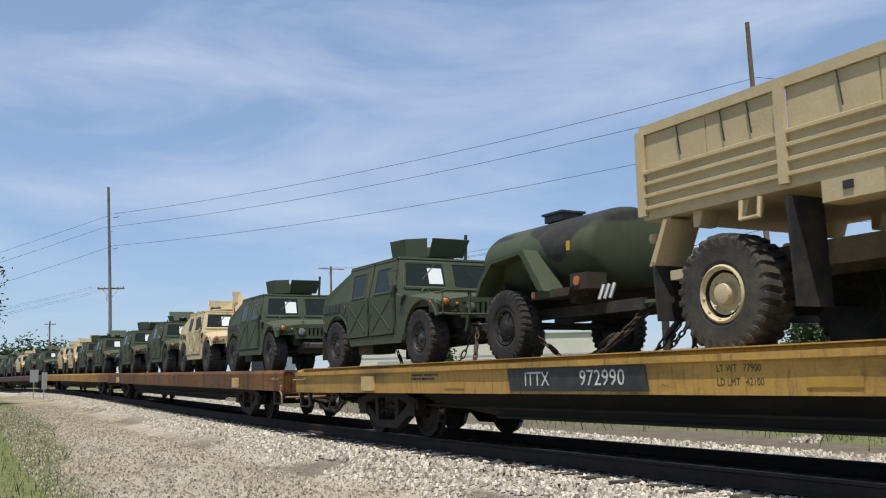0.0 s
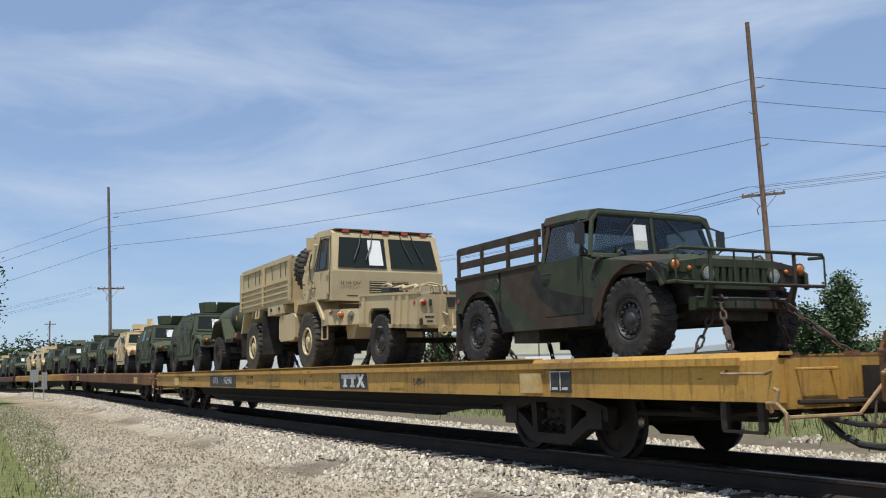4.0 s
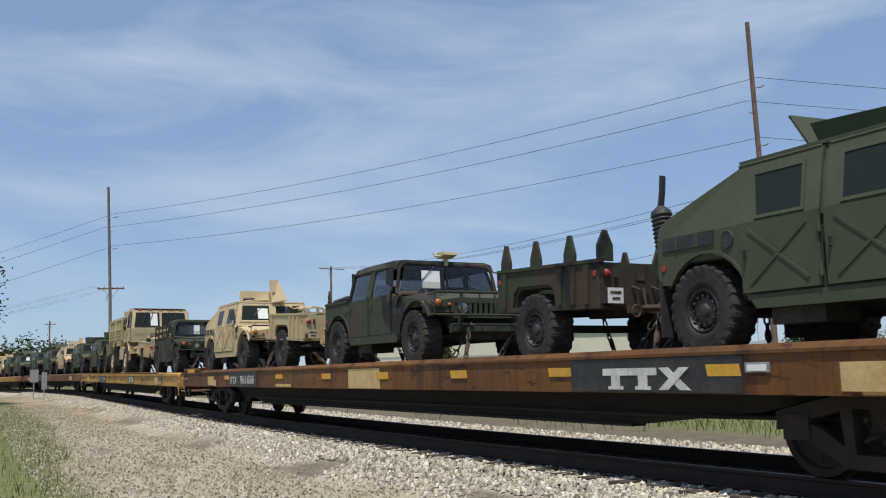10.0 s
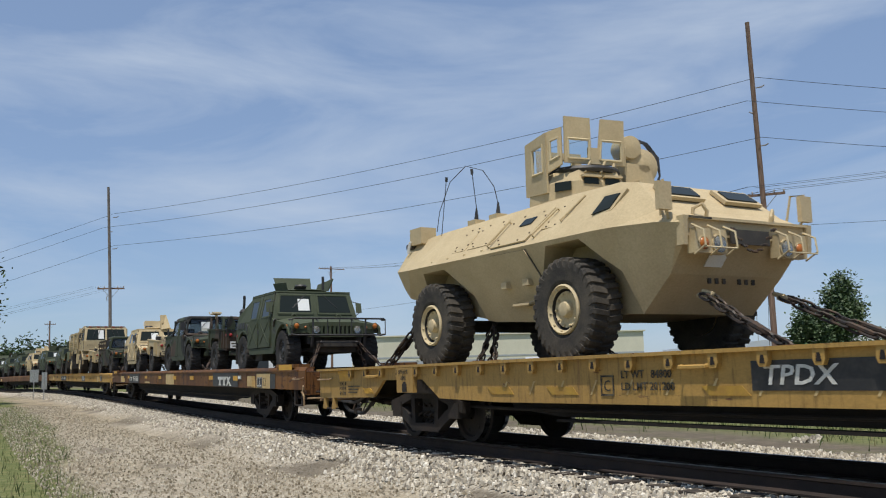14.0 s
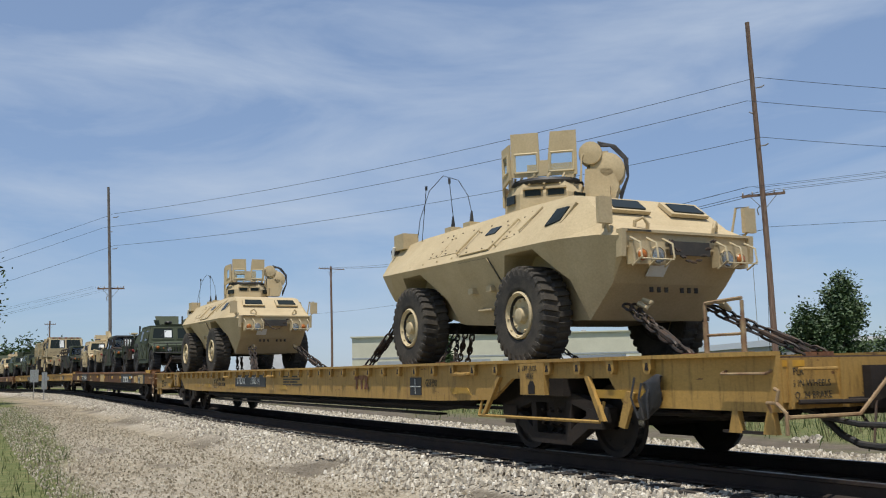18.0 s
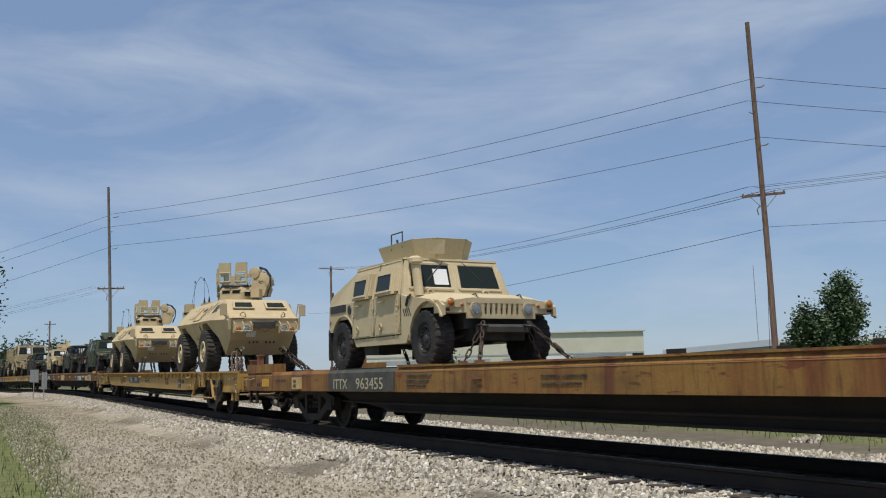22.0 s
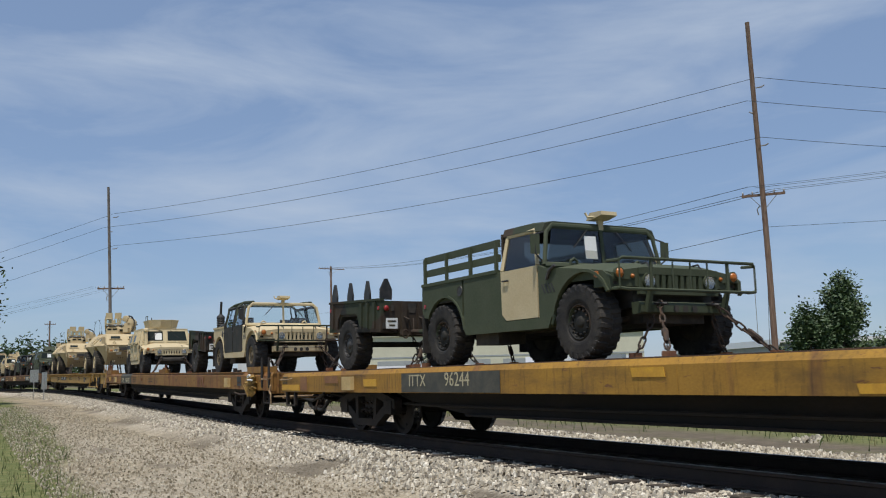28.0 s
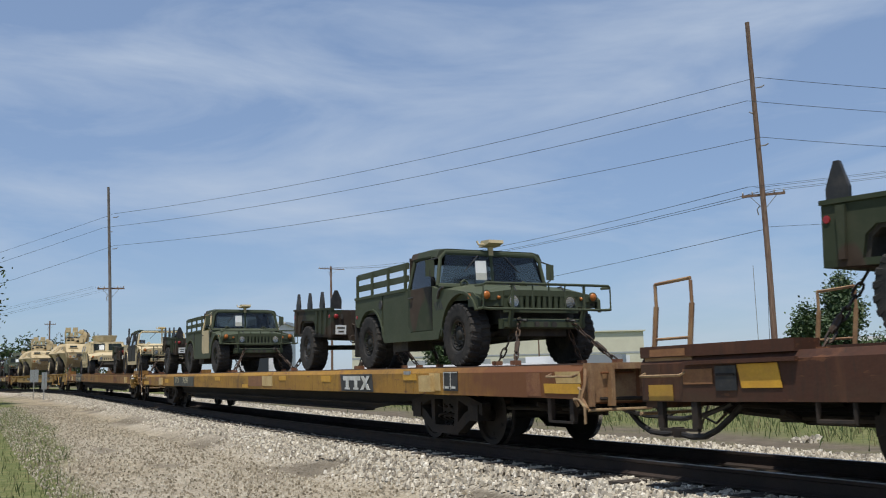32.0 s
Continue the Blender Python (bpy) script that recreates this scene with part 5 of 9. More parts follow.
    for x in (2.45, 9.6, 13.3, 22.0):
        bar("winch_bar", YELLOW_C, c, [(x, -1.37, 0.99), (x, -1.46, 0.97), (x + 0.34, -1.46, 0.97), (x + 0.34, -1.37, 0.99)], 0.024, 6)
    bar("hand_rail", YELLOW_C, c, [(22.55, -1.33, 0.66), (22.55, -1.40, 0.44), (25.15, -1.40, 0.45), (25.15, -1.33, 0.66)], 0.02, 6)
    bm = bmesh.new()
    rings = []
    for z, k, sh in ((0.50, 0.25, -0.04), (0.55, 0.55, -0.02), (0.62, 0.62, 0.06), (0.70, 0.8, 0.05), (0.78, 0.5, 0.13), (0.86, 0.62, 0.12), (0.93, 0.3, 0.20), (0.95, 0.1, 0.2)):
        rings.append([(25.95 + sh + 0.20 * k * math.cos(a) * (1 + 0.3 * math.sin(3 * a + 19 * z)), -1.43 + 0.07 * k * math.sin(a) * (1 + 0.2 * math.sin(2 * a + 5 * z)), z) for a in [i * math.pi / 8 for i in range(16)]])
    loft(bm, rings)
    lump = part("wrapped_valve", bm, BLACK, c, "dark cover tied over a valve", smooth=True)
    for q in range(3):
        bar("cord", BLACK, lump, [(25.85 + 0.1 * q, -1.47, 0.92 - 0.06 * q), (25.83 + 0.12 * q, -1.51, 0.72), (25.9 + 0.08 * q, -1.49, 0.52)], 0.012, 5)
    slab("valve_bracket", YELLOW_C, c, [(25.66, 0.78), (25.52, 0.42), (25.62, 0.40), (25.80, 0.76)], -1.44, -1.40, 0.006)
    end_stand(c, 26.65, -1.28, LEVER, 0.0, 0.24)
    d = flatcar(CAR_D, YELLOW_D, "rust-streaked orange-yellow flatcar with grey number panel", sill_top=1.09, raised=((0.35, 2.0, 1.27), (8.15, 9.0, 1.12), (9.0, 25.2, 1.105), (25.6, 26.85, 1.22)))
    grey = material("faded black panel", (0.05, 0.052, 0.045), 0.75, second=(0.09, 0.085, 0.065), amount=0.4, scale=4)
    panel("number_panel", grey, d, 5.31, 8.05, 0.71, 1.015, -1.3745)
    block("panel_cap", grey, d, 5.28, 8.08, -1.335, -1.17, 1.0905, 1.096, 0.001)
    slab("panel_edge", grey, d, [(-1.3735, 1.018), (-1.3215, 1.092), (-1.318, 1.0895), (-1.37, 1.0155)], 5.28, 8.09, 0, axis="x")
    slab("cap_edge", RUST_FLAT, d, [(-1.3735, 1.005), (-1.3215, 1.092), (-1.318, 1.0895), (-1.37, 1.002)], 8.10, 25.5, 0, axis="x", label="rusted upper edge of the side sill")
    text_bars("small_writing", STENCIL, d, 8.5, 0.96, 3, 0.8, 0.022, 0.075)
    text_bars("small_writing", STENCIL, d, 12.1, 0.92, 2, 0.9, 0.022, 0.09)
    block("sill_tag", RUST, d, 10.45, 10.72, -1.42, -1.373, 0.88, 0.93, 0.01)
    tan_letter = material("cream stencil", (0.50, 0.45, 0.30), 0.75, second=(0.34, 0.29, 0.18), amount=0.4, scale=6)
    lettering("reporting_mark", "ITTX", 0.25, tan_letter, d, on_side(5.54, -1.384, 0.745), squeeze=1.2)
    lettering("car_number", "963455", 0.27, tan_letter, d, on_side(6.55, -1.384, 0.745), squeeze=1.38)
    lettering("shop_note", "05R111", 0.12, STENCIL, d, on_side(17.0, -1.369, 0.84))
    logo_plate(d, 20.24, None, RUST, w=1.0, z0=0.72, z1=0.985)
    for q in (24.70, 24.90):
        panel("stencil_plate", BLACK, d, q, q + 0.17, 0.86, 1.0, -1.374, skew=-0.02)
    panel("stencil_plate", BLACK, d, 24.72, 25.10, 0.78, 0.84, -1.374)
    panel("paint_patch", PATCH, d, 1.43, 1.90, 0.79, 0.955, -1.373)
    pocket = block("jack_pocket", RUST, d, 1.07, 1.38, -1.385, -1.371, 0.76, 0.90, 0.004, "rusty pocket with two slots")
    for q in (1.11, 1.26):
        block("slot", BELLY, pocket, q, q + 0.09, -1.389, -1.3855, 0.79, 0.86, 0)
    lettering("jack_note", "JACK", 0.085, STENCIL, d, on_side(3.62, -1.449, 0.865), squeeze=0.8)
    lettering("jack_note", "HERE", 0.085, STENCIL, d, on_side(3.62, -1.449, 0.775), squeeze=0.8)
    text_bars("small_writing", STENCIL, d, 0.62, 0.92, 3, 0.16, 0.018, 0.05, y=-1.372)
    text_bars("small_writing", STENCIL, d, 2.35, 0.93, 1, 0.62, 0.03, y=-1.372)
    for x, z in ((0.36, 1.36), (0.90, 1.46)):
        st = block("stake_stub", RUST, d, x, x + 0.13, -1.32, -1.2, 1.10, z, 0.012)
        block("stake_cap", RUST, st, x - 0.02, x + 0.15, -1.335, -1.185, z + 0.001, z + 0.03, 0.008)
        block("stake_stub", RUST, d, x, x + 0.11, 1.2, 1.32, 1.10, z, 0.012)
    bar("stake_wire", CHAIN_DARK, d, [(0.45, -1.26, 1.33), (0.6, -1.27, 1.31), (0.78, -1.26, 1.33), (0.92, -1.25, 1.42)], 0.012, 5)
    bar("stake_wire", CHAIN_DARK, d, [(0.45, 1.24, 1.33), (0.65, 1.24, 1.32), (0.92, 1.26, 1.42)], 0.012, 5)
    for x in (0.96, 2.16):
        slab("end_strap", RUST, d, [(x, 1.27), (x - 0.05, 0.70), (x - 0.02, 0.70), (x + 0.04, 1.27)], -1.3785, -1.3725, 0)
    for x in (26.84, 27.38):
        slab("end_strap", BELLY, d, [(x, 1.42), (x - 0.03, 1.05), (x + 0.02, 0.76), (x + 0.09, 0.76), (x + 0.11, 1.05), (x + 0.07, 1.42)], -1.3955, -1.3725, 0.004)
    slab("lever_plate", YELLOW_D, d, [(26.02, 1.06), (25.98, 0.60), (26.06, 0.56), (26.20, 0.70), (26.24, 1.06)], -1.40, -1.374, 0.004)
    lump = part("strap_bundle", crumple(26.36, -1.48, 0.58, 1.04, 0.27, 0.11), WEBBING, d, "bundle of yellow webbing straps hung on the corner", smooth=False)
    for q in range(5):
        bar("strap_end", WEBBING, lump, [(26.22 + 0.09 * q, -1.55, 0.96 - 0.05 * q), (26.14 + 0.11 * q, -1.60, 0.80 + 0.04 * (q % 2)), (26.30 + 0.05 * q, -1.57, 0.62 - 0.03 * (q % 3))], 0.011, 4)
    bar("ratchet_handle", PAPER, lump, [(26.42, -1.58, 0.93), (26.74, -1.57, 0.93)], 0.022, 6)
    bar("ratchet_handle", PAPER, lump, [(26.42, -1.58, 1.00), (26.55, -1.57, 1.04)], 0.026, 6)
    for k, (x, w) in enumerate(((10.2, 0.18), (11.0, 0.10), (11.7, 0.26), (12.9, 0.12), (13.6, 0.2), (14.9, 0.14), (15.5, 0.1), (17.2, 0.22))):
        block("deck_cleat", BOGIE, d, x, x + w, 0.98, 1.10, 1.09, 1.17 + 0.03 * (k % 3), 0.01)
    bar("hanging_chain", CHAIN, d, [(24.4, -1.36, 0.62), (25.0, -1.38, 0.58), (25.5, -1.38, 0.60), (25.9, -1.38, 0.56)], 0.02, 6)
    e = flatcar(CAR_E, YELLOW_E, "faded yellow flatcar with rust stains and grey number panel", sill_top=1.07)
    panel("number_panel", grey, e, 5.7, 8.5, 0.71, 0.995, -1.3745)
    lettering("reporting_mark", "ITTX", 0.25, tan_letter, e, on_side(5.95, -1.384, Z_TXT))
    lettering("car_number", "96244", 0.28, tan_letter, e, on_side(7.05, -1.384, Z_TXT))
    logo_plate(e, 20.36, BLACK, WHITE, w=1.44, z0=0.74, z1=0.97)
    consolidated_plate(e, 24.32, 0.757, 1.02)
    for x, w, z0, z1, m in ((4.3, 0.5, 0.80, 0.92, PATCH), (11.06, 0.5, 0.88, 0.98, PATCH), (13.78, 0.45, 0.72, 0.80, PATCH), (14.31, 1.1, 0.76, 0.985, RUST_FLAT), (15.43, 0.78, 0.77, 0.985, PATCH_PALE), (16.7, 0.44, 0.89, 0.99, PATCH), (19.3, 0.5, 0.87, 0.98, PATCH), (22.98, 0.46, 0.90, 0.99, PATCH), (23.89, 0.33, 0.757, 1.0, PATCH_PALE), (26.88, 0.72, 0.755, 0.865, PATCH), (27.12, 0.48, 0.87, 1.0, PATCH_PALE), (0.32, 0.98, 0.73, 0.845, PATCH), (1.36, 0.34, 0.73, 0.99, RUST_FLAT), (2.6, 0.6, 0.86, 0.99, RUST_FLAT), (26.5, 0.3, 0.72, 0.99, RUST)):
        panel("paint_patch", m, e, x, x + w, z0, z1, -1.374, skew=-0.02)
    block("clearance_tag", GALV, e, 23.0, 23.24, -1.385, -1.371, 0.985, 1.035, 0.004)
    text_bars("small_writing", STENCIL, e, 0.36, 1.0, 3, 0.3, 0.022, 0.055, y=-1.3755)
    end = block("end_post", CREAM_RUST, e, LENGTH + 0.051, LENGTH + 0.075, -1.34, -0.25, 0.66, 1.09, 0.004, "cream end plate flaking to rust")
    for q in (-1.30, -1.02):
        block("end_angle", CREAM_RUST, end, LENGTH + 0.076, LENGTH + 0.16, q - 0.025, q + 0.025, 0.62, 1.08, 0.006)
    block("end_flange", CREAM_RUST, end, LENGTH + 0.076, LENGTH + 0.20, -0.99, -0.25, 1.02, 1.085, 0.006)
    bar("bent_rod", CREAM_RUST, end, [(LENGTH + 0.12, -1.36, 1.02), (LENGTH + 0.16, -1.40, 0.86), (LENGTH + 0.10, -1.41, 0.72), (LENGTH + 0.18, -1.40, 0.60)], 0.022, 6)
    f = flatcar(CAR_F, BROWN_F, "dark brown rusty flatcar with tie-down ladder frames", raised=((0.30, 2.12, 1.23),))
    panel("paint_patch", PATCH, f, 1.55, 1.98, 0.82, 1.03, -1.374, skew=-0.04)
    block("cap_lip", BROWN_F, f, 0.9, 2.15, -1.42, -1.371, 1.04, 1.075, 0.006)
    hatch = block("hatch_plate", BLACK, f, 1.26, 1.50, -1.386, -1.371, 0.80, 1.02, 0.004, "dark riveted hatch plate")
    block("hatch_bar", BELLY, hatch, 1.275, 1.485, -1.394, -1.3865, 0.93, 0.955, 0.002)
    panel("rust_stain", RUST_FLAT, f, 0.86, 1.22, 0.86, 1.0, -1.373)
    panel("rust_stain", PATCH_DULL, f, 0.40, 0.72, 0.71, 0.86, -1.373)
    panel("rust_stain", RUST_FLAT, f, 0.44, 0.90, 1.13, 1.20, -1.373)
    end_stand(f, 0.38, -1.30, CREAM_RUST, 0.07)
    end_stand(f, 0.38, 1.2, CREAM_RUST, 0.07)
    bar("step_hanger", BOGIE, f, [(2.28, -1.33, 0.72), (2.28, -1.34, 0.54), (2.62, -1.34, 0.54), (2.62, -1.33, 0.72)], 0.026, 6)
    flatcar(CAR_1, YELLOW_B, "rust-brown flatcar with stained sides", full=True)
    flatcar(CAR_2, YELLOW_E, "pale yellow weathered flatcar", spin=False, full=False)
    flatcar(CAR_3, BROWN_F, "dark brown weathered steel flatcar", spin=False, full=False)
    flatcar(CAR_4, BROWN_F, "dark brown flatcar far down the line", spin=False, full=False)


def crumple(x, y, z0, z1, w, th):
    """A crumpled bundle: rings that swell and twist unevenly."""
    rings = []
    for i in range(9):
        q = i / 8
        k = (0.35, 0.75, 0.62, 0.95, 0.70, 1.0, 0.78, 0.85, 0.30)[i]
        z = z0 + (z1 - z0) * q
        rings.append([(x + 0.06 * math.sin(7 * q) + w * 0.8 * k * math.cos(a) * (1 + 0.28 * math.sin(3 * a + 9 * q)), y + th * k * math.sin(a) * (1 + 0.3 * math.sin(5 * a + 14 * q)), z + 0.02 * math.sin(4 * a + 3 * i)) for a in [m * math.pi / 9 for m in range(18)]])
    return loft(bmesh.new(), rings)


def end_stand(car, x, y, mat, lean, low=0.0):
    """A folding ladder frame that stands at a car's corner."""
    s = part("end_stand", box(bmesh.new(), x - 0.04, x + 0.58, y - 0.05, y + 0.05, 1.08, 1.14), mat, car, "rusty upright ladder frame", 0.01)
    for q in (0.04, 0.51):
        bar("upright", mat, s, [(x + q, y, 1.12), (x + q + lean, y, 1.62 - low * 0.8)], 0.026, 6)
        bar("upper_upright", mat, s, [(x + q + lean, y, 1.60 - low * 0.8), (x + q + lean, y, 1.84 - low)], 0.017, 6)
    bar("top_rung", mat, s, [(x + 0.04 + lean, y, 1.84 - low), (x + 0.51 + lean, y, 1.86 - low)], 0.017, 6)
    bar("rung", mat, s, [(x + 0.04 + lean * 0.5, y, 1.30), (x + 0.51 + lean * 0.5, y, 1.30)], 0.014, 6)


build_cars()


# ---- wheels of road vehicles ----
def tyre_mesh(name, r, w, rim, lugs, knobbly=0.03, side=0.89, mat=None):
    """A tyre with a rounded carcass and two rows of staggered tread blocks in one body, turned round y."""
    bm = bmesh.new()
    h = w / 2
    k = knobbly
    # along the section: (y low, r low, y high, r high, half of the tread)
    rows = [(-0.80 * h, rim, 0), (-0.92 * h, rim + 0.02, 0), (-0.97 * h, rim + 0.05, 0), (-1.0 * h, r * 0.80, 0)]
    rows += [(-0.95 * h, r * side, -1, -1.01 * h, r * side), (-0.80 * h, r - k, -1, -0.92 * h, r - 0.008), (-0.70 * h, r - k, -1, -0.70 * h, r), (-0.10 * h, r - k, -1, -0.06 * h, r)]
    rows += [(a[0] * -1, a[1], 1, a[3] * -1, a[4]) for a in rows[:3:-1]] + [(-a[0], a[1], 0) for a in rows[3::-1]]
    rings = []
    for row in rows:
        ring = []
        for q in range(lugs):
            for c, on in ((0.0, 0), (0.07, 1), (0.5, 1), (0.57, 0)):
                high = (on if row[2] < 0 else 1 - on) if row[2] else 0
                y, rr = (row[3], row[4]) if high else (row[0], row[1])
                skew = 0.22 * abs(y) / h * (1 if row[2] else 0)
                a = 2 * math.pi * (q + c + skew) / lugs
                ring.append((rr * math.cos(a), y, rr * math.sin(a)))
        rings.append(ring)
    loft(bm, rings, False)
    return finish(name, bm, mat or RUBBER)


def rim_mesh(name, r, w, bolts, mat, hub=0.09, dish=0.03, dark=None):
    """A disc wheel; the outer face looks to -y."""
    bm = bmesh.new()
    o = -w / 2
    turned(bm, [(r, -o * 0.8), (r, o * 0.80), (r - 0.02, o * 0.88), (r - 0.035, o * 0.74), (r * 0.82, o * 0.70), (r * 0.80, o * 0.36), (r * 0.735, o * 0.36), (r * 0.715, o * 0.60), (r * 0.60, o * 0.50 - dish), (hub * 1.25, o * 0.50 - dish), (hub, o * 0.82), (hub * 0.6, o * 0.86), (0.01, o * 0.86)], 28)
    turned(bm, [(r - 0.004, -o * 0.72), (r * 0.5, -o * 0.50), (0.01, -o * 0.46)], 28)
    for k in range(bolts):
        a = 2 * math.pi * k / bolts
        turned(bm, [(0.018, o * 0.52 - dish), (0.018, o * 0.62 - dish), (0.008, o * 0.66 - dish)], 6, (r * 0.66 * math.cos(a), 0, r * 0.66 * math.sin(a)))
        turned(bm, [(0.012, o * 0.70), (0.012, o * 0.82)], 6, (r * 0.86 * math.cos(a + 0.13), 0, r * 0.86 * math.sin(a + 0.13)))
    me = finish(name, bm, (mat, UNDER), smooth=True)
    # shade of the deep groove and inner face is put into their colour
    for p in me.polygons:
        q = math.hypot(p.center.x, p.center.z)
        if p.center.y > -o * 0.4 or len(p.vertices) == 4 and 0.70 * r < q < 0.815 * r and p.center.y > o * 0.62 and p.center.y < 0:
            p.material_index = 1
    return me


TYRE_H = tyre_mesh("tyre", 0.46, 0.32, 0.225, 24, 0.018, 0.935)
TYRE_T = tyre_mesh("tyre", 0.59, 0.40, 0.27, 30, 0.026, 0.92, RUBBER_DUST)
TYRE_S = tyre_mesh("tyre", 0.62, 0.42, 0.30, 30, 0.028, 0.92, RUBBER_DUST)
TYRE_W = tyre_mesh("tyre", 0.49, 0.26, 0.26, 34, 0.016)
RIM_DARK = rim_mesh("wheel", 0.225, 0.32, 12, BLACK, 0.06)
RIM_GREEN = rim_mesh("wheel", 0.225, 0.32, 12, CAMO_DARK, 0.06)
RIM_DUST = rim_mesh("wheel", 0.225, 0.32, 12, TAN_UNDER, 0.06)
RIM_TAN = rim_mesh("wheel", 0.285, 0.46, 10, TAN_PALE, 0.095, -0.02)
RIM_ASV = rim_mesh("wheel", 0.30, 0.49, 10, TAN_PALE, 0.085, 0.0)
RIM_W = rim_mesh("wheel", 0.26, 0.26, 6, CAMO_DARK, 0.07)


def wheel(parent, x, y, z, rim, tyre):
    turn = 0 if y < 0 else 180
    w = part("wheel", rim, None, parent, m=pose(x, y, z, 0, 0, turn))
    part("tyre", tyre, None, w)
    return w


def arc(cx, cz, r, a0, a1, n=9):
    return [(cx + r * math.cos(radians(a0 + (a1 - a0) * i / n)), cz + r * math.sin(radians(a0 + (a1 - a0) * i / n))) for i in range(n + 1)]


def hexa(bm, low, high):
    """A block between two four-cornered rings."""
    return loft(bm, [low, high])


def lean_y(z):
    """Half width of the cabin at a height."""
    return 1.055 - max(0.0, z - 1.24) * 0.25


def flank(name, mat, parent, s, x0, x1, z0, z1, out0, out1, bevel=0.006, dx=0.0, label=""):
    """A plate on the cabin's leaning flank, from out0 to out1 beyond it; dx: how far its top is set back."""
    def ring(z, sh):
        a, b = lean_y(z) + out0, lean_y(z) + out1
        return [(x0 + sh, s * a, z), (x1 + sh, s * a, z), (x1 + sh, s * b, z), (x0 + sh, s * b, z)]
    bm = bmesh.new()
    hexa(bm, ring(z0, 0), ring(z1, dx))
    return part(name, bm, mat, parent, label, bevel)


def lamp(name, parent, x, y, z, r, lens, body, d=1, ring=True):
    """A round lamp that looks along x."""
    if ring:
        b = part(name, turned(bmesh.new(), [(r * 0.5, -d * 0.06), (r * 1.15, -d * 0.03), (r * 1.15, d * 0.01), (r, d * 0.012), (r, -d * 0.01)], 16, (x, y, z), "x"), body, parent, smooth=True)
        parent = b
    part("lens", turned(bmesh.new(), [(r * 0.98, 0), (r * 0.85, d * 0.018), (r * 0.5, d * 0.032), (0.004, d * 0.036)], 16, (x, y, z), "x"), lens, parent, smooth=True)


def humvee(label, paint, style, roof="slant", rim=RIM_DARK, guard=None, turret=None, gear=(), doors=None, door_mat=None, under=UNDER, group="", paper=True, brace=True):
    """A wide four-wheel-drive utility truck; x forwards, z from the deck, wheels at +-1.65.
    style: armoured, soft, pickup or open."""
    v = thing("utility_truck", label, "military vehicle", group or "utility trucks on the train")
    dm = door_mat or paint
    armoured = style == "armoured"
    # running gear
    block("chassis", under, v, -2.15, 2.1, -0.5, 0.5, 0.42, 0.74, 0.02)
    for x in (-1.65, 1.65):
        bar("axle", under, v, [(x, -0.8, 0.47), (x, 0.8, 0.47)], 0.05, 8)
        for s in (-1, 1):
            wheel(v, x, s * 0.92, 0.46, rim, TYRE_H)
            bar("suspension_arm", under, v, [(x - 0.25, s * 0.4, 0.52), (x, s * 0.78, 0.42), (x + 0.25, s * 0.4, 0.52)], 0.03, 6)
    bar("exhaust", under, v, [(1.2, 0.45, 0.45), (-0.6, 0.5, 0.4), (-2.2, 0.62, 0.45)], 0.045, 8)
    block("belly_tank", under, v, -0.95, -0.35, -0.95, -0.5, 0.28, 0.5, 0.03)
    # tub and rockers
    slab("tub", paint, v, [(-1.16, 0.78), (-1.12, 0.52), (-1.02, 0.44), (1.02, 0.44), (1.12, 0.56), (1.10, 0.80)], -1.03, 1.03, 0.02)
    for s in (-1, 1):
        slab("rocker", paint, v, [(-1.10, 0.56), (-1.0, 0.43), (1.0, 0.42), (1.08, 0.56)], min(s * 1.05, s * 1.09), max(s * 1.05, s * 1.09), 0.01)
        # front fender with its wheel arch
        fend = [(0.80, 0.52), (0.80, 1.23), (0.92, 1.19), (1.45, 1.115), (2.08, 1.0), (2.20, 0.92), (2.20, 0.80)] + arc(1.69, 0.46, 0.565, 36, 172, 10) + [(1.08, 0.46)]
        slab("front_fender", paint, v, fend, min(s * 1.02, s * 1.075), max(s * 1.02, s * 1.075), 0.012)
        slab("fender_lip", paint, v, arc(1.69, 0.46, 0.60, 33, 168, 10) + arc(1.69, 0.46, 0.565, 168, 33, 10), min(s * 1.05, s * 1.10), max(s * 1.05, s * 1.10), 0.004)
        rear_top = 1.24 if style in ("soft", "open", "pickup") else 1.24
        quarter = [(-1.12, rear_top), (-1.12, 0.52), (-1.09, 0.50)] + arc(-1.65, 0.46, 0.56, 8, 150, 10) + [(-2.32, 0.76), (-2.34, 0.84), (-2.32, rear_top)]
        slab("rear_quarter", paint, v, quarter, min(s * 1.02, s * 1.07), max(s * 1.02, s * 1.07), 0.012)
        slab("arch_lip", paint, v, arc(-1.65, 0.46, 0.592, 8, 148, 10) + arc(-1.65, 0.46, 0.56, 148, 8, 10), min(s * 1.05, s * 1.085), max(s * 1.05, s * 1.085), 0.004)
        block("mud_flap", RUBBER, v, -2.32, -2.29, s * 0.92 - 0.17, s * 0.92 + 0.17, 0.22, 0.80, 0.004)
        slab("wheel_housing", under, v, [(-2.25, 0.98), (-1.08, 0.98), (-1.08, 0.60), (-1.12, 0.60), (-1.12, 0.95), (-2.2, 0.95), (-2.2, 0.72), (-2.25, 0.72)], min(s * 0.6, s * 1.02), max(s * 0.6, s * 1.02), 0)
    # nose
    bm = bmesh.new()
    rings = []
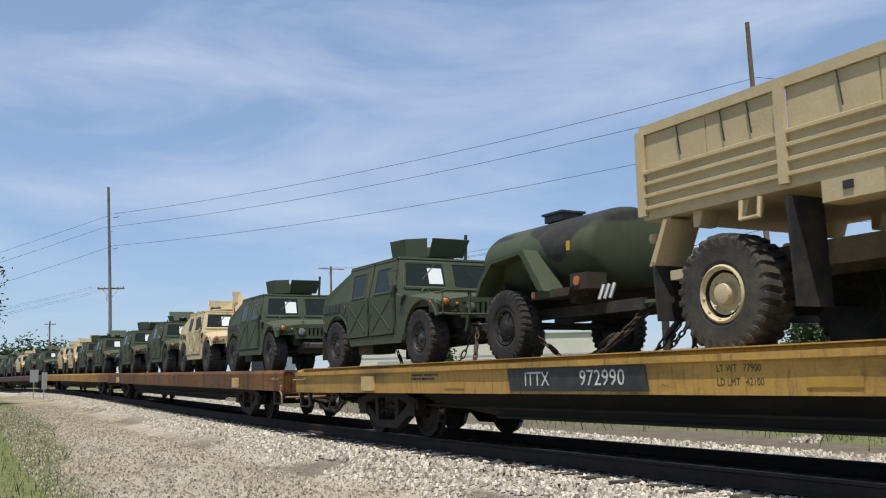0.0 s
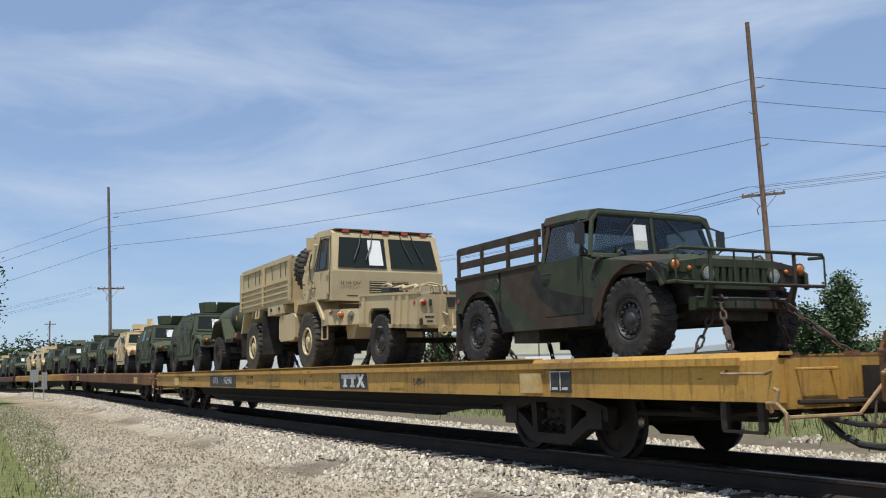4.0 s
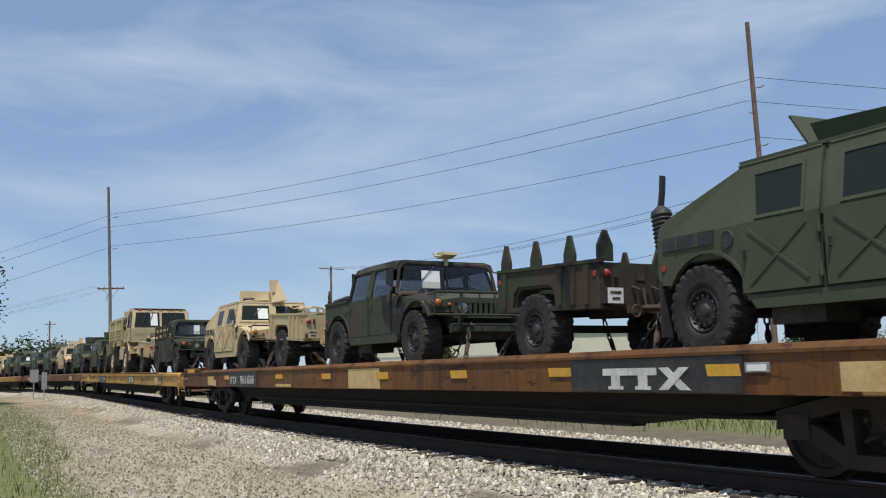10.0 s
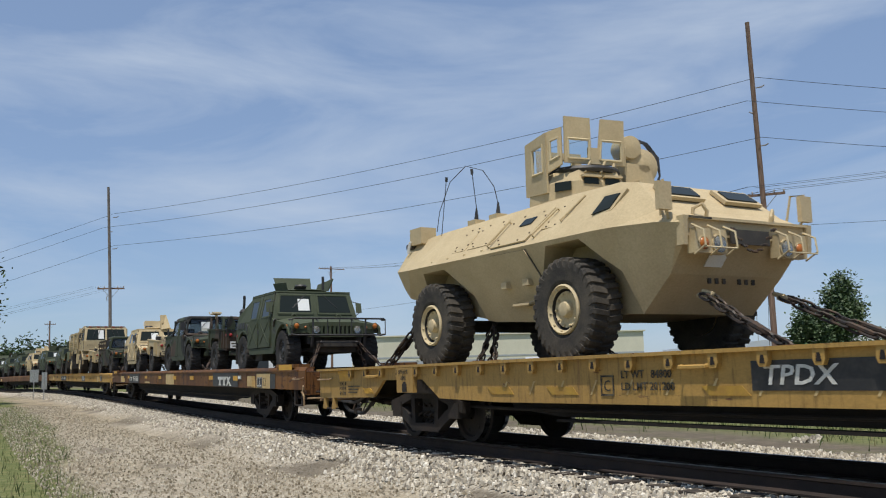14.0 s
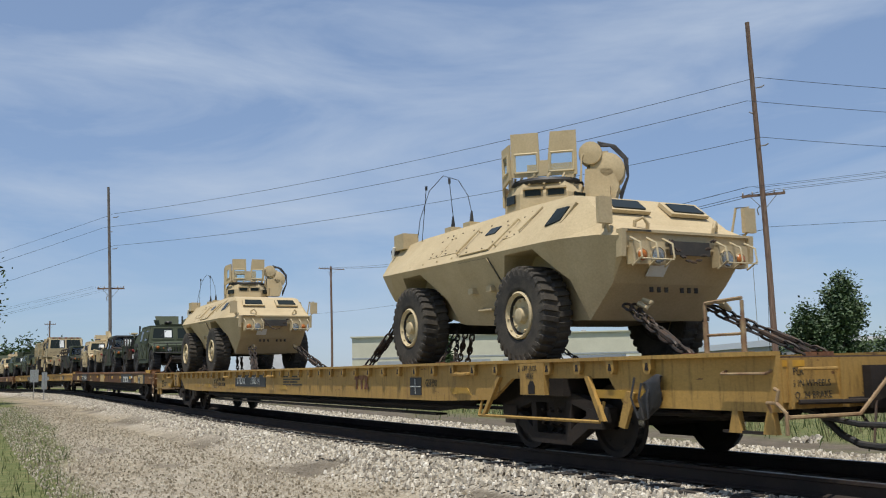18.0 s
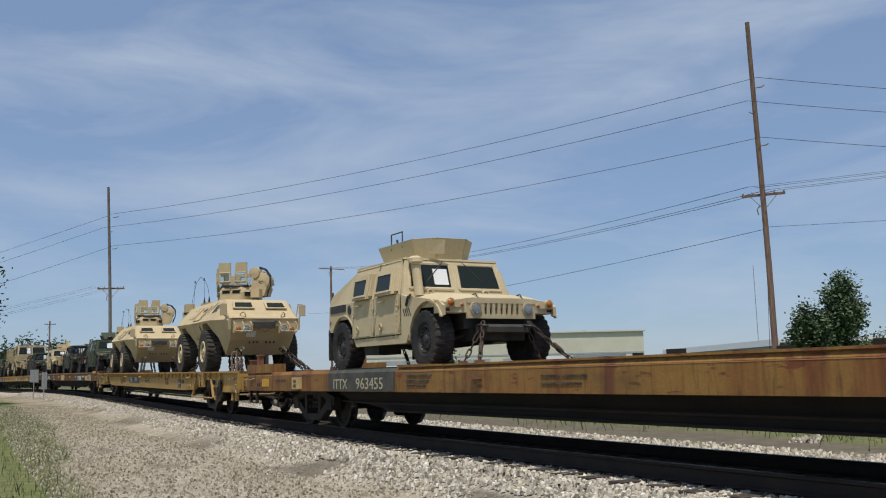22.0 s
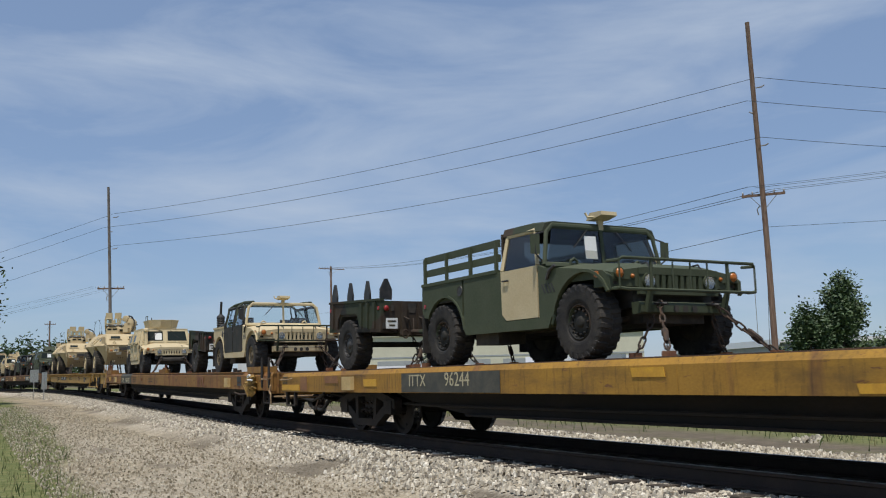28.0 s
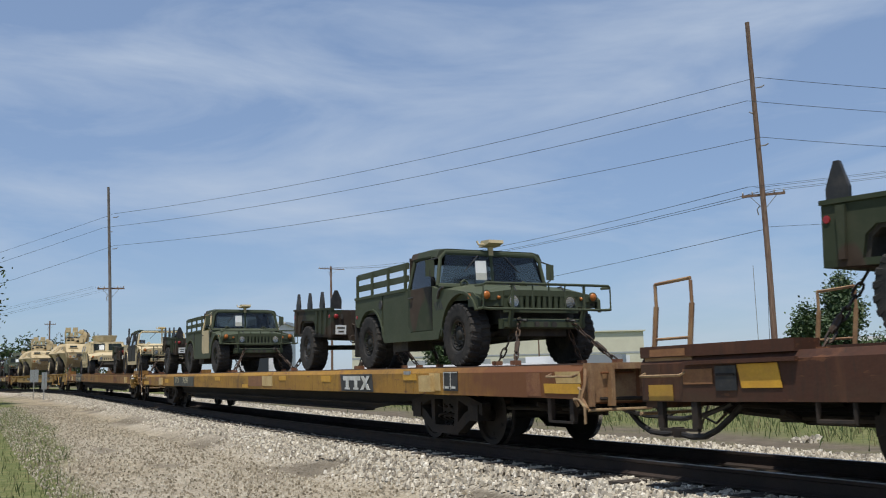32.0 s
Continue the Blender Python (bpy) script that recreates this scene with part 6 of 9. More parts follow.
    for x, top, edge, bot in ((1.05, 1.255, 1.16, 1.0), (1.5, 1.20, 1.075, 0.95), (2.0, 1.10, 0.985, 0.90), (2.19, 1.035, 0.955, 0.88)):
        rings.append([(x, y, z) for y, z in ((-1.03, bot), (-1.03, edge), (-0.86, edge + 0.035), (-0.52, top), (0.52, top), (0.86, edge + 0.035), (1.03, edge), (1.03, bot))])
    loft(bm, rings)
    hood = part("hood", bm, paint, v, bevel=0.012)
    for y in (-0.42, 0.42):
        bar("hood_latch", BLACK, hood, [(2.02, y, 1.09), (2.12, y, 1.10), (2.21, y, 1.0)], 0.012, 5)
    for y in (-0.55, 0.55):
        bar("lifting_ring", paint, v, [(1.12, y - 0.06, 1.22), (1.12, y - 0.055, 1.29), (1.12, y, 1.32), (1.12, y + 0.055, 1.29), (1.12, y + 0.06, 1.22)], 0.016, 6)
    block("engine_bay", BLACK, v, 1.05, 2.1, -0.64, 0.64, 0.60, 0.93, 0.02)
    g = block("grille", paint, v, 2.17, 2.225, -0.64, 0.64, 0.945, 1.02, 0.014)
    block("lower_bar", paint, g, 2.17, 2.225, -0.64, 0.64, 0.71, 0.775, 0.01)
    for i in range(8):
        y = -0.35 + 0.70 * i / 7
        block("slat", paint, g, 2.172, 2.222, y - 0.026, y + 0.026, 0.775, 0.945, 0.008)
    block("radiator", BLACK, v, 2.12, 2.15, -0.4, 0.4, 0.74, 0.98, 0)
    for s in (-1, 1):
        block("lamp_plate", paint, v, 2.165, 2.215, min(s * 0.376, s * 0.64), max(s * 0.376, s * 0.64), 0.776, 0.944, 0)
        bm = bmesh.new()
        prism(bm, [(2.20, s * 0.642), (2.17, s * 0.80), (2.13, s * 1.06), (1.9, s * 1.06), (1.9, s * 0.642)], 0.80, 0.97, "z")
        part("nose_cheek", bm, paint, v, bevel=0.012)
        lamp("headlight", v, 2.235, s * 0.49, 0.865, 0.088, LENS, paint)
        part("reflector", turned(bmesh.new(), [(0.08, 0.0), (0.04, -0.03), (0.01, -0.035)], 14, (2.24, s * 0.49, 0.865), "x"), CHROME, v, smooth=True)
        lamp("turn_signal", v, 2.21, s * 0.93, 0.95, 0.062, AMBER, paint)
        lamp("side_marker", v, 2.19, s * 0.72, 0.92, 0.03, AMBER, paint)
        block("unit_mark", STENCIL, v, 2.142, 2.152, min(s * 0.80, s * 1.02), max(s * 0.80, s * 1.02), 0.825, 0.86, 0)
        part("marker_reflector", turned(bmesh.new(), [(0.04, s * 1.078), (0.04, s * 1.09), (0.003, s * 1.092)], 10, (1.98, 0, 0.95)), AMBER, v)
        bar("tow_shackle", BLACK, v, [(2.24, s * 0.42 - 0.05, 0.64), (2.38, s * 0.42 - 0.05, 0.63), (2.42, s * 0.42, 0.63), (2.38, s * 0.42 + 0.05, 0.63), (2.24, s * 0.42 + 0.05, 0.64)], 0.018, 6)
    slab("bumper", under if armoured else paint, v, [(2.14, 0.52), (2.14, 0.66), (2.26, 0.66), (2.30, 0.62), (2.30, 0.54), (2.26, 0.52)], *((-0.46, 0.46) if armoured else (-0.70, 0.70)), 0.012)
    for i in range(0 if armoured else 3):
        y = -0.15 + 0.15 * i
        part("bumper_hole", turned(bmesh.new(), [(0.045, 2.302), (0.045, 2.305), (0.002, 2.305)], 10, (0, y, 0.58), "x"), UNDER, v)
    slab("skid_plate", under, v, [(2.1, 0.56), (1.5, 0.42), (1.5, 0.46), (2.1, 0.60)], -0.45, 0.45, 0)
    # engine vents low on the cowl
    for i in range(4):
        slab("cowl_vent", BLACK, v, [(1.10 + 0.05 * i, 0.98), (1.12 + 0.05 * i, 0.98), (1.17 + 0.05 * i, 0.86), (1.15 + 0.05 * i, 0.86)], -1.079, -1.072, 0)
    bar("intake_clamp", BLACK, v, [(1.2, -1.085, 1.03), (1.26, -1.10, 1.14), (1.34, -1.09, 1.19)], 0.02, 6)
    # windscreen
    if armoured:
        bm = bmesh.new()
        rings = []
        for z, xr, xf in ((1.20, -1.06, 1.07), (1.50, -1.02, 1.02), (1.80, -0.98, 0.95)):
            h = lean_y(z)
            rings.append([(xr, -h, z), (xf, -h, z), (xf, h, z), (xr, h, z)])
        loft(bm, rings)
        part("cabin_shell", bm, paint, v, bevel=0.02)
        block("cabin_core", UNDER, v, -1.06, 1.06, -1.035, 1.035, 0.76, 1.21, 0)
        for s in (-1, 1):
            block("cowl_plate", paint, v, 0.88, 1.10, min(s * 1.036, s * 1.058), max(s * 1.036, s * 1.058), 0.60, 1.215, 0.008)
        for s in (-1, 1):
            def front(z, a):
                x = 1.07 - (z - 1.20) * 0.2 + 0.004
                return x + a
            bm = bmesh.new()
            hexa(bm, [(front(1.36, 0), s * 0.10, 1.36), (front(1.36, 0), s * 0.90, 1.36), (front(1.36, 0.02), s * 0.90, 1.36), (front(1.36, 0.02), s * 0.10, 1.36)],
                 [(front(1.72, 0), s * 0.10, 1.72), (front(1.72, 0), s * 0.82, 1.72), (front(1.72, 0.02), s * 0.82, 1.72), (front(1.72, 0.02), s * 0.10, 1.72)])
            pane = part("windscreen", bm, GLASS_DARK, v)
            for (y0, z0, y1, z1) in ((0.06, 1.33, 0.92, 1.33), (0.06, 1.75, 0.84, 1.75), (0.07, 1.33, 0.07, 1.75), (0.91, 1.33, 0.84, 1.75)):
                bar("windscreen_frame", paint, v, [(front(z0, 0.012), s * y0, z0), (front(z1, 0.012), s * y1, z1)], 0.028, 5)
            bar("wiper", BLACK, v, [(front(1.76, 0.03), s * 0.2, 1.78), (front(1.5, 0.035), s * 0.55, 1.46)], 0.009, 5)
        if paper:
            bm = bmesh.new()
            hexa(bm, [(front(1.40, 0.022), -0.42, 1.40), (front(1.40, 0.022), -0.14, 1.40), (front(1.40, 0.025), -0.14, 1.40), (front(1.40, 0.025), -0.42, 1.40)],
                 [(front(1.66, 0.022), -0.42, 1.66), (front(1.66, 0.022), -0.14, 1.66), (front(1.66, 0.025), -0.14, 1.66), (front(1.66, 0.025), -0.42, 1.66)])
            part("paper_sheet", bm, PAPER, v, "white paper notice in the windscreen")
        slab("roof", paint, v, [(-1.0, -0.94), (0.95, -0.94), (0.98, -0.9), (0.98, 0.9), (0.95, 0.94), (-1.0, 0.94)], 1.803, 1.835, 0.01, axis="z")
    else:
        # hollow cabin: frame, glass, floor, seats
        xb, zb, xt, zt, hb, ht = 1.08, 1.235, 0.95, 1.70, 1.0, 0.90
        wf = part("windscreen_frame", tube(bmesh.new(), [(xb, -hb, zb), (xt + 0.02, -ht - 0.02, zt - 0.08), (xt, -ht + 0.08, zt), (xt, ht - 0.08, zt), (xt + 0.02, ht + 0.02, zt - 0.08), (xb, hb, zb)], 0.035, 8), paint, v, smooth=True)
        bar("centre_post", paint, wf, [(xb, 0, zb), (xt, 0, zt)], 0.03, 6)
        bar("base_bar", paint, wf, [(xb, -hb, zb), (xb, hb, zb)], 0.04, 6)
        for s in (-1, 1):
            bm = bmesh.new()
            hexa(bm, [(xb - 0.01, s * 0.04, zb + 0.03), (xb - 0.01, s * (hb - 0.05), zb + 0.03), (xb - 0.004, s * (hb - 0.05), zb + 0.03), (xb - 0.004, s * 0.04, zb + 0.03)],
                 [(xt - 0.01, s * 0.04, zt - 0.03), (xt - 0.01, s * (ht - 0.08), zt - 0.03), (xt - 0.004, s * (ht - 0.08), zt - 0.03), (xt - 0.004, s * 0.04, zt - 0.03)])
            ob = part("windscreen", bm, GLASS if style == "open" else VINYL, v)
            ob.visible_shadow = False
            bar("wiper", BLACK, v, [(xt + 0.05, s * 0.25, zt - 0.03), (xt + 0.09, s * 0.5, zt - 0.25)], 0.009, 5)
        if paper:
            k = [0.14, 0.50] if style == "soft" else [0.10, 0.30]
            bm = bmesh.new()
            hexa(bm, [(1.045, -k[1], 1.33), (1.045, -k[0], 1.33), (1.049, -k[0], 1.33), (1.049, -k[1], 1.33)], [(0.975, -k[1], 1.60), (0.975, -k[0], 1.60), (0.979, -k[0], 1.60), (0.979, -k[1], 1.60)])
            part("paper_sheet", bm, PAPER, v, "white paper notice in the windscreen")
        back = -0.98 if style in ("soft", "open") else 0.02
        block("dashboard", BLACK, v, 0.72, 1.03, -0.98, 0.98, 0.95, 1.25, 0.02)
        block("drive_tunnel", CAMO_DARK, v, back, 0.75, -0.42, 0.42, 0.76, 1.08, 0.03)
        for s in (-1, 1):
            for x in ((0.25,) if style == "pickup" else (0.25, -0.72)):
                st = block("seat", BLACK, v, x - 0.22, x + 0.22, s * 0.72 - 0.22, s * 0.72 + 0.22, 0.80, 0.98, 0.04)
                slab("seat_back", BLACK, st, [(x - 0.26, 0.95), (x - 0.34, 1.42), (x - 0.26, 1.44), (x - 0.16, 0.97)], s * 0.72 - 0.2, s * 0.72 + 0.2, 0.03)
        wheel_ring = [(0.62 + 0.06 * math.sin(a), 0.68 + 0.2 * math.cos(a), 1.18 + 0.19 * math.sin(a)) for a in [i * math.pi / 8 for i in range(17)]]
        bar("steering_wheel", BLACK, v, wheel_ring, 0.016, 5)
        slab("rear_bulkhead", paint, v, [(back, 0.76), (back, 1.24), (back + 0.04, 1.24), (back + 0.04, 0.76)], -1.02, 1.02, 0.006)
        if style == "open":
            for x in (0.02, -0.95):
                bar("roll_bar", GREEN, v, [(x, -1.0, 1.24), (x, -0.95, 1.68), (x, -0.82, 1.76), (x, 0.82, 1.76), (x, 0.95, 1.68), (x, 1.0, 1.24)], 0.028, 8)
            for s in (-1, 1):
                bar("roof_rail", GREEN, v, [(0.93, s * 0.78, 1.75), (0.02, s * 0.8, 1.78), (-0.95, s * 0.8, 1.77), (-1.05, s * 0.85, 1.60), (-1.06, s * 0.95, 1.26)], 0.022, 6)
        else:
            canvas = CAMO_DARK if style == "pickup" else paint
            rear = back - 0.02
            bm = bmesh.new()
            rings = []
            for x, z in ((0.95, 1.74), (0.5, 1.775), (0.0 if style == "pickup" else -0.4, 1.78), (rear + 0.12, 1.765), (rear, 1.70)):
                rings.append([(x, -0.98, z - 0.11), (x, -0.93, z - 0.02), (x, -0.80, z + 0.01), (x, 0.80, z + 0.01), (x, 0.93, z - 0.02), (x, 0.98, z - 0.11), (x, 0.93, z - 0.13), (x, 0.78, z - 0.03), (x, -0.78, z - 0.03), (x, -0.93, z - 0.13)])
            loft(bm, rings)
            part("canvas_roof", bm, canvas, v, "tight canvas top", smooth=True)
            # rear curtain with a clear panel
            for y0, y1, z0, z1 in ((-1.0, -0.62, 1.24, 1.70), (0.62, 1.0, 1.24, 1.70), (-0.62, 0.62, 1.24, 1.36), (-0.62, 0.62, 1.62, 1.70)):
                slab("rear_curtain", canvas, v, [(rear - 0.03 * (z - 1.24) * 0, z) for z in (z0, z1)] + [(rear + 0.02, z1), (rear + 0.02, z0)], y0, y1, 0)
            ob = slab("rear_pane", VINYL, v, [(rear, 1.36), (rear, 1.62), (rear + 0.006, 1.62), (rear + 0.006, 1.36)], -0.62, 0.62, 0)
            ob.visible_shadow = False
    # doors
    spans = ((-1.02, -0.08), (-0.04, 0.88)) if style != "pickup" else ((0.06, 0.92),)
    for s in (-1, 1):
        for i, (x0, x1) in enumerate(spans):
            if armoured:
                d = flank("door", dm, v, s, x0 + 0.01, x1 - 0.01, 0.58, 1.235, 0.012, 0.05, 0.012)
                if brace:
                    for (a, b, c, e) in ((x0 + 0.12, 0.66, x1 - 0.14, 1.16), (x0 + 0.12, 1.16, x1 - 0.14, 0.66)):
                        u = Vector((c - a, e - b)).normalized() * 0.015
                        slab("door_brace", dm, d, [(a - u.y, b + u.x), (c - u.y, e + u.x), (c + u.y, e - u.x), (a + u.y, b - u.x)], min(s * 1.105, s * 1.115), max(s * 1.105, s * 1.115), 0)
                else:
                    for q in range(7):
                        part("rivet", turned(bmesh.new(), [(0.012, s * 1.104), (0.012, s * 1.115), (0.002, s * 1.118)], 6, (x1 - 0.06, 0, 0.64 + 0.085 * q)), dm, d)
                    block("kick_panel", dm, d, x0 + 0.05, x1 - 0.12, min(s * 1.105, s * 1.113), max(s * 1.105, s * 1.113), 0.60, 0.74, 0.003)
                up = flank("door_upper", dm, v, s, x0 + 0.01, x1 - 0.01, 1.24, 1.78, 0.004, 0.03, 0.01)
                seam(up, [(x, s * (lean_y(z) + 0.012), z) for x, z in ((x0, 0.57), (x1, 0.57), (x1, 1.79), (x0, 1.79))], 0.009)
                bar("drip_rail", dm, up, [(x0 + 0.02, s * (lean_y(1.79) + 0.03), 1.79), (x1 - 0.02, s * (lean_y(1.79) + 0.03), 1.79)], 0.012, 5)
                wx0, wx1 = (x0 + 0.22, x1 - 0.20) if i == 0 else (x0 + 0.20, x1 - 0.14)
                wz0, wz1 = 1.29, 1.67
                if not brace:
                    bx = flank("window_box", dm, v, s, wx0 - 0.07, wx1 + 0.06, 1.25, 1.67, 0.02, 0.13, 0.012)
                    flank("window", GLASS_DARK, v, s, wx0, wx1 - 0.02, 1.32, 1.58, 0.122, 0.136, 0)
                    for (a0, a1, b0, b1) in ((wx0 - 0.03, wx1 + 0.01, 1.58, 1.61), (wx0 - 0.03, wx1 + 0.01, 1.29, 1.32), (wx0 - 0.03, wx0, 1.32, 1.58), (wx1 - 0.02, wx1 + 0.01, 1.32, 1.58)):
                        flank("window_frame", dm, bx, s, a0, a1, b0, b1, 0.125, 0.15, 0.004)
                    flank("box_post", dm, bx, s, wx1 + 0.065, wx1 + 0.10, 1.29, 1.66, 0.03, 0.10, 0.006)
                    ring_at = [(x0 + 0.28 + 0.045 * math.cos(a), s * 1.128, 0.73 + 0.055 * math.sin(a)) for a in [k * math.pi / 5 for k in range(11)]]
                    bar("lifting_ring", dm, d, ring_at, 0.013, 6)
                    bar("grab_handle", dm, d, [(x0 + 0.24, s * 1.10, 1.16), (x0 + 0.24, s * 1.15, 1.15), (x0 + 0.40, s * 1.15, 1.15), (x0 + 0.40, s * 1.10, 1.16)], 0.016, 6)
                    for q in range(5):
                        block("sill_stud", dm, d, x0 + 0.1 + 0.17 * q, x0 + 0.13 + 0.17 * q, min(s * 1.06, s * 1.10), max(s * 1.06, s * 1.10), 0.535, 0.565, 0.006)
                    for q in range(4):
                        flank("box_bolt", dm, bx, s, wx0 - 0.05 + q * 0.17, wx0 - 0.03 + q * 0.17, 1.63, 1.65, 0.125, 0.14, 0)
                else:
                    flank("window", GLASS_DARK, v, s, wx0, wx1, wz0, wz1, 0.02, 0.036, 0)
                    for (a0, a1, b0, b1) in ((wx0 - 0.03, wx1 + 0.03, wz1, wz1 + 0.03), (wx0 - 0.03, wx1 + 0.03, wz0 - 0.03, wz0), (wx0 - 0.03, wx0, wz0, wz1), (wx1, wx1 + 0.03, wz0, wz1)):
                        flank("window_frame", dm, v, s, a0, a1, b0, b1, 0.02, 0.045, 0.004)
                bar("door_handle", BLACK if paint not in (TAN, TAN_PALE) else paint, d, [(x0 + 0.07, s * 1.11, 0.98), (x0 + 0.07, s * 1.135, 0.98), (x0 + 0.07, s * 1.135, 0.90), (x0 + 0.07, s * 1.11, 0.90)], 0.012, 5)
                for z in (0.72, 1.10):
                    bar("hinge", dm, d, [(x1 - 0.0, s * 1.112, z - 0.06), (x1 - 0.0, s * 1.112, z + 0.06)], 0.02, 6)
            else:
                low = [(x0 + 0.01, 1.235), (x0 + 0.02, 0.66), (x0 + 0.12, 0.57), (x1 - 0.02, 0.57), (x1 - 0.01, 1.235)]
                d = slab("door", dm, v, low, min(s * 1.04, s * 1.075), max(s * 1.04, s * 1.075), 0.012)
                top0 = 0.05 if (i == 0 and style != "pickup") else 0.0
                tf = 0.15 if i == len(spans) - 1 else 0.0
                z1 = 1.66
                fr = [(x0 + 0.02, 1.24), (x0 + 0.04 + top0, z1), (x1 - 0.04 - tf, z1), (x1 - 0.03, 1.24)]
                for a, b in zip(fr, fr[1:]):
                    bar("door_frame", dm, d, [(a[0], s * (lean_y(a[1]) - 0.005), a[1]), (b[0], s * (lean_y(b[1]) - 0.005), b[1])], 0.032, 6)
                bm = bmesh.new()
                loft(bm, [[(p[0], s * (lean_y(p[1]) - 0.005 - q), p[1]) for p in fr] for q in (0.0, 0.006)])
                ob = part("window", bm, GLASS if style == "open" else VINYL, d)
                ob.visible_shadow = False
                bar("door_handle", BLACK, d, [(x0 + 0.08, s * 1.08, 1.10), (x0 + 0.08, s * 1.10, 1.10), (x0 + 0.2, s * 1.10, 1.10), (x0 + 0.2, s * 1.08, 1.10)], 0.012, 5)
        if style == "open" and s > 0 or not brace:
            continue
        arm = bar("mirror_arm", BLACK, v, [(0.98, s * 1.0, 1.28), (1.03, s * 1.12, 1.36), (1.01, s * 1.12, 1.58), (0.95, s * 0.95, 1.62)], 0.012, 5)
        block("mirror", BLACK if not (paint is GREEN) else paint, arm, 0.99, 1.03, s * 1.12 - 0.07, s * 1.12 + 0.07, 1.36, 1.58, 0.012)
    # rear
    if armoured or roof == "slant" and style == "armoured":
        bm = bmesh.new()
        rings = []
        for x, zt, h in ((-2.34, 1.36, 1.02), (-2.2, 1.43, 1.03), (-1.0, 1.79, 0.915)):
            rings.append([(x, -1.05, 0.96), (x, -1.05, 1.22), (x, -h, zt), (x, h, zt), (x, 1.05, 1.22), (x, 1.05, 0.96)])
        loft(bm, rings)
        part("slant_back", bm, paint, v, bevel=0.02)
        for s in (-1, 1):
            block("side_vent", BLACK, v, -2.22, -1.42, min(s * 1.071, s * 1.082), max(s * 1.071, s * 1.082), 1.10, 1.24, 0.004)
            for q in range(2 if brace else 0):
                block("vent_bar", paint, v, -2.0 + 0.32 * q, -1.97 + 0.32 * q, min(s * 1.082, s * 1.09), max(s * 1.082, s * 1.09), 1.10, 1.24, 0)
        part("fuel_filler", turned(bmesh.new(), [(0.09, -1.075), (0.085, -1.085), (0.06, -1.08), (0.01, -1.08)], 14, (-1.22, 0, 1.12)), BLACK, v)
    else:
        xr, xf = -2.32, (-1.02 if style != "pickup" else -0.02)
        block("bed_floor", paint, v, xr, xf, -1.02, 1.02, 0.97, 1.02, 0.006)
        block("tailgate", paint, v, xr - 0.04, xr, -1.05, 1.05, 0.92, 1.24, 0.012)
        for s in (-1, 1):
            block("bed_rail", paint, v, xr, xf, min(s * 1.0, s * 1.085), max(s * 1.0, s * 1.085), 1.235, 1.275, 0.01)
            if style == "pickup":
                slab("bed_side", paint, v, [(-1.07, 1.24), (-1.07, 0.54), (0.03, 0.54), (0.03, 1.24)], min(s * 1.03, s * 1.07), max(s * 1.03, s * 1.07), 0.008)
                for x in (-2.24, -1.5, -0.76, -0.06):
                    block("rack_post", paint, v, x - 0.025, x + 0.025, min(s * 1.03, s * 1.07), max(s * 1.03, s * 1.07), 1.24, 1.62, 0.006)
                for z in (1.42, 1.60):
                    block("rack_slat", paint, v, -2.3, -0.02, min(s * 0.995, s * 1.029), max(s * 0.995, s * 1.029), z - 0.045, z + 0.045, 0.006)
        if style == "pickup":
            part("fuel_filler", turned(bmesh.new(), [(0.08, -1.073), (0.075, -1.083), (0.05, -1.078), (0.01, -1.078)], 14, (-1.05, 0, 1.08)), BLACK, v)
        else:
            part("fuel_filler", turned(bmesh.new(), [(0.08, -1.073), (0.075, -1.083), (0.05, -1.078), (0.01, -1.078)], 14, (-1.16, 0, 1.08)), BLACK, v)
            bar("stowed_load", BLACK, v, [(-2.2, -0.9, 1.30), (-1.5, -0.9, 1.33), (-1.1, -0.88, 1.30)], 0.05, 8)
    for s in (-1, 1):
        lamp("tail_light", v, -2.36, s * 0.92, 0.98, 0.055, RED, paint, -1)
        part("side_reflector", turned(bmesh.new(), [(0.035, s * 1.073), (0.035, s * 1.082), (0.002, s * 1.083)], 8, (-2.22, 0, 0.93)), RED, v)
    slab("rear_bumper", BLACK, v, [(-2.36, 0.58), (-2.36, 0.70), (-2.28, 0.70), (-2.28, 0.58)], -0.9, 0.9, 0.01)
    # brush guard
    if guard:
        z0, z1 = 0.755, 1.10
        fr = bar("brush_guard", guard, v, [(2.20, -1.10, z1 - 0.02), (2.40, -1.10, z1 - 0.03), (2.42, -1.06, z1), (2.42, 1.06, z1), (2.40, 1.10, z1 - 0.03), (2.20, 1.10, z1 - 0.02)], 0.020, 7)
        bar("lower_rail", guard, fr, [(2.28, -1.10, z0), (2.40, -1.10, z0), (2.42, -1.0, z0 - 0.01), (2.42, 1.0, z0 - 0.01), (2.40, 1.10, z0), (2.28, 1.10, z0)], 0.020, 7)
        for y in (-1.10, -0.62, -0.28, 0.0, 0.28, 0.62, 1.10):
            bar("guard_bar", guard, fr, [(2.41, y, z0), (2.41, y, z1 - 0.02)], 0.022 if abs(y) == 0.62 else 0.011, 6)
        for s in (-1, 1):
            slab("guard_bracket", guard, fr, [(2.27, 0.55), (2.31, 0.68), (2.39, 0.80), (2.43, 0.76), (2.34, 0.53)], s * 0.62 - 0.02, s * 0.62 + 0.02, 0.004)
    if turret:
        turret(v, paint)
    for g in gear:
        g(v, paint)
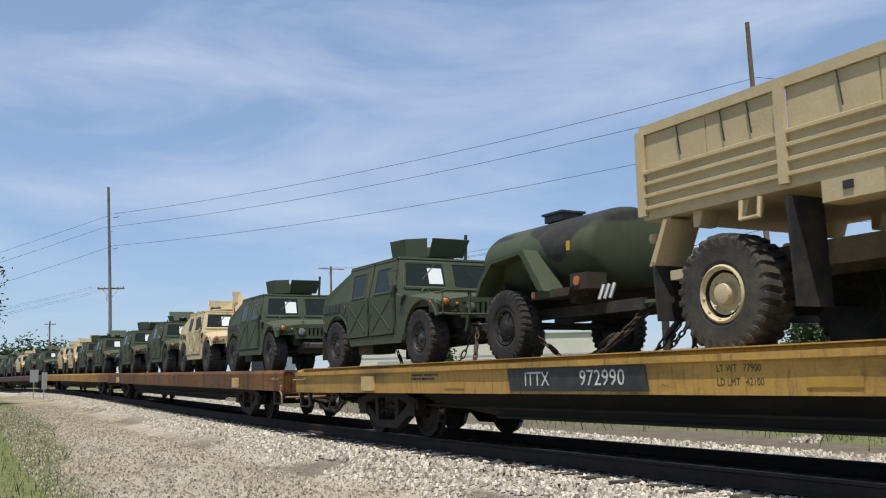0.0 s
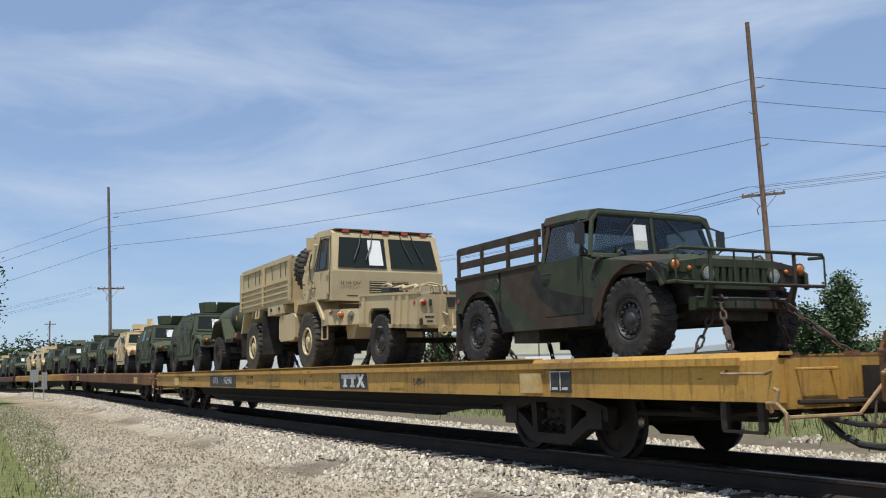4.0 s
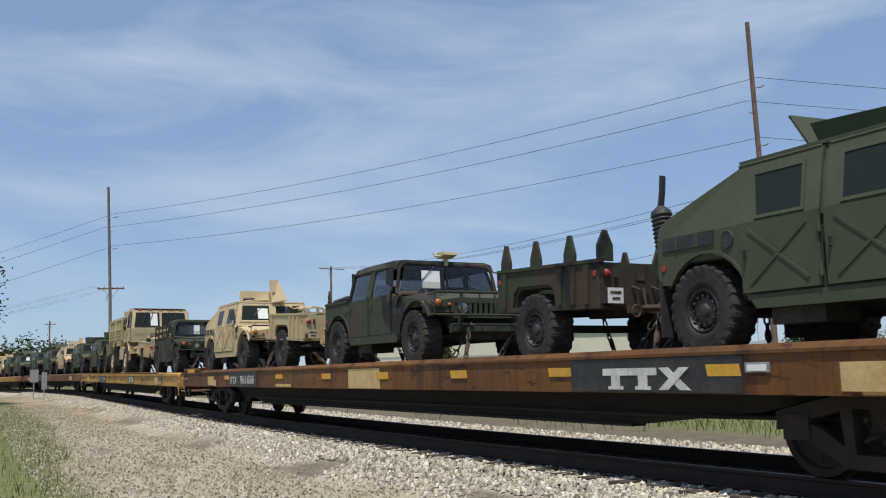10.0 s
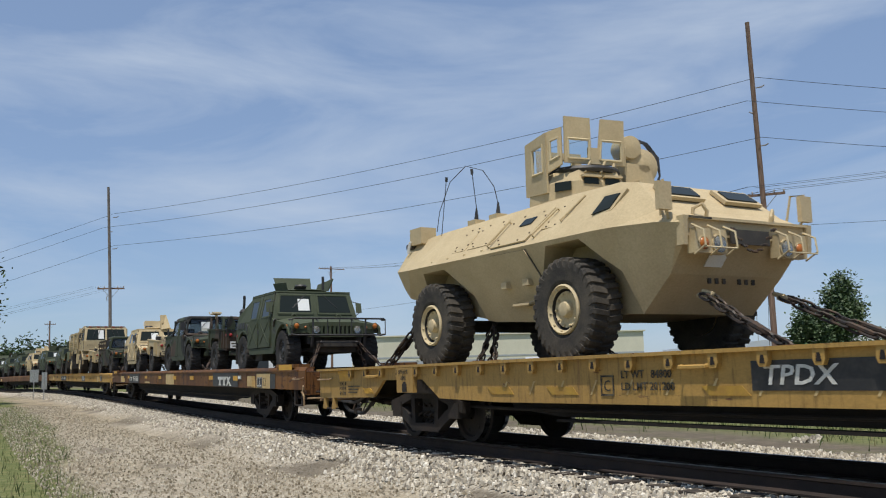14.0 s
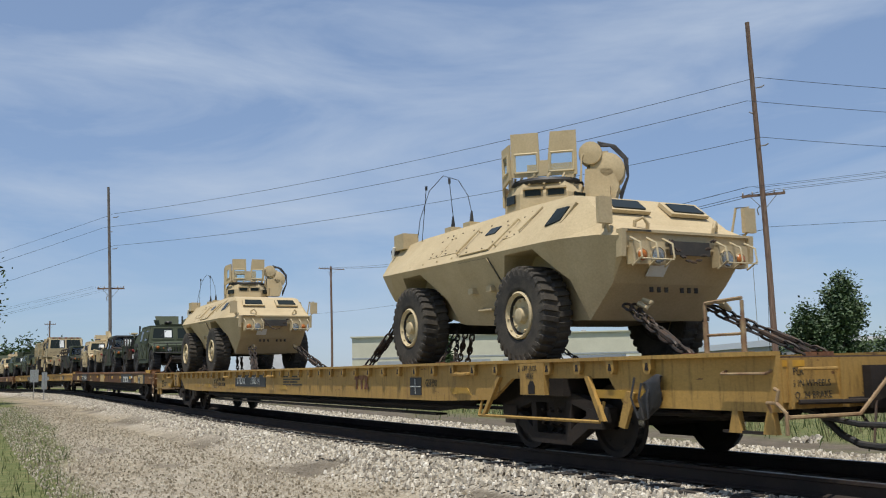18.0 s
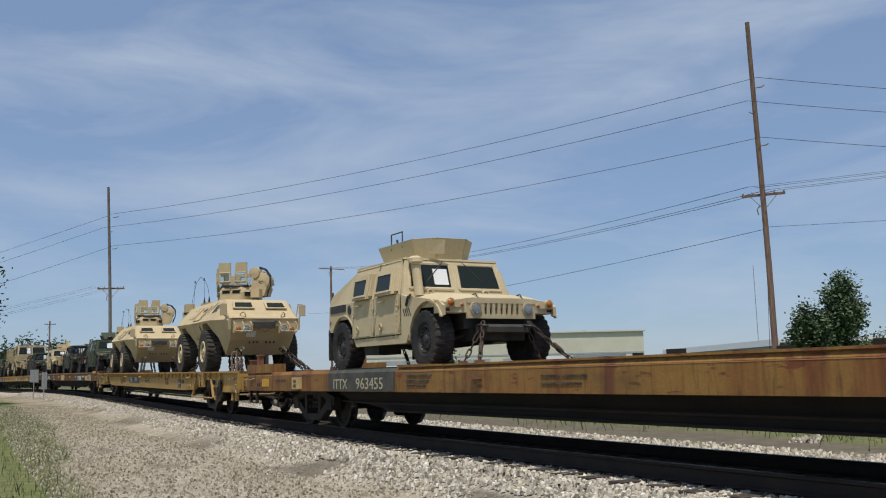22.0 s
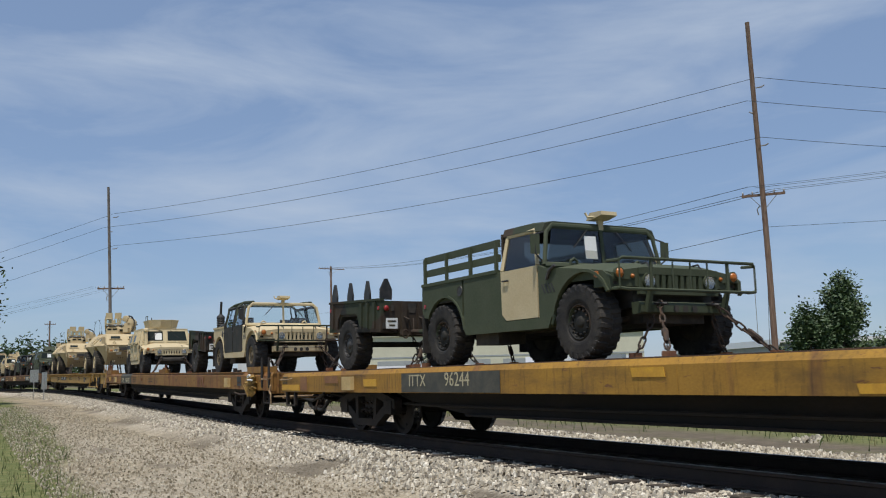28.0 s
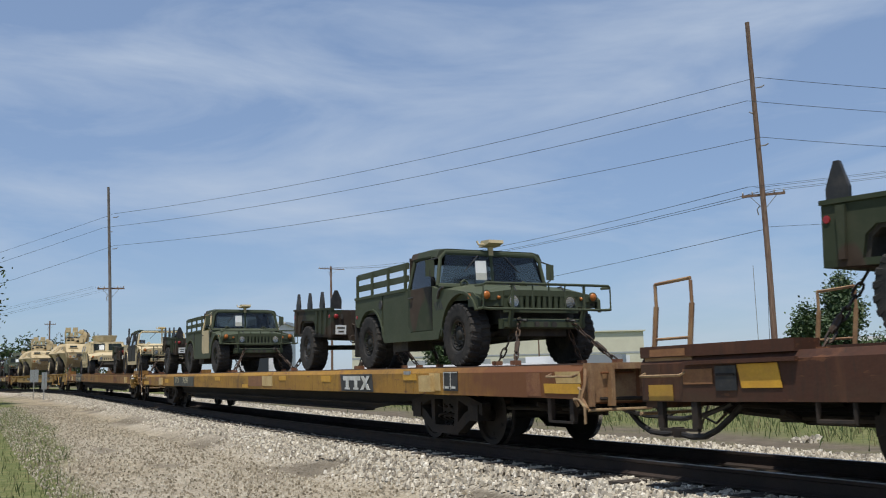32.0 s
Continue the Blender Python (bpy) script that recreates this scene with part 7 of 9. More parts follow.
    def fit(x, y, z):
        if z > (1.85 if armoured else 1.80):
            return x - 0.06, y * 0.975, z + 0.035 + 0.05 * (not armoured)
        up = max(0.0, z - 1.24)
        x2 = steps_of(x, ((-3.5, -3.5), (-2.34, -2.36), (-1.02, -1.15), (-0.06, -0.21), (0.88, 0.76), (1.10, 0.86), (1.5, 1.40), (1.9, 1.9), (4.0, 4.0)))
        if armoured:
            x2 -= 0.24 * up * min(1.0, max(0.0, x / 0.8)) + 0.2 * up * min(1.0, max(0.0, -x / 0.9)) * smooth_step(-2.2, -1.2, x)
        z2 = z + up * (0.055 if armoured else 0.14)
        if z > 0.7:
            z2 += 0.04 * smooth_step(1.3, 2.0, x)
        return x2, y * 0.975, z2

    def fit_low(x, y, z):
        return x, y * 0.975, z + (0.03 * smooth_step(1.2, 2.0, x) if z > 0.85 else 0.0)
    low_parts = ("front_fender", "fender_lip", "rear_quarter", "arch_lip", "mud_flap", "wheel_housing", "tub", "rocker", "chassis", "axle", "suspension_arm", "exhaust", "belly_tank", "rear_bumper", "bed_side")
    for ob in list(v.children):
        if ob.name.split(".")[0] in low_parts:
            for q in ob.data.vertices:
                q.co = fit_low(*q.co)
    return reshape(v, fit, low_parts + ("wheel", "tyre"))


# ---- roof gear ----
def ring(v, paint):
    r = part("turret_ring", turned(bmesh.new(), [(0.56, 1.83), (0.56, 1.90), (0.50, 1.92), (0.44, 1.90), (0.44, 1.83)], 28, (-0.12, 0, 0), "z"), paint, v, smooth=True)
    return r


def plate(r, paint, pts, th=0.022, name="shield_plate"):
    """A flat armour plate from three or more corners."""
    pts = [Vector(p) for p in pts]
    nrm = (pts[1] - pts[0]).cross(pts[2] - pts[0]).normalized() * th
    return part(name, loft(bmesh.new(), [[tuple(p) for p in pts], [tuple(p + nrm) for p in pts]]), paint, r, bevel=0.004)


def turret_flaps(v, paint):
    r = ring(v, paint)
    plate(r, paint, [(-0.72, -0.42, 1.86), (-0.62, 0.42, 1.86), (-0.86, 0.46, 2.28), (-0.95, -0.48, 2.28)])
    plate(r, paint, [(-0.55, -0.50, 1.88), (0.35, -0.52, 1.88), (0.42, -0.58, 2.06), (-0.6, -0.58, 2.12)])
    plate(r, paint, [(-0.5, 0.50, 1.88), (0.42, 0.50, 1.88), (0.55, 0.58, 2.16), (-0.55, 0.58, 2.10)])
    part("hatch_drum", turned(bmesh.new(), [(0.14, 1.84), (0.15, 1.98), (0.12, 2.02), (0.01, 2.02)], 16, (0.30, -0.18, 0), "z"), BLACK, r, smooth=True)
    bar("gun_mount", BLACK, r, [(0.42, 0.35, 1.9), (0.42, 0.35, 2.22)], 0.035, 8)


def turret_drum(v, paint):
    r = ring(v, paint)
    pts = [(-0.12 + 0.55 * math.cos(a), 0.55 * math.sin(a)) for a in [radians(20 + 40 * i) for i in range(9)]]
    for (x0, y0), (x1, y1) in zip(pts, pts[1:]):
        plate(r, paint, [(x0, y0, 1.90), (x1, y1, 1.90), (x1 * 1.08, y1 * 1.08, 2.22), (x0 * 1.08, y0 * 1.08, 2.22)])
    plate(r, paint, [(0.45, -0.2, 1.9), (0.45, 0.5, 1.9), (0.62, 0.55, 2.2), (0.62, -0.2, 2.2)])
    bar("gun_mount", BLACK, r, [(0.4, 0.6, 1.86), (0.4, 0.62, 2.32)], 0.03, 8)


def turret_dish(v, paint):
    r = ring(v, paint)
    plate(r, paint, [(-0.75, -0.40, 1.86), (-0.75, 0.42, 1.86), (-0.86, 0.46, 2.24), (-0.80, -0.45, 2.24)])
    plate(r, paint, [(-0.74, -0.42, 1.86), (-0.35, -0.50, 1.86), (-0.50, -0.52, 2.10), (-0.80, -0.46, 2.22)])
    plate(r, paint, [(0.66, -0.05, 2.42), (0.66, 0.20, 2.42), (1.08, 0.32, 1.86), (1.02, -0.02, 1.82)], 0.04)
    bar("gun_cradle", paint, r, [(0.42, 0.05, 1.86), (0.45, 0.05, 2.08), (0.74, 0.06, 2.12)], 0.05, 8)
    part("hatch_drum", turned(bmesh.new(), [(0.16, 1.84), (0.17, 1.96), (0.14, 2.0), (0.01, 2.0)], 16, (-0.2, -0.36, 0), "z"), BLACK, r, smooth=True)


def turret_box(v, paint):
    r = ring(v, paint)
    z0, z1 = 1.86, 2.20
    low = [(-0.80, -0.52), (0.35, -0.52), (0.62, -0.25), (0.62, 0.25), (0.35, 0.52), (-0.80, 0.52)]
    for i in range(len(low)):
        a, b = low[i], low[(i + 1) % len(low)]
        q = 1.16
        plate(r, paint, [(a[0], a[1], z0), (b[0], b[1], z0), (b[0] * q, b[1] * q, z1), (a[0] * q, a[1] * q, z1)])
    plate(r, paint, [(0.72, -0.5, z0 + 0.05), (0.82, -0.2, z0 + 0.05), (0.86, -0.2, z1 - 0.05), (0.76, -0.55, z1 - 0.05)])
    bar("grab_hoop", GREEN, r, [(-0.42, -0.60, 2.1), (-0.42, -0.60, 2.38), (0.02, -0.60, 2.38), (0.02, -0.60, 2.1)], 0.014, 6)
    bar("antenna_stub", BLACK, r, [(-0.75, -0.3, 2.2), (-0.78, -0.3, 2.36)], 0.02, 6)


def snorkel(v, paint, lean=-8):
    """The ribbed fording stack at the tail."""
    s = bar("exhaust_stack", BLACK, v, [(-2.36, -0.80, 0.62), (-2.42, -0.82, 1.02), (-2.46, -0.83, 1.20)], 0.075, 10)
    prof = []
    for i in range(8):
        prof += [(0.10, 0.02 + i * 0.045), (0.122, 0.042 + i * 0.045)]
    tip = pose(-2.45, -0.83, 1.18, 0, lean, 0)
    part("bellows", turned(bmesh.new(), [(0.03, 0.0)] + prof + [(0.11, 0.40), (0.04, 0.46)], 16, (0, 0, 0), "z"), BLACK, s, m=tip)
    bar("stack_pipe", BLACK, s, [(-2.51, -0.83, 1.6), (-2.47, -0.83, 1.78), (-2.41, -0.83, 1.95)], 0.036, 8)


def intake(v, paint):
    s = part("air_intake", turned(bmesh.new(), [(0.075, 1.2), (0.075, 1.72), (0.12, 1.74), (0.12, 1.80), (0.06, 1.84), (0.01, 1.84)], 16, (1.16, -0.80, 0), "z"), paint, v, smooth=True)


def radio_mount(v, paint):
    r = part("radio_mount", box(bmesh.new(), 0.89, 0.99, -0.04, 0.04, 1.68, 1.80), TAN_PALE, v, "tan roof-mounted sensor box", 0.01)
    slab("sensor_head", TAN_PALE, r, [(0.80, 1.80), (1.04, 1.80), (1.07, 1.83), (1.06, 1.88), (0.82, 1.89)], -0.15, 0.12, 0.012)
    bar("sensor_arm", TAN_PALE, r, [(0.9, -0.14, 1.82), (0.86, -0.22, 1.82), (0.84, -0.24, 1.88)], 0.018, 5)


def whip(v, paint):
    bar("antenna", BLACK, v, [(-2.2, -0.9, 1.3), (-2.22, -0.9, 1.46), (-2.22, -0.9, 1.8)], [0.03, 0.02, 0.006], 6)


def slant_box(v, paint):
    """A sight box with its upright plate on the sloping tail."""
    b = slab("sight_box", paint, v, [(-1.98, 1.45), (-1.98, 1.62), (-1.62, 1.68), (-1.62, 1.58)], -0.55, -0.25, 0.015)
    slab("sight_plate", UNDER, b, [(-1.66, 1.60), (-1.66, 1.92), (-1.63, 1.92), (-1.60, 1.60)], -0.62, -0.28, 0.006)
    bar("sight_cable", BLACK, b, [(-1.98, -0.45, 1.58), (-2.06, -0.5, 1.60), (-2.10, -0.52, 1.50), (-2.05, -0.5, 1.44)], 0.014, 6)


def antenna_foot(v, paint):
    """The bracket and sprung foot of an antenna at the tail's corner."""
    b = block("antenna_bracket", UNDER, v, -2.41, -2.35, -1.00, -0.92, 1.14, 1.30, 0.012)
    part("antenna_foot", turned(bmesh.new(), [(0.035, 1.30), (0.035, 1.34), (0.02, 1.36), (0.032, 1.38), (0.032, 1.42), (0.018, 1.48), (0.02, 1.51), (0.005, 1.52)], 10, (-2.38, -0.96, 0), "z"), BLACK, b)


def rear_junk(v, paint):
    bar("rear_clamp", BLACK, v, [(-1.55, -0.7, 1.62), (-1.6, -0.7, 1.74), (-1.5, -0.62, 1.78), (-1.35, -0.6, 1.72)], 0.03, 6)
    block("rear_box", BLACK, v, -2.46, -2.36, -0.95, -0.7, 0.9, 1.25, 0.02)


# ---- trailers ----
def cargo_trailer(label, paint, stakes=None, load=False):
    """A two-wheeled cargo trailer; the axle at x 0, the drawbar towards +x."""
    t = thing("cargo_trailer", label, "trailer", "trailers on the train")
    x0, x1, z0, z1, h = (-0.86, 1.38, 0.69, 1.225, 1.06) if stakes else (-0.92, 1.47, 0.69, 1.235, 1.07)
    block("floor", paint, t, x0, x1, -h, h, z0, z0 + 0.06, 0.006)
    for s in (-1, 1):
        side = [(x0, z1), (x0, z0), (-0.50, z0), (-0.46, 0.94), (-0.36, 1.02), (0.36, 1.02), (0.46, 0.94), (0.50, z0), (x1, z0), (x1, z1)]
        b = slab("side_panel", paint, t, side, min(s * h, s * (h - 0.035)), max(s * h, s * (h - 0.035)), 0.006)
        block("top_rail", paint, b, x0 - 0.01, x1 + 0.01, min(s * (h + 0.02), s * (h - 0.06)), max(s * (h + 0.02), s * (h - 0.06)), z1, z1 + 0.04, 0.006)
        for x in (-0.66, 0.62, 0.88, 1.16):
            slab("side_rib", paint, b, [(x - 0.045, z1 - 0.02), (x - 0.03, z0 + 0.06), (x + 0.03, z0 + 0.06), (x + 0.045, z1 - 0.02)], min(s * (h + 0.001), s * (h + 0.035)), max(s * (h + 0.001), s * (h + 0.035)), 0.006)
        slab("fender_top", UNDER, t, [(-0.5, z0), (-0.46, 0.94), (-0.36, 1.02), (0.36, 1.02), (0.46, 0.94), (0.5, z0), (0.46, z0), (0.42, 0.92), (0.34, 0.985), (-0.34, 0.985), (-0.42, 0.92), (-0.46, z0)], min(s * 0.72, s * (h - 0.04)), max(s * 0.72, s * (h - 0.04)), 0)
        wheel(t, 0.03, s * 0.92, 0.46, RIM_DARK, TYRE_H)
        for x in (x0, x1):
            lamp("corner_light", t, x + (0.012 if x > 0 else -0.012), s * 0.96, 1.10, 0.05, RED, paint, 1 if x > 0 else -1)
            block("light_guard", paint, t, x - 0.02, x + 0.02, s * 0.96 - 0.06, s * 0.96 + 0.06, 0.80, 0.93, 0.006)
            for y, z in ((s * 0.84, 1.10), (s * 1.0, 0.80)):
                block("light_slot", UNDER, t, x - 0.028, x + 0.028, y - 0.022, y + 0.022, z - 0.05, z + 0.05, 0.006)
            part("red_reflector", turned(bmesh.new(), [(0.035, s * (h + 0.001)), (0.035, s * (h + 0.01)), (0.002, s * (h + 0.011))], 10, (x * 0.94, 0, 1.10)), RED, t)
    for x, d in ((x0, -1), (x1, 1)):
        e = block("end_panel", paint, t, min(x, x - d * 0.035), max(x, x - d * 0.035), -h + 0.036, h - 0.036, z0, z1, 0.006)
        for y in (-0.62, -0.3, 0.05, 0.38, 0.7):
            block("end_rib", paint, e, x + d * 0.001 if d > 0 else x - 0.045, x + 0.045 if d > 0 else x - 0.001, y - 0.05, y + 0.05, z0 + 0.04, z1 - 0.02, 0.01)
            # dark patch beside each rib: its shadow painted on the panel
            slab("rib_pocket", UNDER, e, [(y + 0.07, z1 - 0.04), (y + 0.25, z1 - 0.04), (y + 0.22, z1 - 0.20), (y + 0.10, z1 - 0.20)], min(x + d * 0.001, x + d * 0.008), max(x + d * 0.001, x + d * 0.008), 0, axis="x")
    # number plate as bars
    p = block("unit_plate", PAPER if paint is not TAN else TAN_PALE, t, x1 + 0.046, x1 + 0.054, -0.98, -0.76, 0.75, 0.93, 0.002)
    for k in (0, 1):
        block("plate_bar", STENCIL, p, x1 + 0.0545, x1 + 0.057, -0.95 + 0.03 * k, -0.79 - 0.02 * k, 0.86 - 0.07 * k, 0.89 - 0.07 * k, 0)
    bar("axle", UNDER, t, [(0.03, -0.85, 0.47), (0.03, 0.85, 0.47)], 0.05, 8)
    block("frame_rail", UNDER, t, -0.7, 1.3, -0.42, -0.34, 0.62, 0.735, 0.01)
    block("frame_rail", UNDER, t, -0.7, 1.3, 0.34, 0.42, 0.62, 0.735, 0.01)
    for s in (-1, 1):
        bar("drawbar", paint, t, [(1.4, s * 0.55, 0.70), (2.35, s * 0.06, 0.68)], 0.04, 8)
    bar("tow_eye", BLACK, t, [(2.32, 0, 0.68), (2.42, -0.05, 0.68), (2.5, 0, 0.68), (2.42, 0.05, 0.68), (2.32, 0, 0.68)], 0.022, 6)
    j = bar("jack_leg", paint, t, [(1.85, 0.1, 0.80), (1.85, 0.1, 0.46)], 0.035, 8)
    part("jack_wheel", turned(bmesh.new(), [(0.01, 0.07), (0.085, 0.07), (0.09, 0.10), (0.085, 0.13), (0.01, 0.13)], 14, (1.85, 0, 0.44)), BLACK, j)
    bar("jack_handle", BLACK, j, [(1.85, 0.1, 0.80), (1.85, -0.02, 0.81), (1.85, -0.02, 0.73)], 0.012, 5)
    # step, hooks and brackets on the drawbar end
    st = block("step_bumper", paint, t, x1 + 0.06, x1 + 0.12, -0.72, 0.62, z0 - 0.05, z0 + 0.05, 0.01)
    pl = block("dark_plate", BLACK, st, x1 + 0.121, x1 + 0.127, -0.22, 0.06, z0 - 0.035, z0 + 0.04, 0.002)
    for k in (0, 1):
        block("plate_bar", PAPER, pl, x1 + 0.1275, x1 + 0.129, -0.19 + 0.13 * k, -0.10 + 0.12 * k, z0 - 0.01, z0 + 0.02, 0)
    for y in (-0.58, -0.28, 0.02, 0.32):
        bar("bracket_leg", paint, st, [(x1 + 0.04, y - 0.05, z0 + 0.26), (x1 + 0.13, y, z0 + 0.22), (x1 + 0.10, y + 0.06, z0 + 0.02)], 0.016, 6)
        bar("bracket_leg", paint, st, [(x1 + 0.04, y + 0.13, z0 + 0.24), (x1 + 0.12, y + 0.10, z0 + 0.02)], 0.014, 6)
    for y in (-0.66, 0.5):
        bar("lashing_ring", paint, st, [(x1 + 0.16, y + 0.06 * math.cos(a), z0 - 0.03 + 0.07 * math.sin(a)) for a in [k * math.pi / 5 for k in range(11)]], 0.014, 6)
    if stakes:
        for s in (-1, 1):
            for x in (-0.72, 0.0, 0.74):
                slab("stake", stakes, t, [(x - 0.11, z1 + 0.02), (x - 0.11, z1 + 0.14), (x - 0.025, z1 + 0.37), (x + 0.025, z1 + 0.37), (x + 0.11, z1 + 0.14), (x + 0.11, z1 + 0.02)], min(s * (h - 0.03), s * (h - 0.07)), max(s * (h - 0.03), s * (h - 0.07)), 0.004)
            for y in (0.94, 0.12):
                if y < 0.5 and s > 0:
                    continue
                q = 0.02 if y > 0.5 else -0.16
                part("stake", prism(bmesh.new(), [(s * y - 0.11, z1 + 0.02), (s * y - 0.11, z1 + 0.18 + q), (s * y - 0.025, z1 + 0.36 + q), (s * y + 0.025, z1 + 0.36 + q), (s * y + 0.11, z1 + 0.18 + q), (s * y + 0.11, z1 + 0.02)], x1 - 0.07, x1 - 0.03, "x"), stakes, t, bevel=0.004)
    if load:
        random.seed(31)
        for i in (2, 7, 8):
            x = x0 + 0.2 + 0.24 * i
            bar("load_loop", TAN_PALE, t, [(x, -0.7 + 0.1 * (i % 3), z1), (x, -0.68 + 0.1 * (i % 3), z1 + 0.14), (x + 0.16, -0.5, z1 + 0.15), (x + 0.16, -0.45, z1)], 0.02, 5)
        part("tarpaulin", loft(bmesh.new(), [[(x, -0.8, z1 - 0.1), (x, -0.72, z1 + 0.03 + 0.03 * math.sin(5 * x)), (x, -0.3, z1 + 0.07 + 0.03 * math.sin(9 * x)), (x, 0.2, z1 + 0.06), (x, 0.75, z1 + 0.04), (x, 0.8, z1 - 0.1)] for x in (-0.7, -0.45, -0.2, 0.05, 0.3, 0.55, 0.8, 1.05, 1.3)]), TAN_UNDER, t, "tan tarpaulin over the load", smooth=True)
        for i in (1, 2):
            x = -0.75 + 0.5 * i
            bar("rolled_tarp", TAN, t, [(x, -0.75, z1 + 0.12), (x + 0.18, -0.6, z1 + 0.17), (x + 0.42, -0.66, z1 + 0.14)], [0.03, 0.04, 0.03], 8)
        b = block("stow_box", BLACK, t, -0.42, -0.10, -0.86, -0.66, z1 + 0.02, z1 + 0.15, 0.02)
        bar("box_clamp", TAN_PALE, b, [(-0.45, -0.80, z1 + 0.05), (-0.42, -0.82, z1 + 0.20), (-0.20, -0.82, z1 + 0.21), (-0.06, -0.80, z1 + 0.17)], 0.02, 6)
        for x, q in ((1.0, -0.06), (1.26, -0.04)):
            bar("roll_hoop", TAN_PALE, t, [(x, -0.92, z1), (x + 0.02, -0.90, z1 + 0.17 + q), (x + 0.1, -0.80, z1 + 0.23 + q), (x + 0.12, -0.62, z1 + 0.15), (x + 0.12, -0.58, z1)], 0.016, 6)
    return t


def water_trailer(label):
    """A tank trailer on two wheels; the axle at x 0, the drawbar towards +x."""
    t = thing("tank_trailer", label, "trailer", "trailers on the train")
    bm = bmesh.new()
    rings = []
    for x, k in ((-0.92, 0.80), (-0.87, 0.93), (-0.78, 1.0), (1.46, 1.0), (1.54, 0.95), (1.58, 0.84)):
        rings.append([(x, 0.84 * k * math.cos(a), 1.42 + 0.53 * k * math.sin(a)) for a in [2 * math.pi * i / 32 for i in range(32)]])
    loft(bm, rings)
    tank = part("tank", bm, CAMO_TANK, t, "camouflage-painted oval water tank", smooth=True)
    block("manhole", BLACK, tank, -0.18, 0.24, -0.18, 0.18, 1.97, 2.07, 0.03)
    block("manhole_lid", BLACK, tank, -0.21, 0.27, -0.21, 0.21, 2.07, 2.10, 0.012)
    block("warning_label", PATCH, tank, 1.18, 1.24, -0.852, -0.838, 1.38, 1.5, 0)
    for x in (-0.45, 1.2):
        slab("cradle", CAMO_DARK, t, [(-0.8, 0.72), (0.8, 0.72), (0.75, 1.1), (0.55, 1.02), (-0.55, 1.02), (-0.75, 1.1)], x - 0.05, x + 0.05, 0.006, axis="x")
    for s in (-1, 1):
        wheel(t, 0.0, s * 0.92, 0.49, RIM_W, TYRE_W)
        slab("fender", CAMO_TANK, t, [(-0.62, 0.94), (-0.50, 1.12), (-0.22, 1.36), (0.46, 1.41), (0.84, 0.90), (0.98, 0.88), (0.54, 1.46), (-0.26, 1.41), (-0.56, 1.16), (-0.66, 0.95)], min(s * 0.74, s * 1.08), max(s * 0.74, s * 1.08), 0.006)
        slab("step", CAMO_DARK, t, [(0.55, 0.80), (1.35, 0.80), (1.40, 0.90), (0.6, 0.90)], min(s * 0.66, s * 0.98), max(s * 0.66, s * 0.98), 0.01)
        block("valve_box", CAMO_DARK, t, 1.32, 1.66, min(s * 0.62, s * 0.92), max(s * 0.62, s * 0.92), 0.86, 1.06, 0.01)
        block("frame_rail", UNDER, t, -0.8, 2.1, s * 0.42 - 0.04, s * 0.42 + 0.04, 0.58, 0.72, 0.01)
        bar("drawbar", CAMO_DARK, t, [(2.0, s * 0.42, 0.65), (3.0, s * 0.05, 0.66)], 0.045, 8)
    part("amber_reflector", turned(bmesh.new(), [(0.06, -0.922), (0.06, -0.935), (0.003, -0.937)], 12, (1.46, 0, 0.97)), AMBER, t)
    part("amber_reflector", turned(bmesh.new(), [(0.045, -0.982), (0.045, -0.99), (0.003, -0.992)], 10, (0.62, 0, 0.86)), AMBER, t)
    bar("axle", UNDER, t, [(0, -0.85, 0.5), (0, 0.85, 0.5)], 0.05, 8)
    bar("jack_leg", UNDER, t, [(2.3, -0.3, 1.0), (2.3, -0.3, 0.05)], 0.045, 8)
    for i in range(3):
        bar("valve_pipe", GALV, t, [(1.7 + 0.1 * i, -0.7, 0.9), (1.7 + 0.1 * i, -0.78, 0.72)], 0.025, 6)
    return t


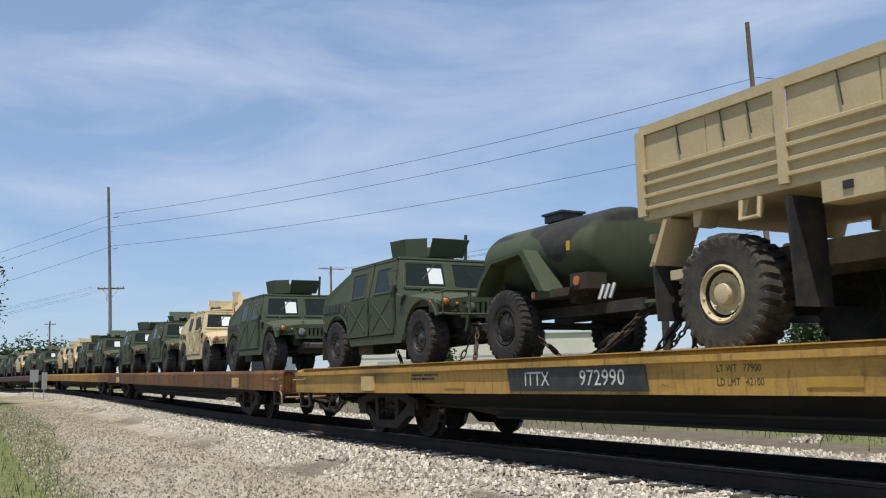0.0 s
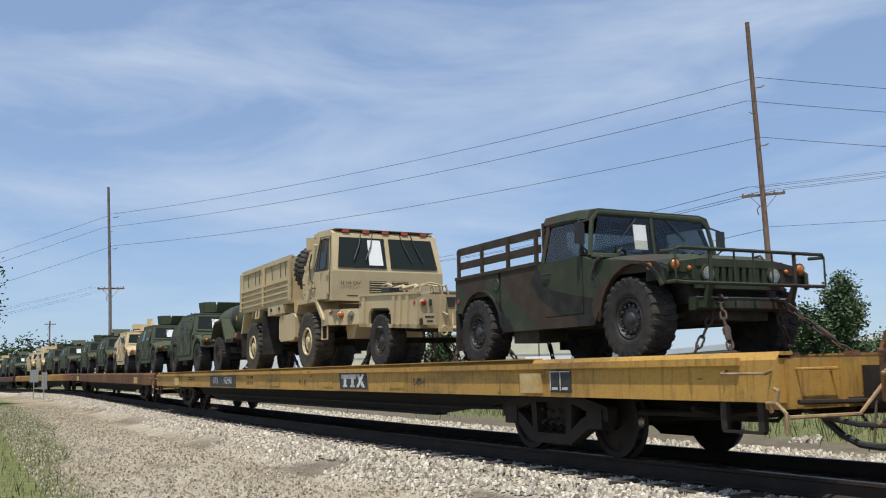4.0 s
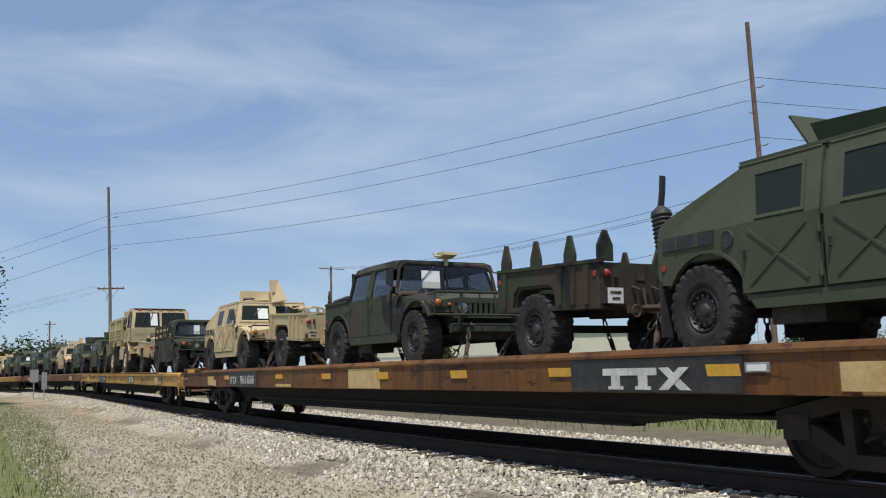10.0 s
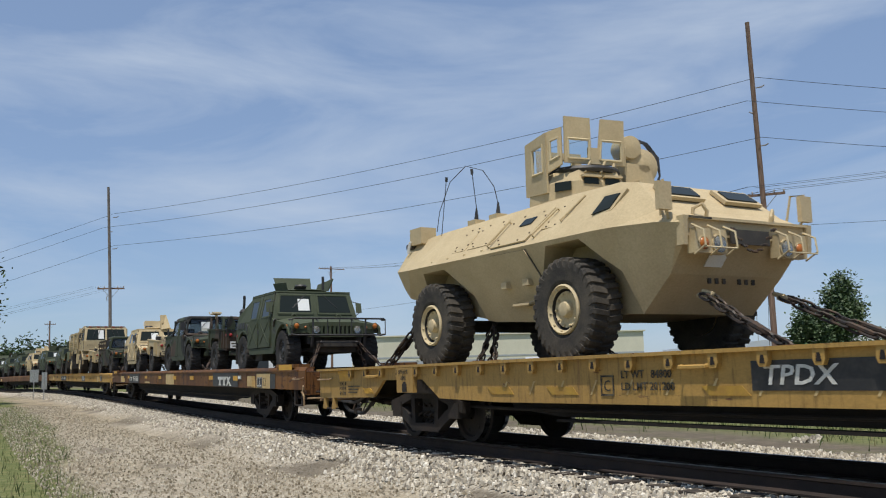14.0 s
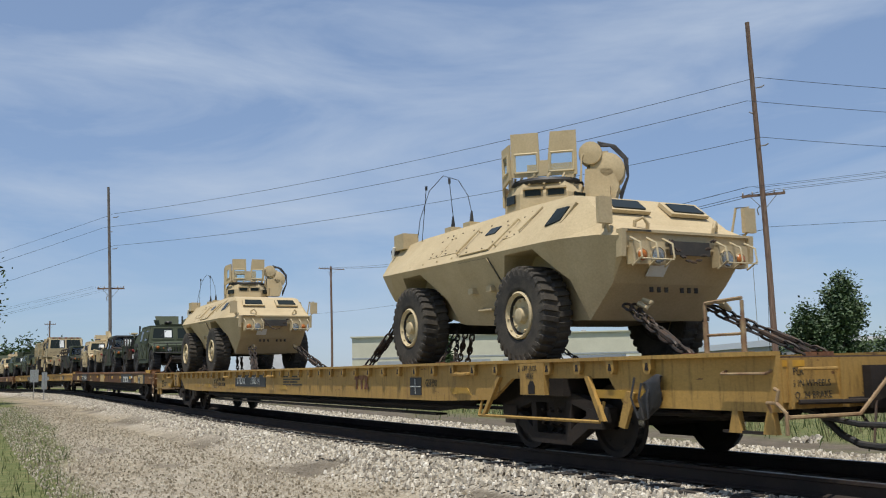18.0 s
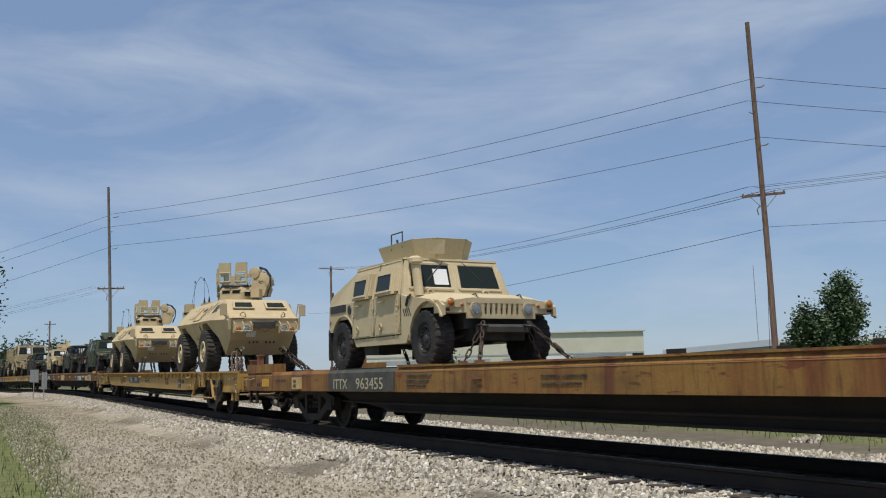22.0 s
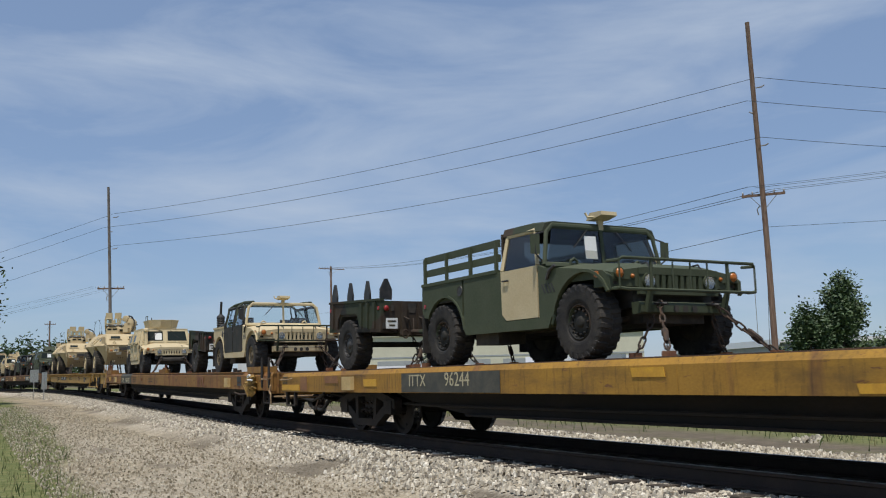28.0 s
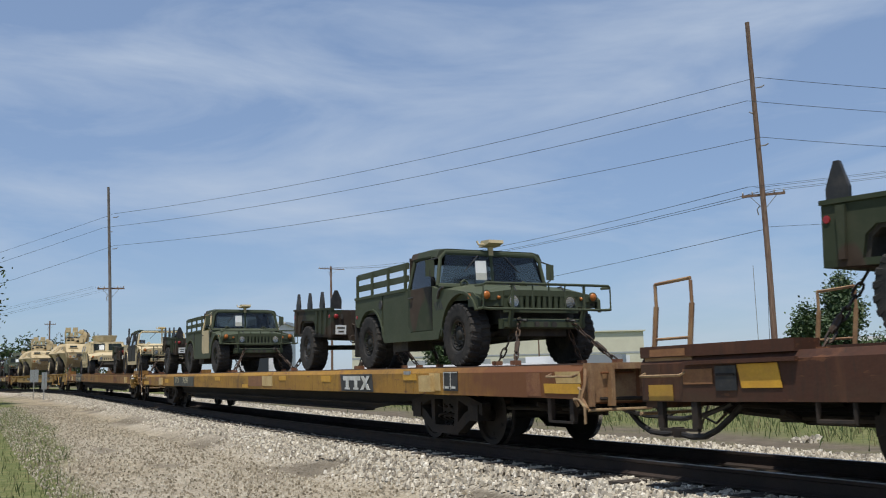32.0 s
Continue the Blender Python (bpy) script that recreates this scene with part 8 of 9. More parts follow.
# ---- cargo truck ----
def cargo_truck(label):
    t = thing("cargo_truck", label, "military truck")
    block("frame_rail", TAN_UNDER, t, -3.0, 3.0, -0.48, -0.38, 0.82, 1.06, 0.01)
    block("frame_rail", TAN_UNDER, t, -3.0, 3.0, 0.38, 0.48, 0.82, 1.06, 0.01)
    block("gearbox", UNDER, t, 0.2, 1.4, -0.4, 0.4, 0.55, 1.0, 0.03)
    for x in (-1.95, 1.95):
        bar("axle", UNDER, t, [(x, -0.9, 0.59), (x, 0.9, 0.59)], 0.09, 8)
        part("differential", turned(bmesh.new(), [(0.05, -0.22), (0.2, -0.1), (0.2, 0.1), (0.05, 0.22)], 14, (x, 0, 0.59)), UNDER, t, smooth=True)
        for s in (-1, 1):
            wheel(t, x, s * 1.02, 0.59, RIM_TAN, TYRE_T)
            bar("leaf_spring", UNDER, t, [(x - 0.6, s * 0.55, 0.95), (x, s * 0.55, 0.72), (x + 0.6, s * 0.55, 0.95)], 0.04, 6)
    # cargo bed
    x0, x1, h = -3.0, 0.86, 1.19
    block("bed_floor", TAN, t, x0, x1, -h, h, 1.46, 1.56, 0.01)
    for s in (-1, 1):
        for i, (a, b) in enumerate(((x0, -1.12), (-1.08, x1))):
            p = block("drop_side", TAN, t, a, b, min(s * h, s * (h - 0.05)), max(s * h, s * (h - 0.05)), 1.56, 1.98, 0.006)
            for z in (1.58, 1.71, 1.84, 1.96):
                slab("side_rib", TAN, p, [(h + 0.0005, z - 0.03), (h + 0.04, z - 0.015), (h + 0.04, z + 0.015), (h + 0.0005, z + 0.03)] if s > 0 else [(-h - 0.0005, z - 0.03), (-h - 0.04, z - 0.015), (-h - 0.04, z + 0.015), (-h - 0.0005, z + 0.03)], a + 0.03, b - 0.03, 0, axis="x")
            block("seat_board", TAN, t, a + 0.02, (a + b) / 2 - 0.008, min(s * (h - 0.02), s * (h - 0.05)), max(s * (h - 0.02), s * (h - 0.05)), 1.985, 2.366, 0.006)
            block("seat_board", TAN, t, (a + b) / 2 + 0.008, b - 0.02, min(s * (h - 0.02), s * (h - 0.05)), max(s * (h - 0.02), s * (h - 0.05)), 1.985, 2.366, 0.006)
            for q in (0.3, 0.62, 0.8):
                bar("strap", BLACK, t, [(a + (b - a) * q, s * (h + 0.01), 2.36), (a + (b - a) * q + 0.04, s * (h + 0.01), 2.05)], 0.008, 4)
        block("top_rail", TAN, t, x0, x1, min(s * (h + 0.01), s * (h - 0.06)), max(s * (h + 0.01), s * (h - 0.06)), 2.37, 2.47, 0.01)
        for x in (x0 + 0.02, -1.10, x1 - 0.03):
            block("stanchion", TAN, t, x - 0.05, x + 0.05, min(s * (h + 0.002), s * (h + 0.055)), max(s * (h + 0.002), s * (h + 0.055)), 1.50, 2.40, 0.008)
        # under-bed boxes
        for x in (-2.8, -2.35, -1.75):
            slab("bed_bracket", TAN, t, [(x, 1.46), (x + 0.14, 1.46), (x + 0.08, 1.30), (x, 1.30)], s * 1.0 - 0.12, s * 1.0 + 0.12, 0.006)
        block("stow_box", TAN, t, -0.72, -0.12, min(s * 0.9, s * 1.22), max(s * 0.9, s * 1.22), 1.26, 1.455, 0.015)
        block("stow_box", TAN, t, -0.08, 0.36, min(s * 0.9, s * 1.22), max(s * 0.9, s * 1.22), 1.26, 1.455, 0.015)
        for x in (-0.45, 0.14):
            block("latch", BLACK, t, x - 0.05, x + 0.05, min(s * 1.221, s * 1.235), max(s * 1.221, s * 1.235), 1.34, 1.41, 0.004)
        slab("mud_flap", RUBBER, t, [(-2.86, 1.0), (-2.82, 0.38), (-2.80, 0.38), (-2.82, 1.0)], s * 1.0 - 0.24, s * 1.0 + 0.24, 0)
        slab("mud_flap", RUBBER, t, [(-1.1, 1.4), (-1.06, 0.40), (-1.04, 0.40), (-1.06, 1.4)], s * 1.0 - 0.24, s * 1.0 + 0.24, 0)
        slab("rear_fender", TAN, t, [(-2.9, 0.96), (-2.66, 1.42), (-2.60, 1.42), (-2.82, 0.96)], s * 1.0 - 0.24, s * 1.0 + 0.24, 0.006)
        lamp("tail_light", t, -3.02, s * 1.05, 1.28, 0.05, RED, TAN, -1)
        block("light_step", TAN_PALE, t, -2.72, -2.52, s * 1.02 - 0.1, s * 1.02 + 0.1, 0.80, 0.90, 0.008)
        bar("tie_ring", TAN, t, [(-1.62, s * 1.215, 1.44), (-1.62, s * 1.24, 1.26), (-1.40, s * 1.24, 1.26), (-1.40, s * 1.215, 1.44)], 0.025, 6)
    block("headboard", TAN, t, x1 - 0.05, x1, -h, h, 1.56, 2.44, 0.008)
    block("tailboard", TAN, t, x0, x0 + 0.05, -h + 0.06, h - 0.06, 1.56, 2.44, 0.008)
    # fuel tank, battery box, spare wheel
    f = slab("fuel_tank", TAN, t, [(0.0, 0.72), (0.0, 1.14), (0.1, 1.22), (1.0, 1.22), (1.1, 1.14), (1.1, 0.72), (1.0, 0.66), (0.1, 0.66)], -1.18, -0.55, 0.03)
    for x in (0.22, 0.88):
        block("tank_strap", TAN, f, x - 0.04, x + 0.04, -1.195, -0.55, 0.65, 1.235, 0.004)
    block("battery_box", TAN, t, 0.0, 1.1, 0.55, 1.15, 0.70, 1.2, 0.03)
    block("air_box", TAN, t, 0.95, 1.25, -1.15, -0.85, 1.25, 1.5, 0.02)
    block("air_box_label", PATCH, t, 1.0, 1.18, -1.153, -1.149, 1.34, 1.46, 0)
    sp = part("spare_wheel", RIM_TAN, None, t, m=pose(1.19, -0.66, 2.12, 0, 0, 100) @ Matrix.Scale(0.92, 4))
    part("tyre", TYRE_T, None, sp)
    # cab
    bm = bmesh.new()
    low = [(1.72, 1.40), (3.34, 1.32), (3.37, 1.88), (3.19, 2.62), (3.08, 2.68), (2.16, 2.72), (1.62, 1.86)]
    rings = []
    for y, k in ((-1.18, 0.0), (-1.20, 0.02), (1.20, 0.02), (1.18, 0.0)):
        rings.append([(x, y * (1 - 0.06 * max(0, z - 1.84) / 0.88), z) for x, z in low])
    loft(bm, rings[1:3])
    cab = part("cab", bm, TAN, t, bevel=0.025)

    def wx(z):
        return 3.37 - (z - 1.88) / 0.74 * 0.18 + 0.004
    for s in (-1, 1):
        bm = bmesh.new()
        hexa(bm, [(wx(1.95), s * 0.05, 1.95), (wx(1.95), s * 1.08, 1.95), (wx(1.95) + 0.02, s * 1.08, 1.95), (wx(1.95) + 0.02, s * 0.05, 1.95)],
             [(wx(2.54), s * 0.05, 2.54), (wx(2.54), s * 1.0, 2.54), (wx(2.54) + 0.02, s * 1.0, 2.54), (wx(2.54) + 0.02, s * 0.05, 2.54)])
        part("windscreen", bm, GLASS_DARK, t)
        for y in (0.3, 0.55):
            bar("wiper", BLACK, t, [(wx(2.6) + 0.03, s * y, 2.62), (wx(2.35) + 0.04, s * (y + 0.06), 2.40), (wx(2.05) + 0.04, s * (y + 0.2), 2.1)], 0.012, 5)
        # door
        d = slab("door", TAN, t, [(2.46, 1.40), (3.18, 1.36), (3.22, 1.88), (3.20, 1.90), (2.36, 1.94)], min(s * 1.196, s * 1.215), max(s * 1.196, s * 1.215), 0.006)
        bm = bmesh.new()
        loft(bm, [[(2.46, s * (1.19 + q), 1.97), (3.12, s * (1.19 + q), 1.96), (3.04, s * (1.152 + q), 2.50), (2.70, s * (1.15 + q), 2.52)] for q in (0, 0.012)])
        part("window", bm, GLASS_DARK, d)
        seam(d, [(2.44, s * 1.205, 1.38), (3.20, s * 1.205, 1.34), (3.24, s * 1.205, 1.88), (3.16, s * 1.155, 2.56), (2.62, s * 1.152, 2.60), (2.34, s * 1.20, 1.95)], 0.010)
        seam(d, [(2.44, s * 1.203, 1.95), (3.14, s * 1.203, 1.94), (3.06, s * 1.165, 2.52), (2.68, s * 1.163, 2.54)], 0.014)
        for q in (1.45, 1.80):
            block("hinge", TAN, d, 3.10, 3.22, min(s * 1.216, s * 1.24), max(s * 1.216, s * 1.24), q, q + 0.05, 0.006)
        for qx, qz in ((1.80, 1.55), (1.76, 1.75), (1.86, 2.0), (2.0, 2.2), (2.12, 2.4), (2.2, 1.45), (2.32, 2.62)):
            part("cab_bolt", turned(bmesh.new(), [(0.02, s * 1.20), (0.02, s * (1.225 - 0.082 * max(0.0, qz - 1.84))), (0.003, s * (1.228 - 0.082 * max(0.0, qz - 1.84)))], 6, (qx, 0, qz)), TAN_UNDER, t)
        block("grab_step", TAN, t, 1.98, 2.14, min(s * 1.16, s * 1.28), max(s * 1.16, s * 1.28), 2.02, 2.10, 0.015)
        block("grab_step", TAN, t, 2.05, 2.20, min(s * 1.18, s * 1.28), max(s * 1.18, s * 1.28), 1.62, 1.70, 0.015)
        bar("door_handle", BLACK, d, [(2.36, s * 1.22, 1.62), (2.36, s * 1.245, 1.62), (2.48, s * 1.245, 1.62), (2.48, s * 1.22, 1.62)], 0.012, 5)
        m = bar("mirror_arm", BLACK, t, [(2.9, s * 1.15, 2.55), (2.86, s * 1.24, 2.5), (2.82, s * 1.27, 1.95), (2.9, s * 1.18, 1.90)], 0.014, 5)
        block("mirror", TAN, m, 2.30, 2.36, s * 1.27 - 0.08, s * 1.27 + 0.08, 2.38, 2.62, 0.02)
        bar("mirror_strut", TAN, m, [(2.40, s * 1.12, 2.48), (2.33, s * 1.24, 2.48)], 0.02, 6)
        # wheel arch and steps
        slab("front_fender", TAN, t, [(1.30, 1.18), (1.42, 1.36), (2.42, 1.36), (2.80, 0.98), (2.90, 0.98), (2.48, 1.44), (1.38, 1.44), (1.22, 1.20)], min(s * 0.78, s * 1.22), max(s * 0.78, s * 1.22), 0.008)
        block("step_box", TAN, t, 2.72, 3.12, s * 1.05 - 0.14, s * 1.05 + 0.14, 0.86, 0.98, 0.012)
        bar("step", TAN, t, [(2.72, s * 1.17, 0.90), (2.72, s * 1.17, 0.60), (3.02, s * 1.17, 0.60), (3.02, s * 1.17, 0.90)], 0.018, 6)
        bar("grab_rail", BLACK, t, [(2.30, s * 1.24, 2.30), (2.26, s * 1.27, 2.1), (2.30, s * 1.27, 1.8), (2.40, s * 1.24, 1.72)], 0.014, 6)
        lamp("headlight", t, 3.43, s * 0.83, 1.03, 0.085, LENS, TAN)
        part("reflector", turned(bmesh.new(), [(0.09, 0.0), (0.04, -0.03), (0.01, -0.035)], 14, (3.435, s * 0.83, 1.03), "x"), CHROME, t)
        lamp("turn_signal", t, 3.30, s * 0.99, 1.05, 0.07, AMBER, TAN)
        lamp("marker", t, 3.15, s * 1.15, 1.10, 0.035, RED, TAN)
    for i in range(5):
        y = -0.85 + 0.425 * i
        block("roof_lamp", MARKER, t, 3.12, 3.21, y - 0.07, y + 0.07, 2.635, 2.705, 0.012)
    for y0 in (-0.42, 0.06):
        g = block("grille", BLACK, t, 3.36, 3.382, y0, y0 + 0.36, 1.48, 1.70, 0)
        for k in range(5):
            block("slat", TAN, g, 3.383, 3.40, y0, y0 + 0.36, 1.49 + 0.045 * k, 1.505 + 0.045 * k, 0)
    bm = bmesh.new()
    loft(bm, [[(2.9, -1.19, z0), (3.13, -1.19, z0), (3.60, -0.62, z0), (3.60, 0.62, z0), (3.13, 1.19, z0), (2.9, 1.19, z0)] for z0 in (0.86, 1.16)])
    b = part("bumper", bm, TAN, t, bevel=0.015)
    slab("skid_plate", TAN, t, [(2.95, 0.86), (3.5, 0.86), (3.35, 0.60), (3.0, 0.60)], -0.75, 0.75, 0.02)
    for s in (-1, 1):
        bar("tow_shackle", TAN, b, [(3.60, s * 0.5 - 0.06, 1.06), (3.72, s * 0.5 - 0.05, 1.06), (3.75, s * 0.5, 1.06), (3.72, s * 0.5 + 0.05, 1.06), (3.60, s * 0.5 + 0.06, 1.06)], 0.022, 6)
    slab("visor", TAN, t, [(2.2, 2.725), (3.16, 2.70), (3.20, 2.71), (2.2, 2.76)], -1.08, 1.08, 0.006)
    bm = bmesh.new()
    hexa(bm, [(wx(2.0) + 0.022, -0.42, 2.0), (wx(2.0) + 0.022, -0.12, 2.0), (wx(2.0) + 0.025, -0.12, 2.0), (wx(2.0) + 0.025, -0.42, 2.0)], [(wx(2.5) + 0.022, -0.42, 2.5), (wx(2.5) + 0.022, -0.14, 2.5), (wx(2.5) + 0.025, -0.14, 2.5), (wx(2.5) + 0.025, -0.42, 2.5)])
    part("paper_sheet", bm, PAPER, t, "white paper notice in the windscreen")
    text = part("unit_mark", box(bmesh.new(), 3.372, 3.376, -0.90, -0.66, 1.40, 1.425), STENCIL, t)
    lettering("unit_mark", "33 106 CAV", 0.085, STENCIL, t, pose(3.374, -1.04, 1.63, 90, 0, 90))
    return reshape(t, lambda x, y, z: (x, y * 0.985, z + 0.02 * max(0.0, z - 1.45)))


# ---- armoured car ----
def armoured_car(label, train=-41):
    t = thing("armoured_car", label, "armoured vehicle", "armoured cars on the train")
    rings = []
    for x, b, c, u in ((-3.1, (0.92, 1.28), (1.06, 1.56), (0.95, 1.72)), (-2.94, (0.9, 1.12), (1.12, 1.54), (0.86, 1.97)), (-2.35, (0.86, 0.99), (1.24, 1.50), (0.80, 2.04)), (-1.9, (0.86, 0.86), (1.28, 1.49), (0.76, 2.07)),
                       (-0.5, (0.86, 0.60), (1.28, 1.47), (0.70, 2.09)), (1.0, (0.86, 0.50), (1.28, 1.46), (0.70, 2.10)), (2.15, (0.86, 0.52), (1.28, 1.45), (0.84, 2.04)),
                       (2.45, (0.86, 0.50), (1.22, 1.45), (0.86, 1.98)), (2.9, (0.86, 0.90), (1.07, 1.44), (0.92, 1.60)), (3.2, (0.90, 1.27), (1.0, 1.40), (0.96, 1.45))):
        r = []
        for y, z in (b, c, u):
            r.append((x, -y, z))
        for y, z in (u, c, b):
            r.append((x, y, z))
        rings.append(r)
    hull = finish("hull_blank", loft(bmesh.new(), rings), TAN)
    tmp = bpy.data.objects.new("hull_blank", hull)
    scene.collection.objects.link(tmp)
    cutters = []
    for s in (-1, 1):
        for x in (-1.56, 1.55):
            bm = bmesh.new()
            prism(bm, [(x - 0.80, 0.30), (x - 0.66, 0.98), (x - 0.34, 1.40), (x + 0.30, 1.40), (x + 0.78, 0.98), (x + 0.95, 0.30)], min(s * 0.78, s * 1.6), max(s * 0.78, s * 1.6))
            co = bpy.data.objects.new("cutter", finish("cutter", bm, UNDER))
            scene.collection.objects.link(co)
            md = tmp.modifiers.new("cut", "BOOLEAN")
            md.object, md.operation, md.solver = co, "DIFFERENCE", "EXACT"
            cutters.append(co)
    bpy.context.view_layer.update()
    me = bpy.data.meshes.new_from_object(tmp.evaluated_get(bpy.context.evaluated_depsgraph_get()))
    me.name = "hull"
    for o in cutters + [tmp]:
        bpy.data.objects.remove(o)
    me.materials.clear()
    me.materials.append(TAN)
    part("hull", me, None, t)
    for x in (-1.56, 1.55):
        bar("axle", UNDER, t, [(x, -0.9, 0.60), (x, 0.9, 0.60)], 0.09, 8)
        for s in (-1, 1):
            wheel(t, x, s * 1.09, 0.61, RIM_ASV, TYRE_S)
            bar("suspension_arm", UNDER, t, [(x - 0.3, s * 0.7, 0.75), (x, s * 0.95, 0.6), (x + 0.3, s * 0.7, 0.75)], 0.05, 6)

    def skin(x, k, s):
        """A point on the upper flank: k 0 at the crease, 1 at the roof edge; and out along its normal."""
        yc, zc, yt, zt = 1.28, 1.455, 0.71, 2.055
        return Vector((x, s * (yc + (yt - yc) * k), zc + (zt - zc) * k)), Vector((0, s * 0.725, 0.689))

    def hatch(name, s, x0, x1, k0, k1, th, mat, parent, o=0.004, slant=0.0):
        pts = []
        for x, k in ((x0, k0), (x1, k0), (x1 + slant, k1), (x0 + slant, k1)):
            p, nn = skin(x, k, s)
            pts.append(p + nn * o)
        ob = part(name, loft(bmesh.new(), [[tuple(p) for p in pts], [tuple(p + nn * th) for p in pts]]), mat, parent, bevel=0.006)
        if parent is t:
            seam(ob, pts, 0.008)
            for a, b in zip(pts, pts[1:] + pts[:1]):
                for q in (0.2, 0.8):
                    c = a.lerp(b, q).lerp(sum(pts, Vector()) / 4, 0.12) + nn * th
                    part("hatch_bolt", turned(bmesh.new(), [(0.014, -0.01), (0.014, 0.010), (0.003, 0.013)], 6, tuple(c), "z"), TAN_UNDER, ob)
        return ob

    for s in (-1, 1):
        h = hatch("side_hatch", s, -0.02, 0.78, 0.10, 0.80, 0.03, TAN, t, slant=0.14)
        hatch("hatch_window", s, 0.36, 0.62, 0.50, 0.66, 0.012, GLASS_DARK, h, 0.036, slant=0.03)
        hatch("stow_panel", s, -1.15, -0.80, 0.25, 0.85, 0.018, TAN, t)
        hatch("stow_panel", s, -0.74, -0.12, 0.25, 0.85, 0.018, TAN, t)
        hatch("front_panel", s, 0.96, 1.30, 0.30, 0.90, 0.018, TAN, t, slant=0.2)
        low = [(0.02, 1.42), (0.80, 1.41), (0.96, 0.98), (0.90, 0.74), (0.08, 0.76)]
        bm = bmesh.new()
        loft(bm, [[(x, s * (0.86 + (z - 0.52) * 0.45 + q), z) for x, z in low] for q in (0.004, 0.028)])
        d = part("lower_door", bm, TAN, t, bevel=0.006)
        seam(d, [(x, s * (0.866 + (z - 0.52) * 0.45), z) for x, z in low], 0.010)
        bar("door_step", TAN, d, [(0.30, s * 1.0, 0.78), (0.32, s * 1.12, 0.75), (0.66, s * 1.12, 0.75), (0.68, s * 1.0, 0.78)], 0.024, 6)
        for x in (0.2, 0.68):
            block("door_hinge", TAN, d, x - 0.06, x + 0.06, s * 1.14 - 0.05, s * 1.14 + 0.05, 0.98, 1.06, 0.012)
        for x0, k0, x1, k1 in ((-0.10, 0.15, 0.0, 0.7), (0.92, 0.15, 1.06, 0.7), (1.36, 0.35, 1.5, 0.85)):
            a, nn = skin(x0, k0, s)
            b, nn = skin(x1, k1, s)
            bar("grab_bar", TAN, t, [a, a + nn * 0.06, b + nn * 0.06, b], 0.015, 6)
        for i in range(6):
            p, nn = skin(-1.6 + 0.45 * i, 0.12, s)
            part("bolt", turned(bmesh.new(), [(0.022, -0.01), (0.022, 0.012), (0.004, 0.016)], 6, tuple(p + nn * 0.01), "z"), TAN, t)
        before = set(t.children)
        # cab windows
        bm = bmesh.new()
        q = [(1.84, 1.12, 1.60), (2.24, 1.07, 1.66), (2.36, 0.93, 1.89), (2.0, 0.94, 1.89)]
        loft(bm, [[(x, s * (y + o), z + o * 0.6) for x, y, z in q] for o in (0.0, 0.035)])
        w = part("window_frame", bm, TAN, t, bevel=0.006)
        q = [(1.93, 1.10, 1.645), (2.20, 1.06, 1.68), (2.28, 0.965, 1.845), (2.03, 0.97, 1.85)]
        bm = bmesh.new()
        loft(bm, [[(x, s * (y + o), z + o * 0.6) for x, y, z in q] for o in (0.03, 0.045)])
        part("window", bm, GLASS_DARK, w)
        bm = bmesh.new()
        q = [(2.72, 0.16, 1.735), (2.72, 0.76, 1.735), (2.50, 0.72, 1.91), (2.50, 0.16, 1.91)]
        loft(bm, [[(x + o, s * y, z + o * 1.1) for x, y, z in q] for o in (0.004, 0.035)])
        w = part("windscreen_frame", bm, TAN, t, bevel=0.006)
        q = [(2.69, 0.22, 1.76), (2.69, 0.70, 1.76), (2.54, 0.67, 1.88), (2.54, 0.22, 1.88)]
        bm = bmesh.new()
        loft(bm, [[(x + o, s * y, z + o * 1.1) for x, y, z in q] for o in (0.033, 0.045)])
        part("windscreen", bm, GLASS_DARK, w)
        # nose lamps in cages
        cl = block("lamp_box", TAN, t, 3.12, 3.24, min(s * 0.40, s * 0.86), max(s * 0.40, s * 0.86), 1.08, 1.34, 0.015)
        lamp("headlight", cl, 3.25, s * 0.52, 1.18, 0.095, LENS, TAN)
        part("reflector", turned(bmesh.new(), [(0.09, 0.0), (0.04, -0.02), (0.01, -0.025)], 14, (3.252, s * 0.52, 1.18), "x"), CHROME, cl)
        lamp("turn_signal", cl, 3.24, s * 0.74, 1.18, 0.07, AMBER, TAN)
        for y in (0.40, 0.63, 0.86):
            bar("lamp_guard", TAN_PALE, cl, [(3.2, s * y, 1.38), (3.36, s * y, 1.30), (3.38, s * y, 1.14), (3.22, s * y, 1.06)], 0.012, 5)
        bar("guard_rail", TAN_PALE, cl, [(3.38, s * 0.40, 1.12), (3.38, s * 0.86, 1.12)], 0.010, 5)
        slab("cheek_bracket", TAN, t, [(3.10, 1.16), (3.12, 1.47), (3.22, 1.47), (3.20, 1.16)], s * 0.96 - 0.03, s * 0.96 + 0.03, 0.01)
        m = bar("mirror_arm", TAN, t, [(3.0, s * 0.98, 1.44), (3.06, s * 1.08, 1.56), (3.06, s * 1.10, 1.86), (2.94, s * 1.02, 1.86), (2.88, s * 0.98, 1.5)], 0.016, 6)
        block("mirror", TAN, m, 3.03, 3.09, s * 1.10 - 0.09, s * 1.10 + 0.09, 1.54, 1.84, 0.03)
        bar("tow_eye", TAN, t, [(3.0, s * 0.55, 0.70), (3.14, s * 0.55, 0.66), (3.14, s * 0.62, 0.60), (3.0, s * 0.62, 0.66)], 0.03, 6)
